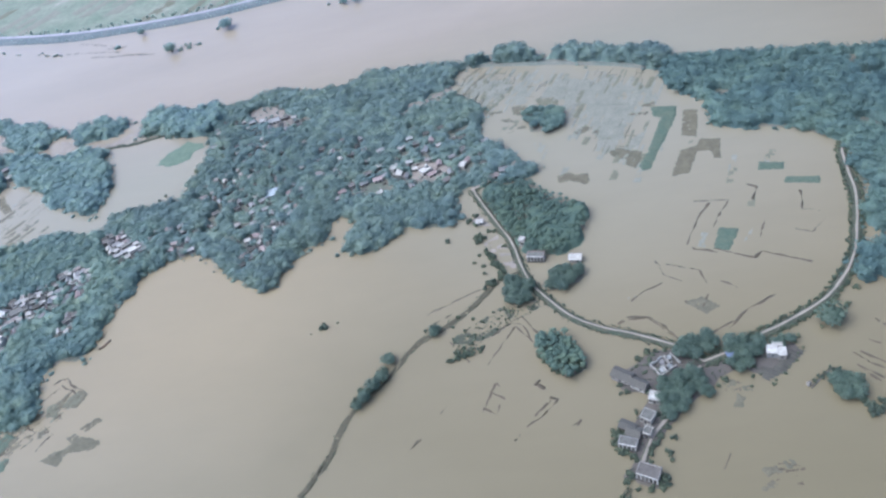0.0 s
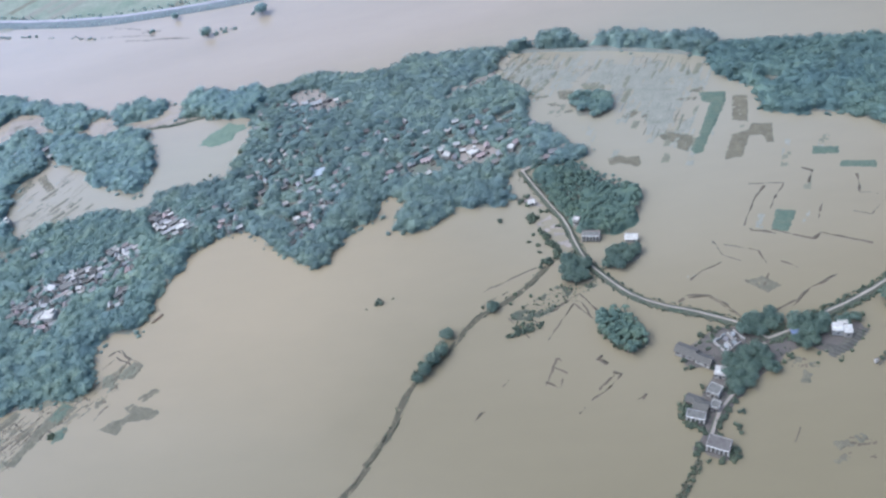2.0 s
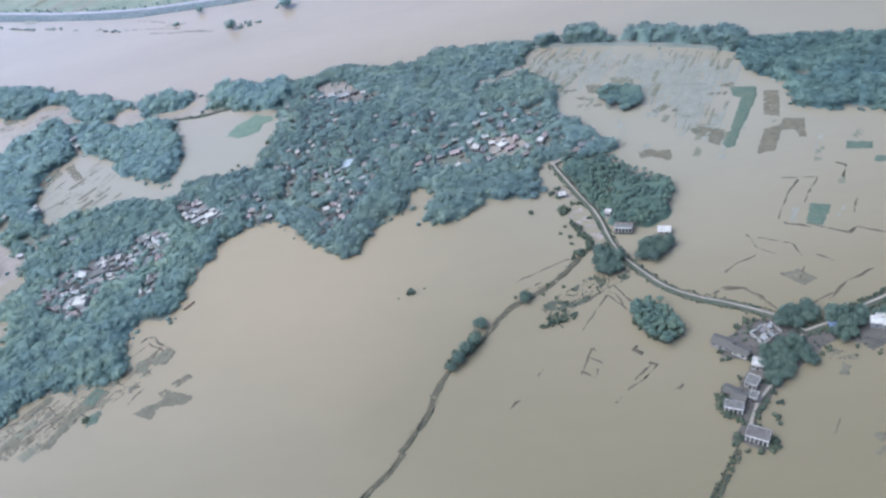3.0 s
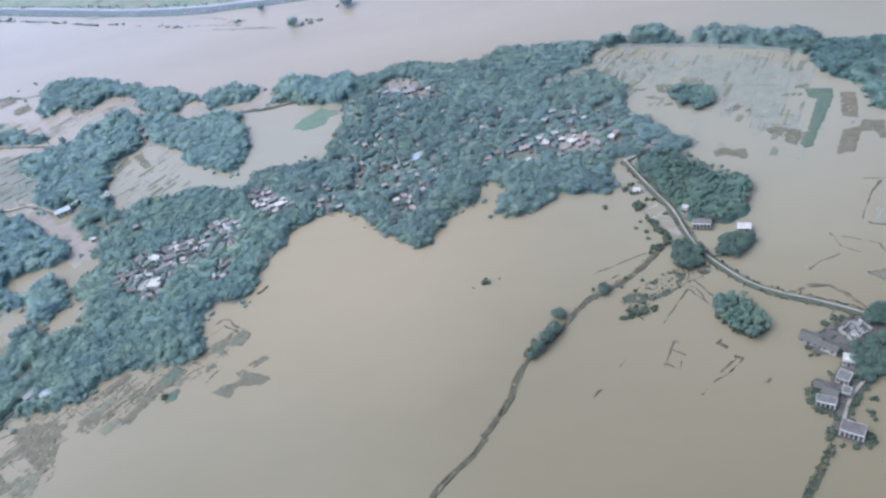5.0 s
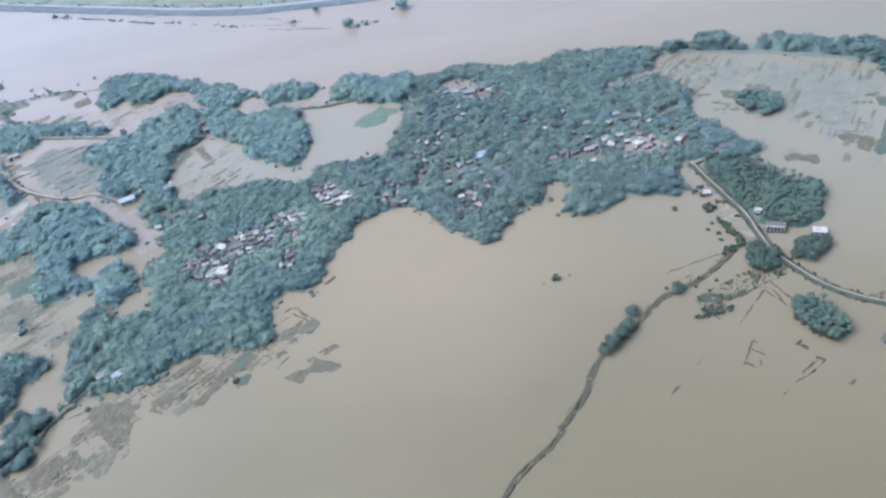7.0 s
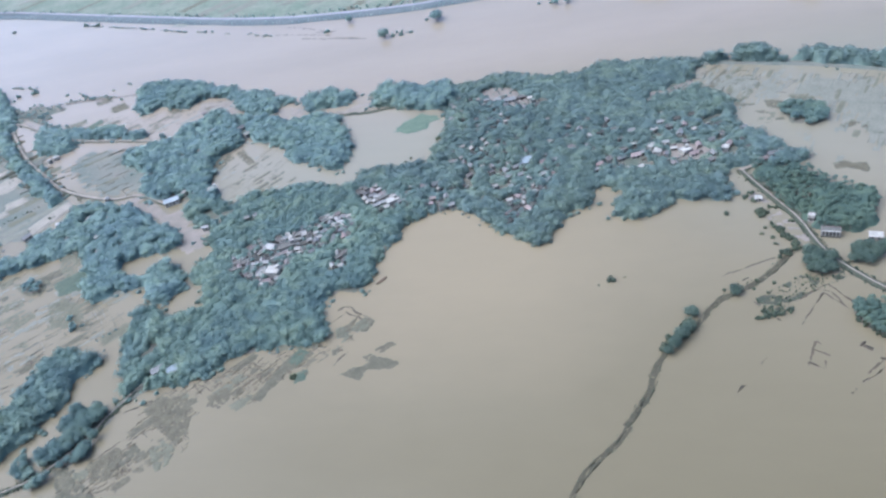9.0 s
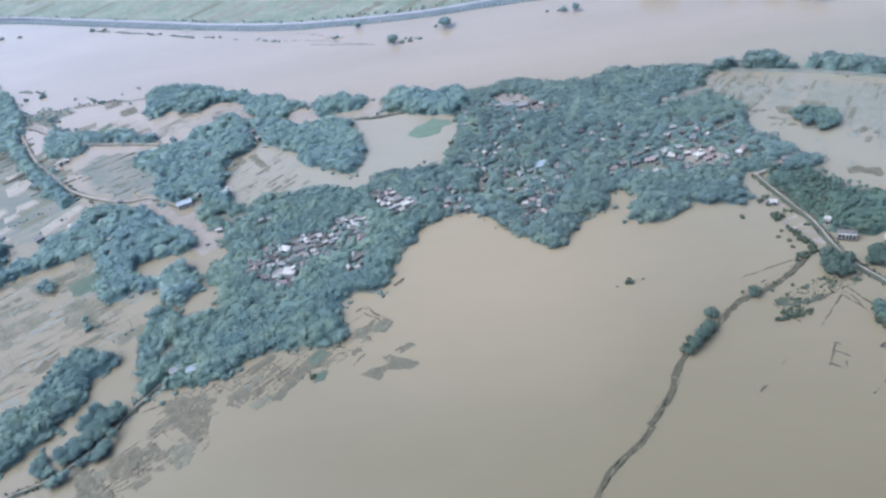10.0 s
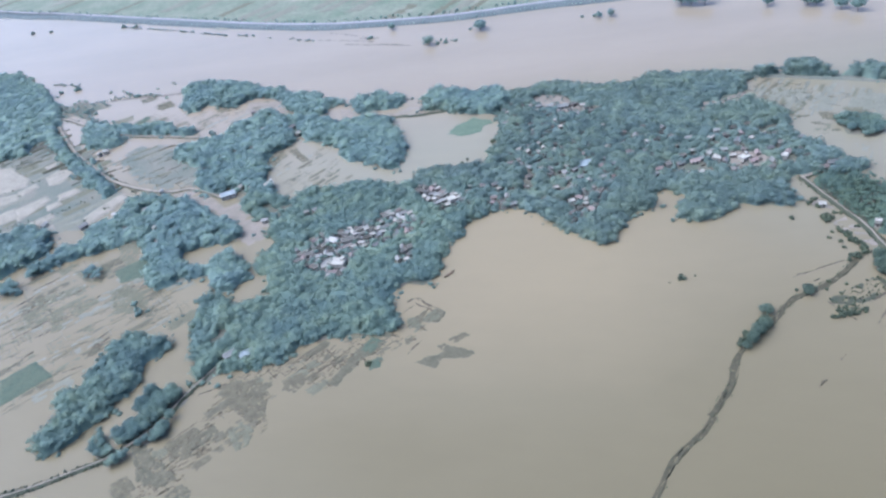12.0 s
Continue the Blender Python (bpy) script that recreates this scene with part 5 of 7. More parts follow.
def shrub(seed, sprays=40, n=5):
    """A low bush of radius 1."""
    r = np.random.default_rng(seed)
    c = np.stack([r.uniform(-0.55, 0.55, n), r.uniform(-0.55, 0.55, n), r.uniform(0.15, 0.5, n)], 1)
    radius = r.uniform(0.32, 0.5, n)
    cores = [(ICO_V * q * 0.86 + p, ICO_F, 0) for p, q in zip(c, radius)]
    crown = gather(cores + [(*leaf_sprays(c, radius, sprays, 0.2, r, -0.1), 0)])
    wood = gather([(*stick((0, 0, -0.2), p, 0.05, 0.02, 4), 1) for p in c[:3]])
    return wood, crown


BOAT_SPOT = (-289, 299)
WOOD_TREES = [broad_tree(400 + k, 96, 1.0 + 0.1 * (k % 4), 0, True) for k in range(24)]
BROAD = [broad_tree(100 + k, 300, tall=1.0 + 0.08 * (k % 4)) for k in range(12)]
PALMS = [palm_tree(200 + k) for k in range(6)]
SHRUBS = [shrub(300 + k) for k in range(6)]
TUFTS = [shrub(320 + k, 18, 2) for k in range(8)]
HOUSE_SPOTS = [(*BOAT_SPOT, 8.0)]
OPEN_LANES = (ROAD_BRANCH, VILLAGE_LANE, ROAD_DYKE, ROAD_FIELDS, ROAD_POINT)


def planted(name, spots, kinds, materials, label, category, canopy=None):
    """Many plants joined into one piece of woodland: spots are (x, y, z, radius)."""
    if not spots:
        return None
    r = np.random.default_rng(len(spots))
    v, f, s, n = [], [], [], 0
    for x, y, z, size in spots:
        wood, crown = kinds[r.integers(len(kinds))]
        a = r.uniform(0, 6.283)
        c, q = math.cos(a) * size, math.sin(a) * size
        tall = r.uniform(0.85, 1.25)
        lift = 0.0 if canopy is None else max(canopy(x, y) + r.uniform(-0.18, 0.06) * size, 0.36 * size) - z - 1.2 * size * tall
        for (pv, pf, ps), low in ((wood, 0.0), (crown, 1.0)):
            m = np.empty_like(pv)
            m[:, 0] = pv[:, 0] * c - pv[:, 1] * q + x
            m[:, 1] = pv[:, 0] * q + pv[:, 1] * c + y
            m[:, 2] = pv[:, 2] * (size * tall + lift * (1.0 - low)) + z + lift * low
            v.append(m)
            f.append(pf + n)
            s.append(ps)
            n += len(pv)
    me = mesh_from(name, np.concatenate(v), np.concatenate(f), materials, np.concatenate(s), smooth=False)
    return tagged(new(name, me), label, category, kind="stuff")


def fray(x, y, seed):
    """Metres by which the edge of a wood bulges out or draws back."""
    return (rough_noise(x, y, 17.0, seed) - 0.46) * 11.0 + (value_noise(x, y, 5.5, seed + 3) - 0.5) * 4.5


def glades(x, y, seed):
    """True where a wood is broken by a small open patch."""
    lived_in = inside(CLUSTER_VILLAGE, x, y) | inside(CLUSTER_NORTH, x, y)
    return (rough_noise(x, y, 24.0, seed + 60) > 0.735) | (lived_in & (rough_noise(x, y, 11.0, seed + 61) > 0.64))


def fringe(poly, seed):
    """Places for low trees and bushes that straggle out of a wood into the water."""
    r = np.random.default_rng(seed)
    p = np.array(poly, float)
    x, y = np.meshgrid(np.arange(p[:, 0].min() - 8, p[:, 0].max() + 8, 3.0), np.arange(p[:, 1].min() - 8, p[:, 1].max() + 8, 3.0))
    x, y = x.ravel() + r.uniform(-1.4, 1.4, x.size), y.ravel() + r.uniform(-1.4, 1.4, x.size)
    d = depth_in(poly, x, y) + fray(x, y, seed)
    ok = (d > -6.5) & (d < 1.5) & (r.random(x.size) < np.clip((d + 6.5) / 14, 0.03, 0.5) * np.where(value_noise(x, y, 14.0, seed + 8) > 0.45, 1.0, 0.15))
    for hx, hy, hr in HOUSE_SPOTS[:1]:
        ok &= np.hypot(x - hx, y - hy) > hr
    return [(float(a), float(b), -0.3, float(r.uniform(0.7, 2.2))) for a, b in zip(x[ok], y[ok])]


def in_gap(poly, x, y):
    """True within a clearing, whose rim wanders between the crowns."""
    return inside(poly, x + (value_noise(x, y, 7.0, 91) - 0.5) * 11, y + (value_noise(x, y, 7.0, 92) - 0.5) * 11)


def scatter(poly, spacing, sizes, edge, seed, z=0.5, gaps=(), clear=True, uneven=False):
    """Places for plants within an outline, closer than their crowns are wide, away from the houses."""
    r = np.random.default_rng(seed)
    p = np.array(poly, float)
    x, y = np.meshgrid(np.arange(p[:, 0].min() - 6, p[:, 0].max() + 6, spacing), np.arange(p[:, 1].min() - 6, p[:, 1].max() + 6, spacing))
    x, y = x.ravel() + r.uniform(-0.45, 0.45, x.size) * spacing, y.ravel() + r.uniform(-0.45, 0.45, x.size) * spacing
    d = depth_in(poly, x, y) + (fray(x, y, seed) if uneven else 0.0)
    size = sizes[0] + (sizes[1] - sizes[0]) * r.uniform(0, 1, x.size) ** 1.6 * (0.4 + 0.8 * value_noise(x, y, 30.0, seed))
    size = np.where(d < 5, np.minimum(size, 0.6 * (sizes[0] + sizes[1])), size)
    ok = d > edge * size
    if uneven:
        ok &= ~(glades(x, y, seed) & (d > 8))
    for g in gaps:
        ok &= ~in_gap(g, x, y)
    for line in OPEN_LANES:
        ok &= line_distance(line, x, y + 1.5) > 2.2 + 0.5 * size
    if clear:
        for hx, hy, hr in HOUSE_SPOTS:
            ok &= np.hypot(x - hx, (y - (hy - 2.6)) * 0.85) > hr * 0.7 + 0.45 * size
    low = np.where((d < 6) & uneven, z - 1.2, z)
    return [(float(a), float(b), float(h), float(c)) for a, b, h, c in zip(x[ok], y[ok], low[ok], size[ok])]


# ---- houses ----
def openings(root, w, d, h, face="front", count=3, door=True):
    """Framed windows and a door on the long sides of a house."""
    for side in (-1, 1):
        y = side * d / 2
        n = count + (1 if door and side < 0 else 0)
        for k in range(n):
            x = -w / 2 + (k + 0.5) * w / n
            is_door = door and side < 0 and k == n // 2
            a, z0, z1 = (0.5, 0.02, 2.0) if is_door else (0.5, 0.95, 2.05)
            y0, y1 = sorted((y + side * 0.003, y + side * 0.06))
            ob = part("door" if is_door else "window", boxes((x - a - 0.1, x - a, y0, y1, z0, z1 + 0.1), (x + a, x + a + 0.1, y0, y1, z0, z1 + 0.1), (x - a, x + a, y0, y1, z1, z1 + 0.1)), M_WOOD, root)
            part("panel" if is_door else "pane", boxes((x - a, x + a, *sorted((y + side * 0.003, y + side * 0.03)), z0, z1)), M_DARK, ob)


def flat_house(w, d, h, wall=None, roof=None, label="", storeys=1):
    """A concrete house: walls, flat roof slab with a parapet, stair head, framed windows and a door."""
    root = new("house")
    part("wall", boxes((-w / 2, w / 2, -d / 2, d / 2, -0.8, h)), wall or M_WALL, root)
    o = 0.35
    bm = boxes((-w / 2 - o, w / 2 + o, -d / 2 - o, d / 2 + o, h + 0.003, h + 0.16))
    part("roof", bm, roof or M_SLAB, root)
    t, q = 0.16, 0.55
    part("parapet", boxes((-w / 2, w / 2, -d / 2, -d / 2 + t, h + 0.163, h + q), (-w / 2, w / 2, d / 2 - t, d / 2, h + 0.163, h + q),
                          (-w / 2, -w / 2 + t, -d / 2 + t, d / 2 - t, h + 0.163, h + q), (w / 2 - t, w / 2, -d / 2 + t, d / 2 - t, h + 0.163, h + q)), wall or M_WALL, root)
    if w > 7:
        part("stair_head", boxes((w * 0.18, w * 0.42, d * 0.02, d * 0.4, h + 0.163, h + 1.9), (w * 0.16, w * 0.44, d * 0.0, d * 0.42, h + 1.9, h + 2.02)), wall or M_WALL, root)
    openings(root, w, d, h, count=max(2, int(w / 3)))
    return tagged(root, label or "flat-roofed concrete house with stained painted walls", "house")


def ridged_house(w, d, h, cover, wall=None, label="", over=0.6):
    """A house under a ridged roof: walls with gables, two roof slopes, ridge, windows and a door."""
    root = new("house")
    rise = d * 0.28
    bm = boxes((-w / 2, w / 2, -d / 2, d / 2, -0.8, h))
    for x in (-w / 2, w / 2 - 0.2):
        a = [bm.verts.new((x + s, y, z)) for s in (0, 0.2) for y, z in ((-d / 2, h + 0.002), (d / 2, h + 0.002), (0, h + rise))]
        for f in ((0, 1, 2), (5, 4, 3), (0, 3, 4, 1), (1, 4, 5, 2), (2, 5, 3, 0)):
            bm.faces.new([a[i] for i in f])
    part("wall", bm, wall or M_WALL, root)
    e, t, sag = over, 0.14, 0.10
    for side in (-1, 1):
        bm = bmesh.new()
        n = 6
        rows = []
        for k in range(n + 1):
            x = -w / 2 - e + (w + 2 * e) * k / n
            dip = -sag * math.sin(math.pi * k / n) + rng.uniform(-0.04, 0.04)
            lo, hi = h - rise * 2 * e / d + 0.12, h + rise + 0.12 + dip
            rows.append([bm.verts.new(p) for p in ((x, side * (d / 2 + e), lo), (x, 0, hi), (x, 0, hi + t), (x, side * (d / 2 + e), lo + t))])
        for a, b in zip(rows, rows[1:]):
            for i in range(4):
                bm.faces.new((a[i], b[i], b[(i + 1) % 4], a[(i + 1) % 4]))
        bm.faces.new(rows[0])
        bm.faces.new(rows[-1][::-1])
        part("roof_slope", bm, cover, root)
    bm = bmesh.new()
    hi = h + rise + 0.2
    box(bm, -w / 2 - e, w / 2 + e, -0.2, 0.2, hi, hi + 0.1)
    part("ridge", bm, cover, root)
    openings(root, w, d, h, count=max(1, int(w / 4)))
    return tagged(root, label, "house")


def porch_house(w, d, h, pillars, roof, label):
    """A house with a row of white pillars before a dark porch, under a flat roof."""
    root = new("house")
    part("wall", boxes((-w / 2, w / 2, -d / 2 + 1.6, d / 2, -0.8, h)), M_WALL, root)
    part("plinth", boxes((-w / 2 - 0.2, w / 2 + 0.2, -d / 2 - 0.2, -d / 2 + 1.597, -0.8, 0.25)), M_SLAB, root)
    for k in range(pillars):
        x = -w / 2 + 0.35 + (w - 0.7) * k / (pillars - 1)
        part("pillar", boxes((x - 0.3, x + 0.3, -d / 2, -d / 2 + 0.4, 0.253, h), (x - 0.4, x + 0.4, -d / 2 - 0.08, -d / 2 + 0.48, h - 0.25, h)), M_WHITE, root)
    part("beam", boxes((-w / 2, w / 2, -d / 2 - 0.05, -d / 2 + 0.45, h + 0.003, h + 0.5)), M_WHITE, root)
    part("roof", boxes((-w / 2 - 0.3, w / 2 + 0.3, -d / 2 + 0.453, d / 2 + 0.3, h + 0.003, h + 0.2)), roof, root)
    for k in range(pillars - 1):
        x = -w / 2 + 0.35 + (w - 0.7) * (k + 0.5) / (pillars - 1)
        a = 0.45
        y = -d / 2 + 1.6
        ob = part("door" if k % 2 else "window", boxes((x - a - 0.1, x - a, y - 0.06, y - 0.003, 0.3, 2.2), (x + a, x + a + 0.1, y - 0.06, y - 0.003, 0.3, 2.2), (x - a, x + a, y - 0.06, y - 0.003, 2.1, 2.2)), M_WOOD, root)
        part("panel", boxes((x - a, x + a, y - 0.03, y - 0.003, 0.3, 2.1)), M_DARK, ob)
    part("parapet", boxes((-w / 2, w / 2, d / 2 - 0.2, d / 2, h + 0.203, h + 0.6), (-w / 2, -w / 2 + 0.2, -d / 2 + 0.5, d / 2 - 0.2, h + 0.203, h + 0.6), (w / 2 - 0.2, w / 2, -d / 2 + 0.5, d / 2 - 0.2, h + 0.203, h + 0.6)), M_WALL, root)
    return tagged(root, label, "house")


def stepped_house(label):
    """A bright flat-roofed house of three joined blocks."""
    root = new("house")
    for x0, x1, y0, y1, h in ((-4.3, 0.5, -2.8, 2.2, 3.3), (0.503, 3.8, -3.8, 1.2, 3.3), (-1.6, 2.5, 2.203, 4.0, 3.0)):
        block = part("wing", boxes((x0, x1, y0, y1, -0.8, h)), M_WALL, root)
        part("roof", boxes((x0 - 0.25, x1 + 0.25 if x1 > 2 else x1 - 0.003, y0 - 0.25, y1 + (0.25 if y1 > 3 else -0.003), h + 0.003, h + 0.2)), M_LIME, block)
        part("window", boxes(((x0 + x1) / 2 - 0.5, (x0 + x1) / 2 + 0.5, y0 - 0.05, y0 - 0.003, 0.9, 2.0)), M_DARK, block)
    return tagged(root, label, "house")


def ruined_house(w, d, label):
    """A roofless shell: broken walls of uneven height, a few fallen roof sheets and rubble."""
    r = random.Random(77)
    root = new("ruined_house")
    rows = [(-w / 2, w / 2, y) for y in (-d / 2, -d * 0.08, d / 2)]
    for x0, x1, y in rows:
        n = 5
        for k in range(n):
            if r.random() < 0.15:
                continue
            a, b = x0 + (x1 - x0) * k / n, x0 + (x1 - x0) * (k + 0.97) / n
            part("wall", boxes((a, b, y - 0.22, y + 0.22, -0.6, r.uniform(1.0, 2.9))), M_LIME if r.random() < 0.6 else M_WALL, root)
    for x in (-w / 2, -w * 0.2, w * 0.15, w / 2):
        for y0, y1 in ((-d / 2 + 0.25, -d * 0.08 - 0.25), (-d * 0.08 + 0.25, d / 2 - 0.25)):
            if r.random() < 0.8:
                part("cross_wall", boxes((x - 0.2, x + 0.2, y0, y1, -0.6, r.uniform(0.9, 2.7))), M_LIME if r.random() < 0.5 else M_WALL, root)
    for x, y, z, a, b, l in ((-w * 0.33, -d * 0.3, 2.2, 12, 8, 2.6), (w * 0.3, d * 0.2, 2.0, -14, 10, 3.0), (-w * 0.05, d * 0.22, 1.7, 10, -16, 2.4), (w * 0.05, -d * 0.3, 1.9, 6, 12, 2.8)):
        part("roof_sheet", boxes((-l / 2, l / 2, -1.1, 1.1, 0, 0.05)), M_TIN, root, "", pose(x, y, z, a, b, 15 * l))
    bm = bmesh.new()
    for _ in range(90):
        x, y, q = r.uniform(-w / 2 - 1.2, w / 2 + 1.2), r.uniform(-d / 2 - 1.2, d / 2 + 1.0), r.uniform(0.12, 0.4)
        box(bm, x - q, x + q * r.uniform(0.6, 1.6), y - q, y + q * r.uniform(0.6, 1.6), -0.3, q * r.uniform(0.5, 1.4))
    tagged(part("rubble", bm, M_SLAB, root), "scattered grey rubble", kind="stuff")
    return tagged(root, label, "house")


def lean_to(w, d, h, cover, label, category="shed"):
    """An open shed: posts carrying one sloping sheet roof over a low back wall."""
    root = new("shed")
    for x in (-w / 2 + 0.15, 0, w / 2 - 0.15):
        for y in (-d / 2 + 0.15, d / 2 - 0.15):
            part("post", boxes((x - 0.08, x + 0.08, y - 0.08, y + 0.08, -0.6, h + 0.05 + (0.35 if y > 0 else 0.0))), M_WOOD, root)
    part("back_wall", boxes((-w / 2 + 0.3, w / 2 - 0.3, d / 2 - 0.5, d / 2 - 0.3, -0.6, h * 0.85)), M_WALL, root)
    bm = bmesh.new()
    v = [bm.verts.new((x, y, h + 0.1 + 0.35 * (y / d + 0.5) + z)) for z in (0, 0.08) for x, y in ((-w / 2 - 0.3, -d / 2 - 0.3), (w / 2 + 0.3, -d / 2 - 0.3), (w / 2 + 0.3, d / 2 + 0.3), (-w / 2 - 0.3, d / 2 + 0.3))]
    for f in ((3, 2, 1, 0), (4, 5, 6, 7), (0, 1, 5, 4), (1, 2, 6, 5), (2, 3, 7, 6), (3, 0, 4, 7)):
        bm.faces.new([v[i] for i in f])
    part("roof", bm, cover, root)
    return tagged(root, label, category)


def place(ob, x, y, turn, z=0.75, r=None):
    ob.matrix_basis = pose(x, y, z, 0, 0, turn)
    size = max((abs(c.bound_box[6][0]) for c in ob.children if c.type == "MESH"), default=4)
    HOUSE_SPOTS.append((x, y, r or 0.75 * size))
    return ob


def set_back(x, y, turn, d):
    """The middle of a house whose front stands on (x, y)."""
    a = radians(turn + 90)
    return x + math.cos(a) * d / 2, y + math.sin(a) * d / 2


def front(ob, x, y, turn, d, z=0.75):
    return place(ob, *set_back(x, y, turn, d), turn, z)


# the hamlet at the road fork
front(porch_house(9.4, 6.4, 3.4, 6, M_SLAB, "grey flat-roofed house with white pillared porch"), 18.4, 166.6, -27, 6.4)
front(porch_house(8.0, 4.5, 2.8, 5, M_SLAB, "long house with bright white pillared front"), 13, 183, -22, 4.5)
front(ridged_house(5.6, 5.0, 2.6, M_THATCH, None, "house under dark grey thatch roof"), 16, 188, -30, 5.0)
front(flat_house(3.6, 4.2, 3.0, M_WHITE, M_SLAB, "narrow flat-roofed house with pale parapet"), 22.4, 187.6, -26, 4.2)
front(flat_house(5.4, 5.6, 3.0, M_WHITE, M_SLAB, "small courtyard house with pale parapet"), 23, 195, -36, 6.5)
front(ridged_house(6.5, 4.0, 2.5, M_THATCH, None, "small house under dark thatch"), 14, 192, -34, 4.0)
front(flat_house(4.8, 4.6, 3.2, M_WHITE, M_LIME, "small house with bright white flat roof"), 29, 205, -22, 5.0)
front(ridged_house(9.0, 5.6, 2.7, M_THATCH, None, "long house under weathered grey thatch"), 16, 220, -37, 5.0)
front(ridged_house(7.0, 4.4, 2.6, M_THATCH, M_WHITE, "house under weathered grey thatch with white gable"), 23, 214, -37, 4.4)
place(ruined_house(12.0, 8.0, "roofless ruined house with broken white walls"), 38.4, 225.8, 29, 0.75, 6.5)
front(stepped_house("house of joined blocks with bright white flat roofs"), 88, 221, -12, 7.0, 0.9)
front(lean_to(4.2, 3.0, 2.2, M_TARP, "shelter under blue tarpaulin roof"), 69, 224, 10, 3.0)
front(flat_house(1.3, 1.0, 1.3, M_WHITE, M_LIME, "tiny white pump house on a low wall"), 97, 204, 18, 2.4, 0.3)
HOUSE_SPOTS.append((58, 225, 4.0))
# by the road bend
front(porch_house(10.0, 5.0, 3.2, 6, M_SLAB, "low school-like building with pillared front"), -17, 312, -13, 5.0)
front(ridged_house(6.4, 4.4, 2.4, M_LIME, M_WALL, "shed under bright white sheet roof"), 5, 306, -13, 5.0, 0.6)
front(flat_house(3.4, 3.0, 4.0, M_WHITE, M_WHITE, "small tall white pump house among palms"), -24, 328, -27, 3.0)
front(ridged_house(3.4, 2.8, 2.2, M_LIME, M_WHITE, "small white hut beside the road"), -49, 353, -4, 3.4, 0.5)
front(ridged_house(7.0, 4.0, 2.6, M_TIN, M_WHITE, "long white house under pale sheet roof"), -38, 397, 19, 4.0)
front(ridged_house(7.0, 4.0, 2.6, M_TIN, M_WHITE, "long white house under pale sheet roof"), -30, 403, 6, 4.0)
# village landmarks
front(flat_house(10.0, 8.0, 5.0, M_WHITE, M_LIME, "large white flat-roofed village house"), -370, 308, -4, 8.0)
front(flat_house(13.0, 6.5, 4.0, M_WALL, M_SLAB, "long pinkish flat-roofed building"), -367, 338, 24, 6.5)
front(ridged_house(10.0, 6.0, 2.8, M_TIN, None, "long house under pale sheet roof"), -384, 340, -23, 6.0)
front(ridged_house(9.5, 8.0, 3.6, M_TIN_BLUE, M_WHITE, "large hall under light blue sheet roof"), -200, 422, 12, 8.0)
front(flat_house(9.0, 6.0, 4.0, M_WHITE, M_WHITE, "white flat-roofed house among trees"), -297, 385, 30, 6.0)
front(ridged_house(12.0, 6.5, 3.4, M_TIN_BLUE, M_WHITE, "long shed under pale blue sheet roof"), -499, 416, 27, 6.5)
front(flat_house(8.5, 7.0, 4.0, M_WHITE, M_WHITE, "white flat-roofed house by the inlet"), -465, 427, 28, 7.0)
front(flat_house(4.5, 4.0, 3.2, M_WHITE, M_WHITE, "small white house by the lane"), -493, 431, -7, 4.0)
front(ridged_house(7.5, 4.5, 2.6, M_TIN, M_WHITE, "white-walled house under pale sheet roof"), -416, 223, 42, 4.5)
front(ridged_house(8.0, 5.0, 2.6, M_TIN_BLUE, M_WHITE, "white-walled house under pale sheet roof"), -405, 223, 30, 5.0)
front(ridged_house(10.0, 4.5, 2.8, M_TIN, M_WHITE, "long house under bright sheet roof at the clearing"), -220, 529, 8, 4.5, 1.0)
front(ridged_house(8.5, 5.0, 2.8, M_TIN, M_WHITE, "house under bright sheet roof among trees"), -164, 438, 14, 5.0)


OUTLYING = (
    (-120, 418, 6.0, "tile"),
    (-116, 421, 5.0, "tin"),
    (-107, 428, 6.5, "flat"),
    (-102, 421, 7.0, "flat"),
    (-98, 417, 5.0, "tin"),
    (-84, 417, 7.5, "flat"),
    (-80, 413, 5.5, "tile"),
    (-57, 417, 5.5, "flat"),
    (-54, 423, 5.0, "tile"),
    (-85, 445, 6.0, "tin"),
    (-103, 452, 5.0, "flat"),
    (-491, 430, 5.0, "flat"),
    (-482, 426, 4.2, "flat"),
    (-544, 468, 4.6, "tin"),
    (-538, 470, 4.0, "flat"),
    (-537, 488, 4.4, "tin"),
    (-501, 487, 4.2, "flat"),
    (-482, 540, 6.0, "tin"),
    (-469, 524, 5.0, "flat"),
    (-527, 502, 4.0, "tin"),
    (-599, 398, 6.0, "tin"),
    (-598, 418, 5.0, "flat"),
    (-545, 373, 6.5, "flat"),
    (-621, 383, 7.0, "tin"),
    (-664, 389, 6.0, "tin"),
    (-551, 401, 4.0, "flat"),
    (-683, 523, 5.0, "tin"),
    (-686, 518, 4.0, "flat"),
    (-410, 386, 4.6, "tin"),
    (-416, 381, 4.0, "flat"),
    (-450, 374, 4.6, "tin"),
)
for k, (x, y, w, kind) in enumerate(OUTLYING):
    if kind == "flat":
        front(flat_house(w, 0.8 * w, 3.2, M_WHITE, M_LIME, "small white flat-roofed house among trees"), x, y, 15 + 19 * (k % 4), 0.8 * w)
    else:
        front(ridged_house(w, 0.62 * w, 2.5, M_TILE if kind == "tile" else M_TIN, M_WHITE, "small house under reddish tiles among trees" if kind == "tile" else "small house under pale sheet roof among trees"), x, y, 10 + 17 * (k % 5), 0.62 * w)
    HOUSE_SPOTS.append((x, y - 3.0, 0.75 * w))


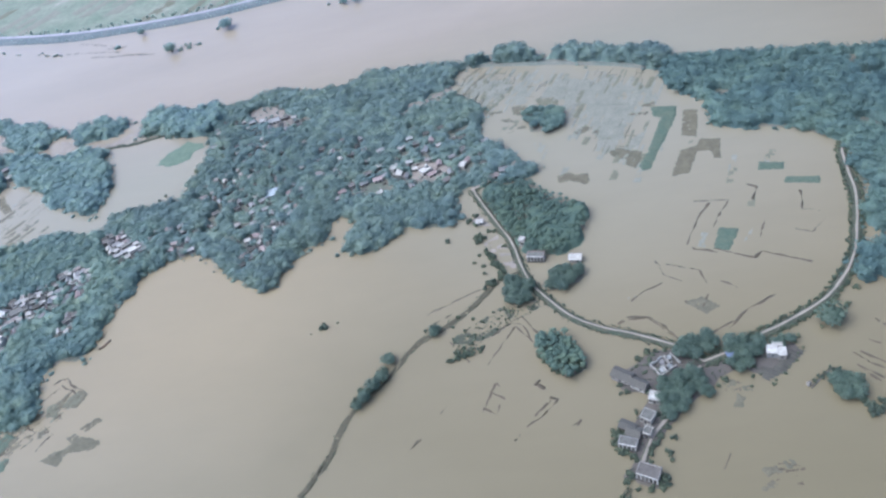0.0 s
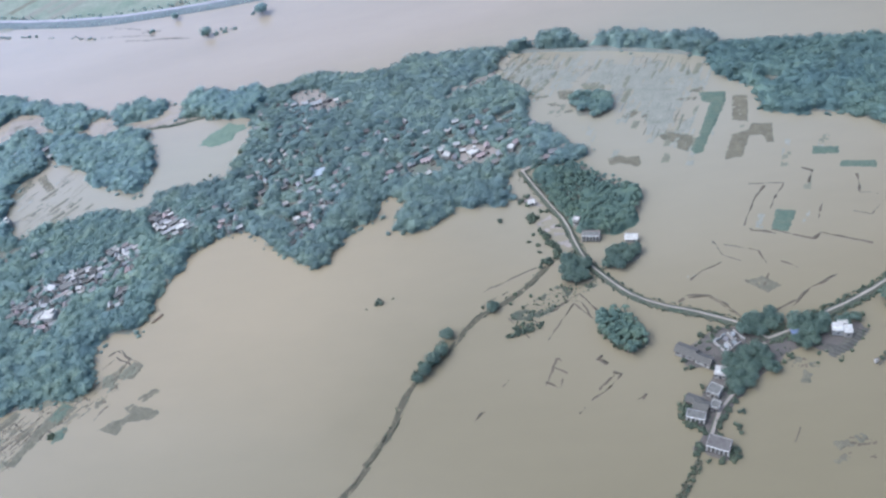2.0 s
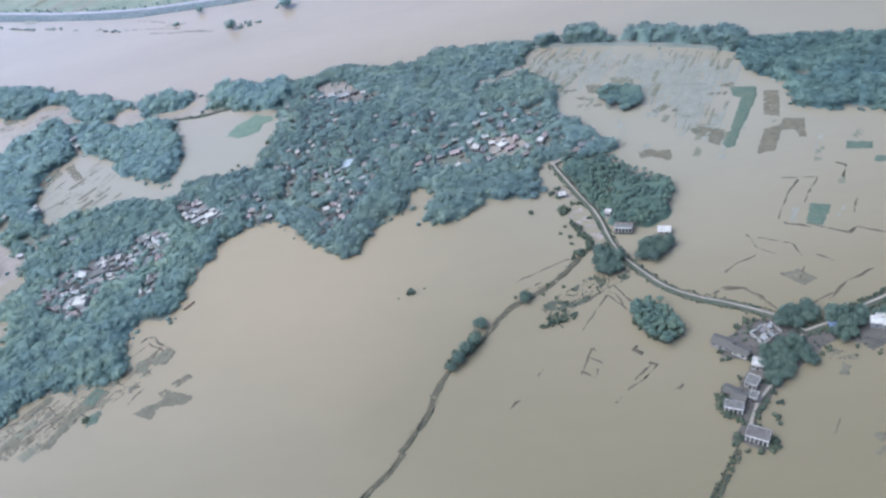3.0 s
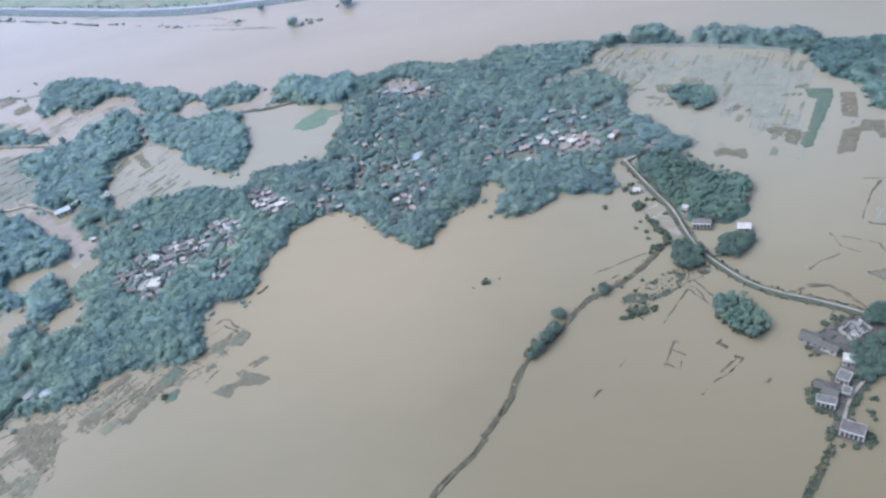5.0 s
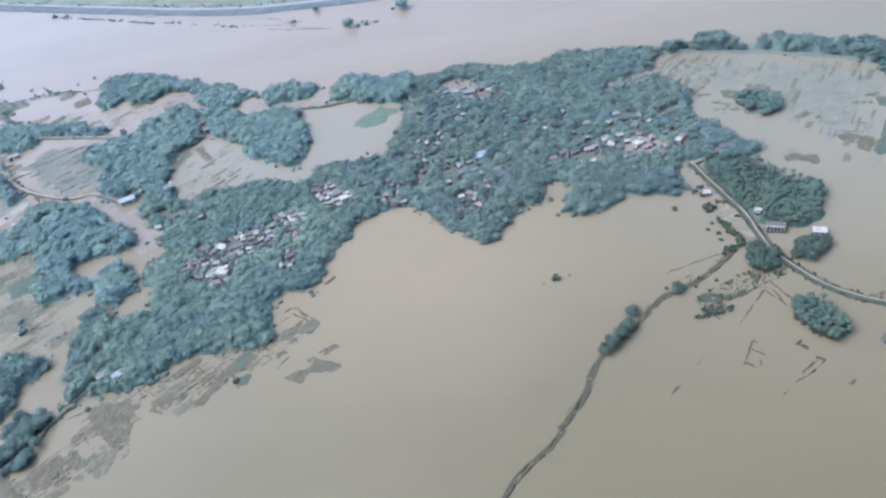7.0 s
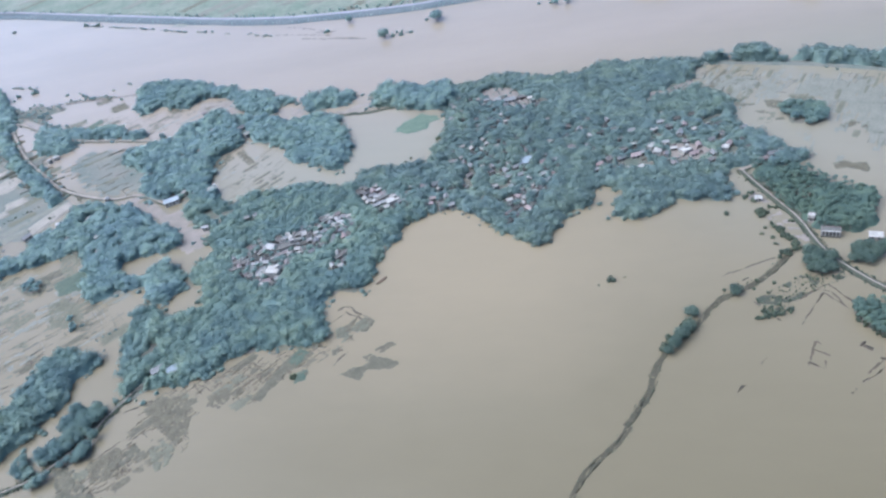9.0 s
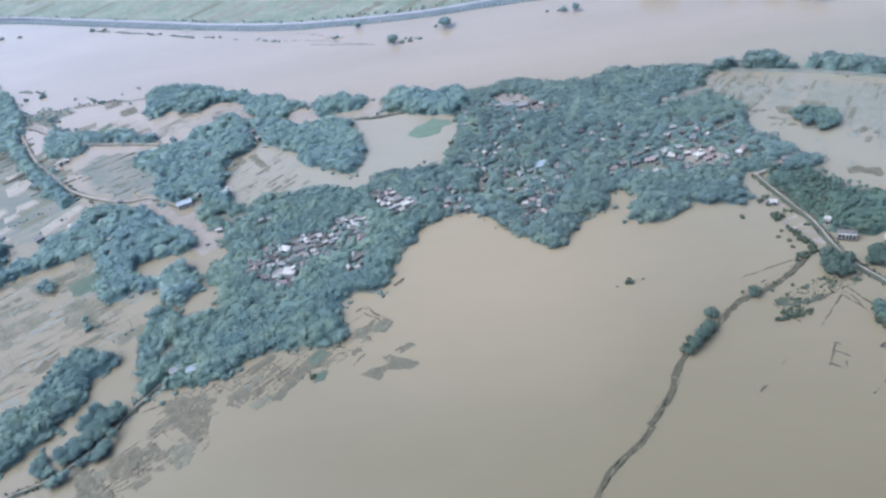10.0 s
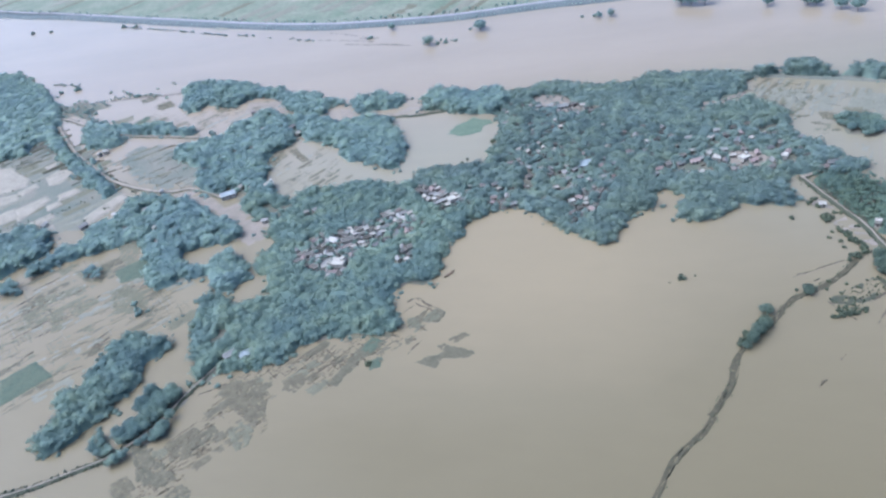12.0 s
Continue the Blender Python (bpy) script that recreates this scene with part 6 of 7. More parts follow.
# village lanes full of small houses: a few built, the rest copied
def village_kinds():
    kinds = []
    for k in range(3):
        kinds.append(flat_house(3.7 + 0.8 * k, 3.1 + 0.4 * k, 3.0, M_WALL, M_SLAB if k else M_LIME))
    for k in range(3):
        kinds.append(ridged_house(3.4 + 0.8 * k, 2.8, 2.3, M_TIN if k else M_LIME, M_WALL, "small village house under pale sheet roof"))
    for k in range(3):
        kinds.append(ridged_house(3.8 + 0.8 * k, 3.0, 2.2, M_TILE if k == 1 else M_THATCH, M_WALL, "small village house under reddish clay tiles" if k == 1 else "small village house under grey thatch"))
    return kinds


KINDS = village_kinds()
FRESH = list(KINDS)


def cluster(poly, turn, count, gap, seed, weights=(3, 4, 2), room=2.9):
    r = np.random.default_rng(seed)
    p = np.array(poly, float)
    w = np.repeat(np.array(weights, float), 3)
    made = 0
    for _ in range(count * 25):
        x, y = r.uniform(p.min(0), p.max(0))
        if made >= count or not inside(poly, np.array([x]), np.array([y]))[0]:
            continue
        if any(inside(g, np.array([x]), np.array([y]))[0] for g in (CLEARING_D, CLEARING_E)) or any(math.hypot(x - a, y - b) < gap + 0.4 * c for a, b, c in HOUSE_SPOTS):
            continue
        k = KINDS[r.choice(9, p=w / w.sum())]
        a = turn + (90 if r.random() < 0.35 else 0) + r.uniform(-22, 22)
        if k in FRESH:
            FRESH.remove(k)
            ob = k
            ob.matrix_basis = pose(x, y, 0.85, 0, 0, a)
        else:
            ob = copy_thing(k, pose(x, y, 0.85, 0, 0, a))
        tagged(ob, group="village houses")
        HOUSE_SPOTS.append((x, y, room))
        made += 1


cluster(CLUSTER_CORE, 24, 84, 3.4, 1, (4, 5, 2), 2.0)
cluster(CLUSTER_BLUE, 24, 9, 4.0, 2, (5, 5, 1), 3.4)
cluster(CLUSTER_GATE, 30, 28, 3.6, 3)
cluster(CLUSTER_BAY, 10, 6, 4.6, 4)
cluster(CLUSTER_POINT, 40, 20, 4.2, 5)
cluster(CLUSTER_MID, 20, 42, 6.5, 6)
cluster(CLUSTER_NORTH, 15, 34, 6.5, 7)
cluster(CLUSTER_EAST, 10, 16, 8.0, 8)
cluster(CLUSTER_NORTH_EAST, 5, 10, 9.0, 9)
cluster(CLUSTER_WEST, 30, 10, 10.0, 10)
cluster(CLUSTER_CORE_B, 24, 48, 3.6, 12, (4, 5, 2), 2.0)
cluster(CLUSTER_CORE_W, 24, 12, 4.0, 13, (4, 5, 2), 2.0)
cluster(CLUSTER_VILLAGE, 15, 38, 7.0, 14, (4, 5, 2), 3.2)
cluster(CLUSTER_LANE, 25, 8, 10.0, 11)
for k in FRESH:
    bpy.data.batch_remove([k, *k.children_recursive])


def clutter(poly, count, seed):
    """Low walls, lean-tos, stacks and sheets crowded between the houses, far too small to tell apart."""
    r = np.random.default_rng(seed)
    p = np.array(poly, float)
    v, f, slots = [], [], []
    cube = np.array([(x, y, z) for z in (0, 1) for x, y in ((-1, -1), (1, -1), (1, 1), (-1, 1))], float)
    quads = np.array(((4, 5, 6, 7), (0, 1, 5, 4), (1, 2, 6, 5), (2, 3, 7, 6), (3, 0, 4, 7)))
    while len(slots) < count * 5:
        x, y = r.uniform(p.min(0), p.max(0))
        if not inside(poly, np.array([x]), np.array([y]))[0]:
            continue
        long = r.random() < 0.35
        half = np.array((r.uniform(1.2, 3.0) if long else r.uniform(0.4, 1.1), 0.12 if long else r.uniform(0.4, 1.0), r.uniform(0.7, 1.4) if long else r.uniform(0.5, 2.2)))
        a = radians(24 + r.choice((0, 90)) + r.normal(0, 10))
        c, q = math.cos(a), math.sin(a)
        w = cube * half
        w[4:, 2] += w[4:, 1] * r.uniform(-0.25, 0.25)
        f.append(quads + len(v) * 8)
        v.append(np.stack([w[:, 0] * c - w[:, 1] * q + x, w[:, 0] * q + w[:, 1] * c + y, w[:, 2] + 0.95], 1))
        slots += [int(r.choice(5, p=(0.3, 0.25, 0.2, 0.15, 0.1)))] * 5
    me = mesh_from("village_clutter", np.concatenate(v), np.concatenate(f), [M_LIME, M_TIN, M_WALL, M_SLAB, M_TILE], slots)
    tagged(new("village_clutter", me), "crowded walls, lean-tos and stacks between houses", "clutter", kind="stuff")


clutter(CLUSTER_CORE, 190, 41)
clutter(CLUSTER_CORE_B, 90, 42)
clutter(CLUSTER_GATE, 60, 43)
clutter(CLUSTER_POINT, 50, 44)
clutter(CLUSTER_MID, 110, 45)
clutter(CLUSTER_VILLAGE, 420, 46)
clutter(CLUSTER_NORTH, 130, 47)

# ---- woods ----
GAPS = (CLEARING, CLEARING_B, CLEARING_C, CLEARING_D, CLEARING_E, CLEARING_F)
WOODS = (
    (WOOD_VILLAGE_EAST, 4.2, (1.8, 6.0), "dense dark green village trees"), (WOOD_VILLAGE_MID, 4.2, (1.8, 6.0), "dense dark green village trees"),
    (BANK_STRIP, 4.6, (2.1, 6.6), "tall dark trees along the river bank"), (WOOD_VILLAGE_WEST, 4.2, (1.8, 6.0), "dense dark green village trees"),
    (WOOD_WEST, 4.2, (1.8, 6.0), "dense dark green trees"), (WOOD_EDGE_WEST, 4.2, (1.8, 6.0), "dense dark green trees"),
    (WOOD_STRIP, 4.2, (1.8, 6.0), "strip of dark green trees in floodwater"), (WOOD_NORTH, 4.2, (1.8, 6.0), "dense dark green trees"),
    (WOOD_POINT, 4.6, (2.1, 6.6), "tall dark trees on the river point"), (WOOD_POINT_B, 4.6, (2.1, 6.6), "tall dark trees on the river point"),
    (WOOD_INLET, 4.2, (1.8, 6.0), "dense dark trees beside the inlet"), (WOOD_FAR_WEST, 6.0, (2.2, 6.0), "distant dark wood by the river"),
    (WOOD_FAR_WEST_B, 6.0, (2.2, 6.0), "distant dark wood by the fields"), (WOOD_EAST, 4.2, (1.8, 6.0), "dense dark green trees"),
    (CLUMP_DYKE, 4.2, (1.6, 5.2), "dark trees beside the dyke road"), (CLUMP_LANE, 4.2, (1.6, 5.2), "dark trees beside the field road"),
    ([(x - 5, y - 7) for x, y in WOOD_ROAD], 4.2, (1.5, 4.6), "dark trees along the field road"), (BELT_POINT, 4.2, (1.4, 4.4), "belt of dark trees along the river road"), (WOOD_WEST_EDGE, 6.0, (2.2, 6.0), "distant dark wood by the river"),
    (WOOD_EAST_B, 4.2, (1.8, 6.0), "dense dark green trees beyond the road"), (WOOD_EAST_C, 4.2, (1.8, 6.0), "dense dark green trees beyond the road"),
    (WOOD_EAST_D, 4.2, (1.8, 6.0), "dense dark green trees beyond the road"), (BANK_EAST, 4.6, (2.1, 6.6), "row of dark trees on the river bank"),
)


def canopy_height(x, y, seed, tall=1.0):
    """The height of the unbroken leaf layer: broad swells and small lumps."""
    return tall * (4.0 + 4.6 * value_noise(x, y, 14.0, seed) * value_noise(x, y, 9.0, seed + 4) + 1.6 * rough_noise(x, y, 7.0, seed + 6)) + 0.4 * (value_noise(x, y, 1.9, seed + 2) - 0.5)


def understorey(poly, seed, label, leaf=None, tall=1.0):
    """The unbroken lower leaf layer between the crowns, open round the houses."""
    def height(x, y, d):
        z = canopy_height(x, y, seed, tall)
        d = d + fray(x, y, seed - 300)
        z = z * np.clip((d - 0.4) / 3.6, 0, 1) - np.where(d < 3, 0.4, 0.0)
        for hx, hy, hr in HOUSE_SPOTS:
            z = np.where(np.hypot(x - hx, (y - hy + 2.0) * 0.85) < hr + 0.6, -1.0, z)
        z = np.where(glades(x, y, seed - 300) & (d > 8), -1.0, z)
        for g in GAPS:
            z = np.where(in_gap(g, x, y), -1.0, z)
        for line in OPEN_LANES:
            z = np.where(line_distance(line, x, y + 1.5) < 2.8, -1.0, z)
        return z
    me = sheet("undergrowth", poly, 1.4 if len(poly) < 30 else 1.5, height, leaf or M_LEAF_HAZED, 6.0)
    return tagged(me, label, "undergrowth", kind="stuff")


for k, (poly, gap, sizes, label) in enumerate(WOODS):
    # Farther woods take the leaf tones with more painted haze.
    leaf = M_LEAF_GREEN if poly in (WOOD_EAST, WOOD_EAST_B, WOOD_EAST_C, WOOD_EAST_D) else M_LEAF_HALF_HAZED if poly in (WOOD_VILLAGE_WEST, WOOD_STRIP) else M_LEAF_VILLAGE if poly in (WOOD_VILLAGE_EAST, WOOD_VILLAGE_MID, BANK_EAST) else M_LEAF_HAZED
    tall = 0.72 if "village" in label else 1.5 if "river bank" in label else 1.0

    def leaf_top(x, y, poly=poly, k=k, tall=tall):
        x, y = np.array([x]), np.array([y])
        d = float((depth_in(poly, x, y) + fray(x, y, 500 + k))[0])
        return float(canopy_height(x, y, 800 + k, tall)[0]) * min(1.0, max(0.0, (d + 0.8) / 4.5))
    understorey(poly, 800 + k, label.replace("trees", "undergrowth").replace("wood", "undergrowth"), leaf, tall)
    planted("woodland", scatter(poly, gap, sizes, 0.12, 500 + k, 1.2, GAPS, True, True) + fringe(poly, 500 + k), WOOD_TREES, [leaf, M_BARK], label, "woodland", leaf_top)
for k, gap in enumerate(GAPS):
    planted("waste_scrub", scatter(gap, 5.5, (0.7, 2.0), 0.2, 640 + k, 0.6), WOOD_TREES, [M_LEAF_VILLAGE, M_BARK], "scattered bushes in a village clearing", "scrub")
understorey(PALM_GROVE, 850, "green undergrowth between palms", M_PALM, 0.72)
planted("woodland", scatter(BELT_SPIT, 7.0, (1.2, 2.8), 0.1, 630, 0.3), WOOD_TREES, [M_LEAF_HAZED, M_BARK], "low dark trees at the river fields", "woodland")
planted("palm_plantation", scatter(PALM_GROVE, 2.5, (1.4, 2.4), 0.0, 601), PALMS, [M_PALM, M_BARK], "close-set green palm plantation beside the road", "palm grove")


# ---- single trees ----
def tree_thing(name, kind, leaf, label, category):
    root = new(name)
    for pname, (v, f, s), m in (("trunk", kind[0], M_BARK), ("crown", kind[1], leaf)):
        ob = new(pname, mesh_from(pname, v, f, [m]))
        ob.parent = root
    return tagged(root, label, category)


TREE_MODELS = {}


def stand(kind, k, x, y, size, z, turn, label, category, group=""):
    # The far and mid kinds wear the haze-tinted leaf colours.
    name, shapes, leaf = {"broad": ("tree", BROAD, M_LEAF_OWN), "palm": ("palm_tree", PALMS, M_PALM), "bush": ("bush", SHRUBS, M_SCRUB), "far": ("tree", BROAD, M_LEAF_HAZED), "far_bush": ("bush", SHRUBS, M_LEAF_HAZED), "mid": ("tree", BROAD, M_LEAF_HALF_HAZED)}[kind]
    k %= len(shapes)
    m = pose(x, y, z, 0, 0, turn)
    if (kind, k) in TREE_MODELS:
        ob = copy_thing(TREE_MODELS[kind, k], m)
    else:
        ob = TREE_MODELS[kind, k] = tree_thing(name, shapes[k], leaf, label, category)
        ob.matrix_basis = m
    ob.scale = (size, size, size * (0.92 + 0.16 * ((k * 7) % 5) / 4))
    if not group and "group" in ob:
        del ob["group"]
    return tagged(ob, label, category, group)


def grove(poly, kind, gap, sizes, seed, label, edge=0.0, z=0.4, group=""):
    r = np.random.default_rng(seed)
    for x, y, _, size in scatter(poly, gap, sizes, edge, seed):
        stand(kind, int(r.integers(12)), x, y, size, z, float(r.uniform(0, 360)), label, "bush" if kind == "bush" else "tree", group)


T_ROUND = "round-crowned dark green broadleaf tree"
grove(GROVE_FIELD, "mid", 4.6, (2.4, 4.2), 701, T_ROUND + " in flooded fields", group="field grove")
grove(GROVE_SHED, "broad", 3.0, (2.2, 3.6), 702, T_ROUND + " beside the road", group="road grove")
grove(GROVE_BEND, "broad", 3.0, (2.2, 3.8), 703, T_ROUND + " at the road bend", group="road grove")
grove(GROVE_POND, "palm", 2.3, (1.7, 2.6), 704, "slim palm tree standing in floodwater", 0.0, group="palm clump")
grove(GROVE_POND, "bush", 2.6, (1.7, 2.6), 714, "dense green bush beneath palms", 0.0, group="palm clump")
grove(GROVE_RIGHT, "broad", 3.4, (2.2, 3.8), 705, T_ROUND + " standing in floodwater", 0.0, group="flood clump")
grove(HAMLET_TREES_A, "broad", 3.0, (2.2, 4.2), 706, T_ROUND + " at the hamlet fork", 0.0, 0.7, "hamlet trees")
grove(HAMLET_TREES_B, "broad", 3.2, (2.2, 4.0), 707, T_ROUND + " in the hamlet", 0.0, 0.7, "hamlet trees")
grove(HAMLET_TREES_C, "broad", 2.3, (1.3, 2.9), 708, T_ROUND + " in the hamlet", 0.0, 0.7, "hamlet trees")
grove(HAMLET_TREES_D, "broad", 3.2, (1.8, 2.8), 709, T_ROUND + " behind the white house", 0.0, 0.6, "hamlet trees")
grove(CLUMP_ROAD_A, "mid", 3.0, (2.2, 4.2), 710, T_ROUND + " beside the village road", 0.0, group="roadside trees")
planted("woodland", scatter(CLUMP_ROAD_B, 2.6, (1.7, 3.2), 0.0, 711), WOOD_TREES, [M_LEAF_HALF_HAZED, M_BARK], "clump of dark green trees beside the village road", "woodland")
grove(CLUMP_ROAD_C, "mid", 2.6, (1.7, 3.2), 712, T_ROUND + " beside the village road", 0.0, group="roadside trees")
planted("woodland", scatter(CLUMP_SHEDS, 5.0, (3.0, 4.8), 0.0, 715), WOOD_TREES, [M_LEAF_HAZED, M_BARK], "clump of dark green trees beside the sheds", "woodland")

planted("woodland", scatter(CLUMP_WEST_A, 4.2, (2.2, 3.8), 0.0, 721), WOOD_TREES, [M_LEAF_HAZED, M_BARK], "clump of dark green trees in flooded fields", "woodland")
planted("woodland", scatter(CLUMP_WEST_B, 4.2, (2.0, 3.4), 0.0, 722), WOOD_TREES, [M_LEAF_HAZED, M_BARK], "clump of dark green trees in flooded fields", "woodland")
planted("woodland", scatter(CLUMP_WEST_C, 4.2, (2.4, 4.0), 0.0, 723), WOOD_TREES, [M_LEAF_HAZED, M_BARK], "clump of dark green trees in flooded fields", "woodland")

SINGLES = (
    ("broad", -101, 253, 3.0), ("broad", -104, 242, 3.2), ("broad", -108, 235, 3.4), ("broad", -112, 229, 3.0), ("broad", -116, 225, 2.3), ("broad", -76, 267, 2.4),
    ("bush", -66, 247, 2.4), ("bush", -63, 248, 2.8), ("bush", -60, 250, 2.8), ("bush", -56, 250, 2.8), ("bush", -52, 252, 2.4), ("bush", -50, 254, 1.8), ("bush", -66, 271, 1.6), ("bush", -59, 267, 1.4), ("bush", -54, 263, 1.2), ("bush", -50, 272, 1.4),
    ("bush", -56, 358, 3.1), ("bush", -52, 363, 2.8), ("bush", -52, 354, 3.4), ("bush", -51, 342, 3.9), ("bush", -47, 339, 3.9), ("bush", -50, 337, 3.1), ("bush", -43, 346, 2.2), ("bush", -40, 345, 2.0), ("bush", -45, 325, 3.1), ("bush", -43, 321, 3.4), ("bush", -41, 317, 3.4), ("bush", -39, 314, 3.9), ("bush", -37, 309, 3.9), ("bush", -37, 304, 3.4), ("bush", -45, 301, 3.1), ("bush", -42, 299, 3.4), ("bush", -48, 297, 2.1), ("bush", -46, 329, 2.1), ("bush", -35, 330, 2.2),
    ("bush", -143, 286, 3.6), ("broad", -101, 253, 3.2), ("bush", -106, 243, 2.6), ("bush", -110, 236, 2.8), ("bush", -113, 230, 2.6),
    ("bush", -108, 240, 2.4), ("bush", -103, 247, 2.0), ("broad", -76, 269, 2.6), ("bush", -82, 271, 1.4), ("bush", -69, 343, 2.4),
    ("bush", -49, 340, 3.2), ("bush", -49, 356, 2.4), ("bush", 137, 258, 2.4), ("broad", 118, 239, 5.6), ("bush", 120, 188, 2.6),
    ("bush", 117, 192, 2.0), ("bush", -46, 375, 1.6), ("bush", -42, 322, 2.4), ("bush", -39, 313, 2.2), ("bush", 10, 190, 2.6),
    ("bush", 12, 182, 2.4), ("bush", 30, 179, 2.4), ("bush", 27, 168, 2.2), ("bush", 12, 169, 2.0), ("bush", 24, 163, 2.0), ("bush", 12, 197, 2.4),
    ("bush", -109, 237, 4.4), ("bush", -117, 228, 3.6), ("bush", -106, 243, 3.8), ("bush", -113, 233, 4.4), ("bush", -103, 248, 1.8), ("bush", -50, 325, 2.0), ("bush", -48, 315, 1.8), ("bush", -53, 320, 1.6), ("bush", -47, 309, 1.8), ("bush", -64, 249, 2.2), ("bush", -59, 251, 2.4), ("bush", -55, 254, 2.0), ("bush", -68, 247, 1.8),
    ("bush", 116, 193, 1.8), ("bush", 118, 190, 2.0), ("bush", 119, 187, 1.8), ("bush", 122, 193, 1.6), ("bush", -55, 275, 1.8), ("bush", -63, 278, 1.6), ("bush", 34, 186, 2.2), ("bush", -64, 252, 2.4), ("bush", -60, 254, 2.2), ("bush", -56, 257, 1.8),
)
for k, (kind, x, y, size) in enumerate(SINGLES):
    stand(kind, k, x, y, size, 0.0, k * 77.0, "dark green bush standing in floodwater" if kind == "bush" else "round-crowned dark green tree standing in floodwater", "bush" if kind == "bush" else "tree")
RIVER = (
    ("far", -321, 760, 7.0), ("far_bush", -334, 765, 3.0), ("far", -377, 728, 5.0), ("far_bush", -367, 728, 3.4), ("far_bush", -357, 730, 4.0), ("far_bush", -347, 733, 3.4),
    ("far_bush", -204, 762, 3.4), ("far_bush", -191, 761, 3.0), ("far", -185, 755, 3.6), ("far", -172, 754, 4.0), ("far", -436, 797, 4.0), ("far_bush", -460, 774, 5.0),
    ("far", -96, 764, 8.0), ("far", -86, 760, 7.0), ("far", -72, 756, 7.0), ("far", -13, 730, 5.0), ("far", 23, 720, 6.5), ("far", 30, 716, 6.0),
    ("far", 49, 699, 6.0), ("far", 61, 688, 6.0), ("far_bush", -1097, 990, 5.0), ("far_bush", -1059, 983, 4.0), ("far_bush", -909, 960, 5.0), ("far_bush", -885, 952, 5.0),
)
for k, (kind, x, y, size) in enumerate(RIVER):
    stand(kind, k, x, y, size, -0.3, k * 61.0, "half-drowned bush standing in the river" if kind == "far_bush" else "half-drowned tree standing in the river", "bush" if kind == "far_bush" else "tree")
DROWNED_HEDGES = ([(-914, 959), (-901, 953)], [(-894, 951), (-865, 938)], [(-855, 934), (-798, 908)], [(-789, 904), (-754, 888)], [(-739, 879), (-686, 855)], [(-668, 850), (-651, 842)], [(-647, 842), (-639, 838)], [(-616, 824), (-609, 822)], [(-578, 810), (-568, 806)], [(-563, 801), (-558, 798)], [(-553, 796), (-538, 789)], [(-386, 733), (-372, 734)], [(-368, 736), (-358, 738)], [(-353, 736), (-348, 740)], [(-893, 742), (-844, 725)], [(-785, 657), (-760, 669)], [(-760, 669), (-691, 667)], [(-825, 651), (-811, 661)], [(-700, 702), (-689, 694)])
RIVER_LOW = ((-355, 556, 3.4), (-359, 553, 2.4), (-369, 584, 2.4), (-362, 581, 1.8), (-278, 480, 3.6), (-280, 464, 3.0), (-297, 453, 2.2), (-300, 448, 1.8), (-279, 444, 1.8), (-576, 550, 3.4), (-595, 551, 2.6), (-600, 551, 2.2), (-757, 690, 2.4), (-729, 668, 3.0), (-708, 686, 2.0), (-841, 721, 3.2), (-946, 773, 3.0), (-958, 780, 2.4), (-996, 809, 3.0), (-517, 279, 3.2), (-511, 274, 2.6), (-501, 271, 2.0), (-644, 304, 4.0), (-634, 301, 3.2), (-478, 259, 1.4), (-474, 262, 1.4), (-471, 265, 1.4), (-480, 255, 1.2), 
             (-655, 563, 4.0), (-640, 562, 4.4), (-612, 556, 4.6), (-600, 553, 4.2), (-572, 545, 3.6), (-625, 560, 3.4),
             (-775, 690, 3.0), (-740, 677, 3.4), (-700, 662, 2.6), (-680, 654, 2.4), (-815, 640, 4.4), (-800, 645, 3.6), (-770, 632, 4.0), (-760, 628, 3.6), (-720, 600, 3.6), (-705, 592, 3.2),
             
             (-834, 710, 5.5), (-950, 773, 4.0), (-989, 802, 4.0), (-726, 669, 4.5), (-748, 682, 3.5), (-857, 707, 4.0), (-628, 297, 4.5), (-507, 269, 4.0),
             (-482, 374, 2.6), (-454, 359, 2.4), (-440, 362, 2.4), (-325, 216, 2.8), (-135, 288, 1.0), (-150, 282, 0.9))
for k, (x, y, size) in enumerate(RIVER_LOW):
    stand("far_bush" if y > 480 or x < -400 else "bush", k, x, y, size, -0.2, k * 43.0, "dark low bush standing in floodwater", "bush")


# scrub along the road banks
def verge(line, offset, gap, sizes, seed, keep=0.75):
    r = np.random.default_rng(seed)
    out = []
    pts = smooth_line(line, gap)
    for (x0, y0), (x1, y1) in zip(pts, pts[1:]):
        k = 1 / max(1e-6, math.hypot(x1 - x0, y1 - y0))
        ux, uy = -(y1 - y0) * k, (x1 - x0) * k
        for side in (-1, 1):
            if r.random() < keep:
                s = side * (offset + r.uniform(-0.5, 1.3))
                out.append((x0 + ux * s, y0 + uy * s, 0.25, r.uniform(*sizes)))
    return out


scrub = verge(ROAD_WEST, 2.3, 0.9, (0.5, 1.2), 1, 0.8) + verge(ROAD_EAST, 2.6, 0.9, (0.8, 1.9), 2, 0.9) + verge(CAUSEWAY, 1.5, 1.3, (0.3, 0.8), 3, 0.6) + verge(CAUSEWAY2, 1.4, 1.3, (0.25, 0.6), 4, 0.4)
FIELD_HEDGES = ([(-735, 511), (-698, 494), (-667, 471)], [(-755, 454), (-736, 472), (-708, 490)], [(-684, 399), (-665, 415), (-643, 436)], [(-712, 388), (-693, 402), (-670, 412)], [(-623, 448), (-598, 435)], [(-630, 396), (-615, 418)], [(-809, 546), (-768, 550)], [(-804, 509), (-774, 517), (-747, 519)])
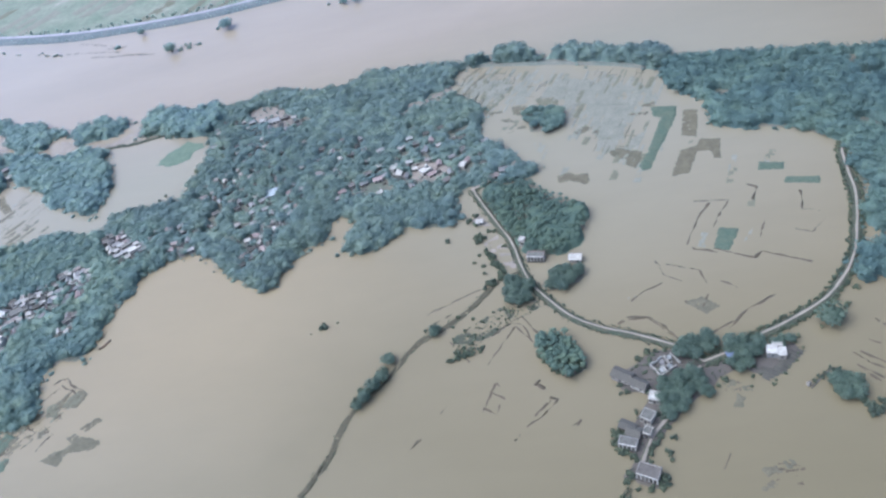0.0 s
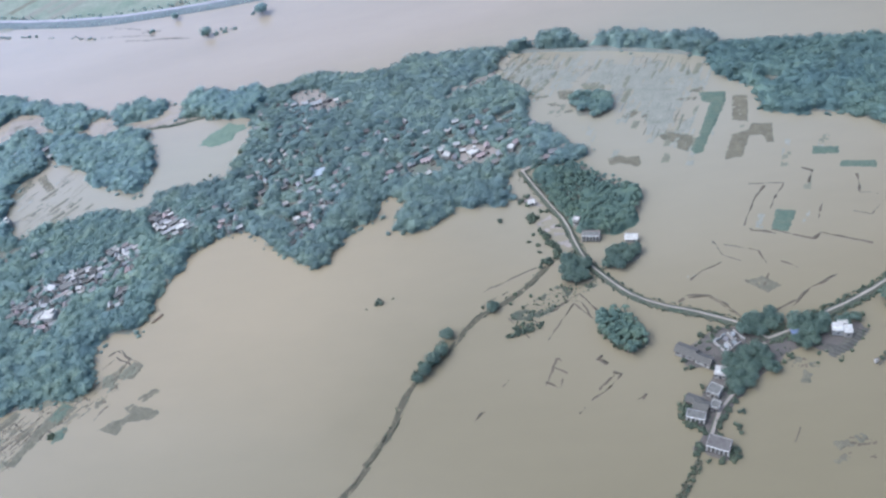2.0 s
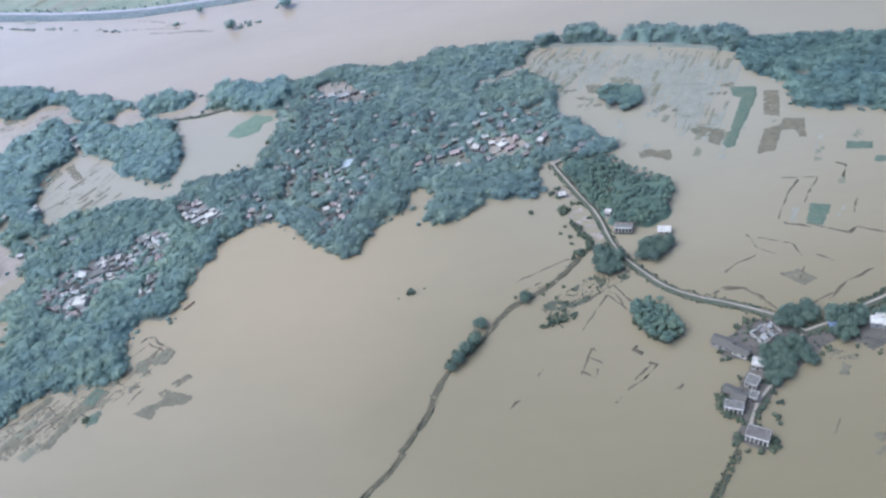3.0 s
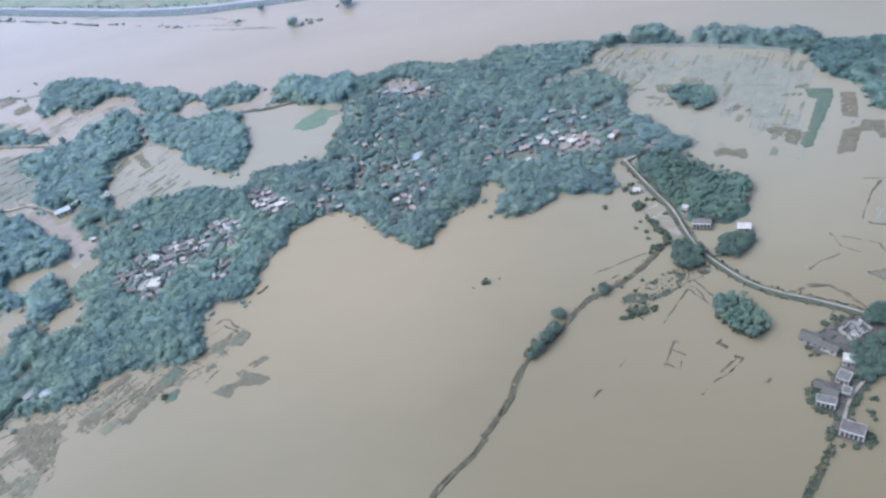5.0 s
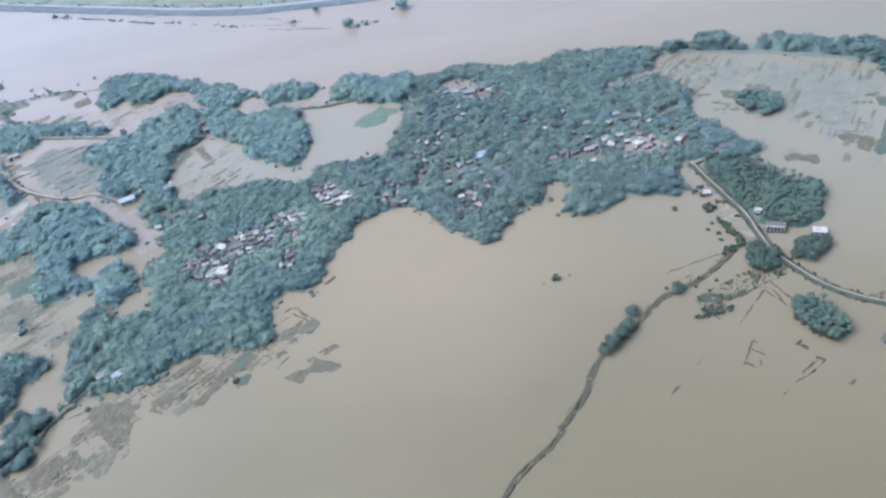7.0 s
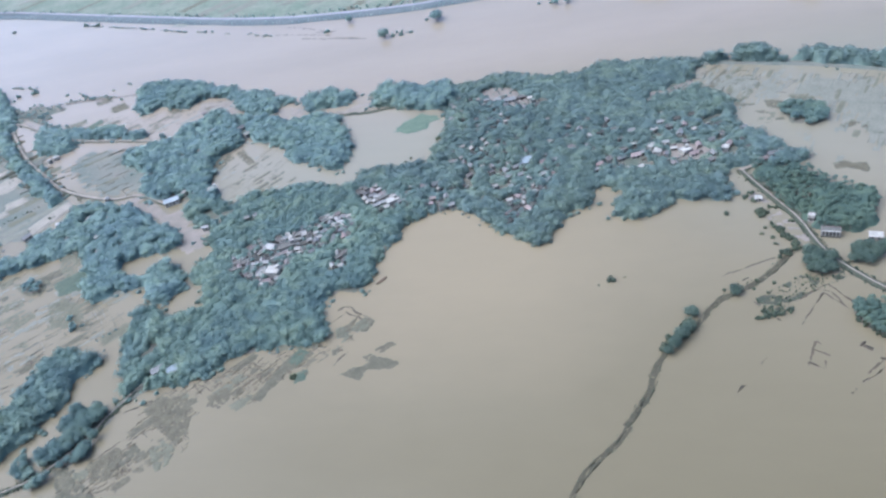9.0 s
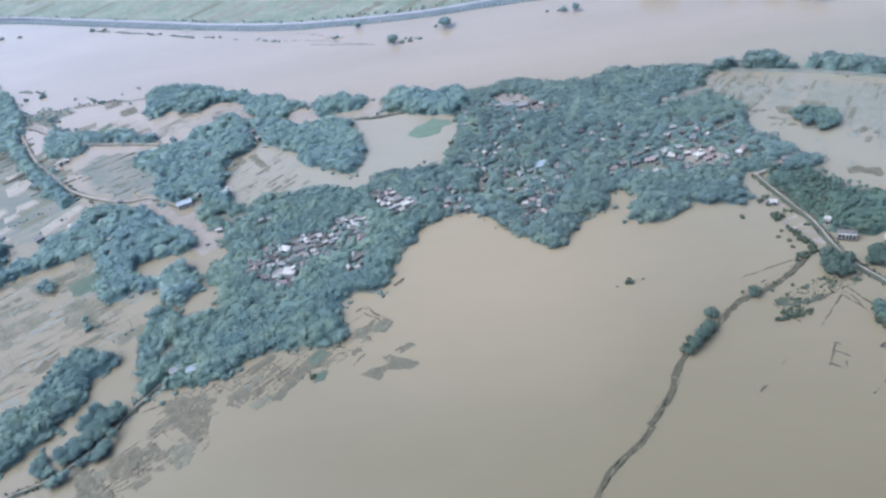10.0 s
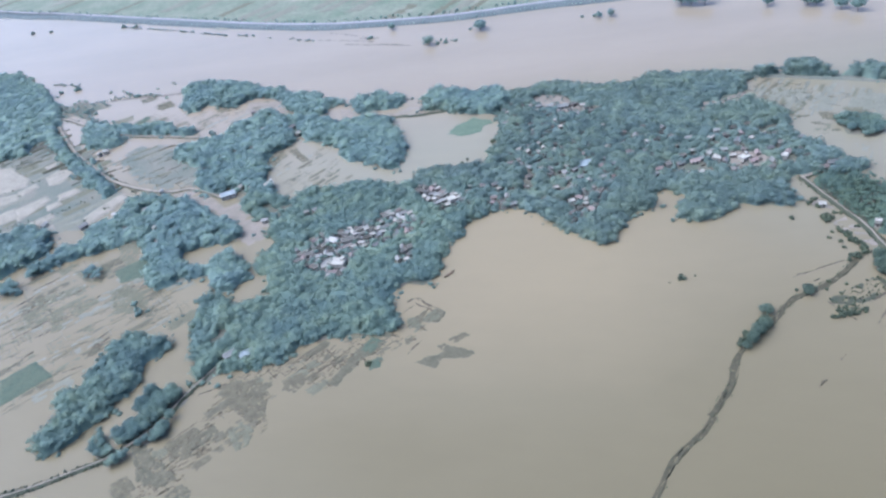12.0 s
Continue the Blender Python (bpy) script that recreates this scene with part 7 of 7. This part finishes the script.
scrub += [q for k, line in enumerate(FIELD_HEDGES) for q in verge(line, 0.3, 3.2, (0.7, 1.9), 30 + k, 0.45)]
scrub += verge(BANK_INLET, 0.6, 1.6, (0.7, 1.6), 12, 0.8) + verge(LANE_TAIL, 0.5, 0.9, (0.7, 1.4), 5, 0.9) + verge(ROAD_DYKE, 1.6, 1.5, (0.7, 1.6), 6, 0.8) + verge(ROAD_FIELDS, 2.4, 2.6, (0.5, 1.3), 7, 0.45) + verge(ROAD_POINT, 2.4, 2.6, (0.5, 1.4), 8, 0.5)
planted("verge_scrub", scrub, TUFTS, [M_SCRUB, M_BARK], "low green scrub along road banks", "scrub")
hedge = []
r = np.random.default_rng(91)
for (x0, y0), (x1, y1) in DROWNED_HEDGES:
    n = max(3, int(math.hypot(x1 - x0, y1 - y0) / 2.2))
    for k in range(n):
        q = (k + r.uniform(0, 1)) / n
        hedge.append((x0 + (x1 - x0) * q + r.normal(0, 1.0), y0 + (y1 - y0) * q + r.normal(0, 1.6), -0.2, r.uniform(1.2, 2.8)))
# River hedge and dyke scrub share the far woods' painted haze tone.
planted("drowned_hedge", hedge, TUFTS, [M_LEAF_HAZED, M_BARK], "broken rows of dark bushes standing in the river", "scrub")
planted("dyke_scrub", [(x, y, z + 1.6, s) for x, y, z, s in verge(FAR_BANK[1:], 3.5, 5.0, (0.7, 1.8), 9, 0.6) + verge([(x - 6, y + 25) for x, y in FAR_BANK[1:]], 3.0, 7.5, (1.2, 3.2), 10, 0.5)], TUFTS, [M_LEAF_HAZED, M_BARK], "dark scrub along the far dyke", "scrub")
scrub = scatter(HAMLET_LAND, 2.5, (0.4, 1.3), 0.2, 20, gaps=(YARD,)) + scatter(SCRUB_CROSS, 2.4, (0.5, 1.5), 0.2, 21, 0.0) + scatter(SCRUB_BEND, 5.0, (0.3, 0.9), 0.2, 22, 0.0)
planted("waste_scrub", scrub, TUFTS, [M_SCRUB, M_BARK], "patchy green scrub on muddy ground", "scrub")
# dark weeds and bushes round the hamlet, and drowned weeds on open water
for k, (x, y, size) in enumerate(((27, 231, 1.6), (31, 235, 1.8), (36, 236, 1.8), (40, 235, 1.7), (25, 228, 1.5), (32, 231, 1.9), (29, 228, 1.5), (34, 233, 1.4), (101, 233, 1.4), (101, 226, 1.1), (96, 219, 1.0), (89, 213, 1.2), (84, 210, 1.0), (77, 219, 1.4), (79, 214, 0.9), (98, 223, 0.8), (92, 216, 0.7), (73, 208, 1.0), (63, 212, 0.9),
                                  (123, 241, 2.4), (129, 249, 1.8), (128, 247, 1.6), (113, 237, 1.4), (117, 191, 3.2), (115, 194, 2.6), (117, 187, 3.0), (122, 192, 2.4), (114, 207, 3.0), (107, 200, 2.4), (103, 208, 1.6), (106, 209, 1.6), (109, 211, 1.8), (100, 207, 1.5), (102, 209, 1.4), (112, 212, 1.5), (9, 191, 2.2), (12, 195, 2.0), (8, 187, 2.0), (26, 185, 2.0), (24, 183, 1.8), (28, 188, 2.0), (10, 168, 2.2), (13, 171, 1.8), (26, 167, 2.0), (26, 164, 1.8), (19, 162, 1.6), (32, 197, 2.2), (35, 196, 2.0), (14, 180, 1.6), (11, 182, 1.6), (8, 187, 1.9), (9, 193, 2.2), (16, 178, 1.8), (22, 176, 1.6), (31, 176, 1.8), (33, 192, 2.0), (29, 199, 2.0), (20, 202, 1.8), (15, 213, 1.5), (26, 219, 1.8), (45, 219, 2.2),
                                  (26, 233, 2.0), (32, 236, 2.2), (75, 213, 1.6), (83, 208, 1.4), (99, 230, 1.6), (102, 234, 1.2), (27, 164, 1.6), (14, 164, 1.5), (10, 182, 1.7), (36, 198, 2.0), (63, 214, 2.2), (59, 211, 1.8),
                                  (12, 193, 2.2), (12, 187, 2.4), (9, 183, 2.2), (13, 182, 2.0), (15, 179, 2.2), (25, 184, 2.2), (22, 180, 2.0), (26, 168, 2.4), (24, 165, 2.0), (20, 164, 2.0), (13, 170, 2.0), (12, 172, 2.2), (14, 190, 2.4), (28, 188, 1.8), (14, 224, 1.8), (15, 218, 2.0), (18, 214, 2.0), (27, 212, 1.8), (34, 224, 2.0), (32, 228, 2.2), (28, 223, 1.8))):
    stand("bush", k, x, y, size, 0.2, k * 83.0, "dark green bush beside hamlet houses", "bush", "hamlet bushes")
for k, poly in enumerate(([(67, 162), (73, 170), (83, 166), (79, 158)], [(61, 208), (66, 214), (70, 212), (67, 204)])):
    tagged(sheet("drowned_weeds", poly, 0.5, drowned(-0.06, 0.34, 2.2, 90 + k), M_BUND, 0.5), "sparse brownish weeds breaking open water", "weeds", kind="stuff")


# ---- small things ----
def boat(x, y, turn, length=7.0):
    """A wooden country boat: hull, thwarts and a bamboo pole."""
    root = new("boat")
    bm = bmesh.new()
    n, rows = 10, []
    for k in range(n + 1):
        t = 2 * k / n - 1
        w = 0.85 * (1 - abs(t) ** 2.4) + 0.06
        lift = 0.45 * t * t
        rows.append([bm.verts.new((t * length / 2, s * w * q, z + lift)) for s, q, z in ((-1, 1.0, 0.5), (-1, 0.6, -0.1), (1, 0.6, -0.1), (1, 1.0, 0.5), (1, 0.88, 0.5), (1, 0.5, 0.02), (-1, 0.5, 0.02), (-1, 0.88, 0.5))])
    for a, b in zip(rows, rows[1:]):
        for i in range(8):
            bm.faces.new((a[i], b[i], b[(i + 1) % 8], a[(i + 1) % 8]))
    bm.faces.new(rows[0])
    bm.faces.new(rows[-1][::-1])
    part("hull", bm, M_WOOD, root)
    for k in (-1.6, 0.0, 1.6):
        part("thwart", boxes((k - 0.12, k + 0.12, -0.66, 0.66, 0.34, 0.4)), M_WOOD, root)
    root.matrix_basis = pose(x, y, 0.02, 0, 0, turn)
    return tagged(root, "long dark wooden boat lying on floodwater", "boat")


boat(*BOAT_SPOT, 52, 9.0)


def low_wall(x, y, turn, length):
    root = new("low_wall")
    part("wall", boxes((-length / 2, length / 2, -0.15, 0.15, -0.6, 0.55)), M_SLAB, root)
    part("coping", boxes((-length / 2 - 0.05, length / 2 + 0.05, -0.2, 0.2, 0.553, 0.63)), M_SLAB, root)
    root.matrix_basis = pose(x, y, 0, 0, 0, turn)
    return tagged(root, "low grey compound wall standing in water", "wall")


low_wall(103, 208, 38, 15.0)
for k, (x, y) in enumerate(((101, 207), (103.5, 209), (105.5, 210.5), (107.5, 212), (108.6, 213.2))):
    stand("bush", k, x, y, 0.9 + 0.15 * (k % 3), 0.2, k * 50.0, "dark weedy bush against a low wall", "bush", "wall bushes")
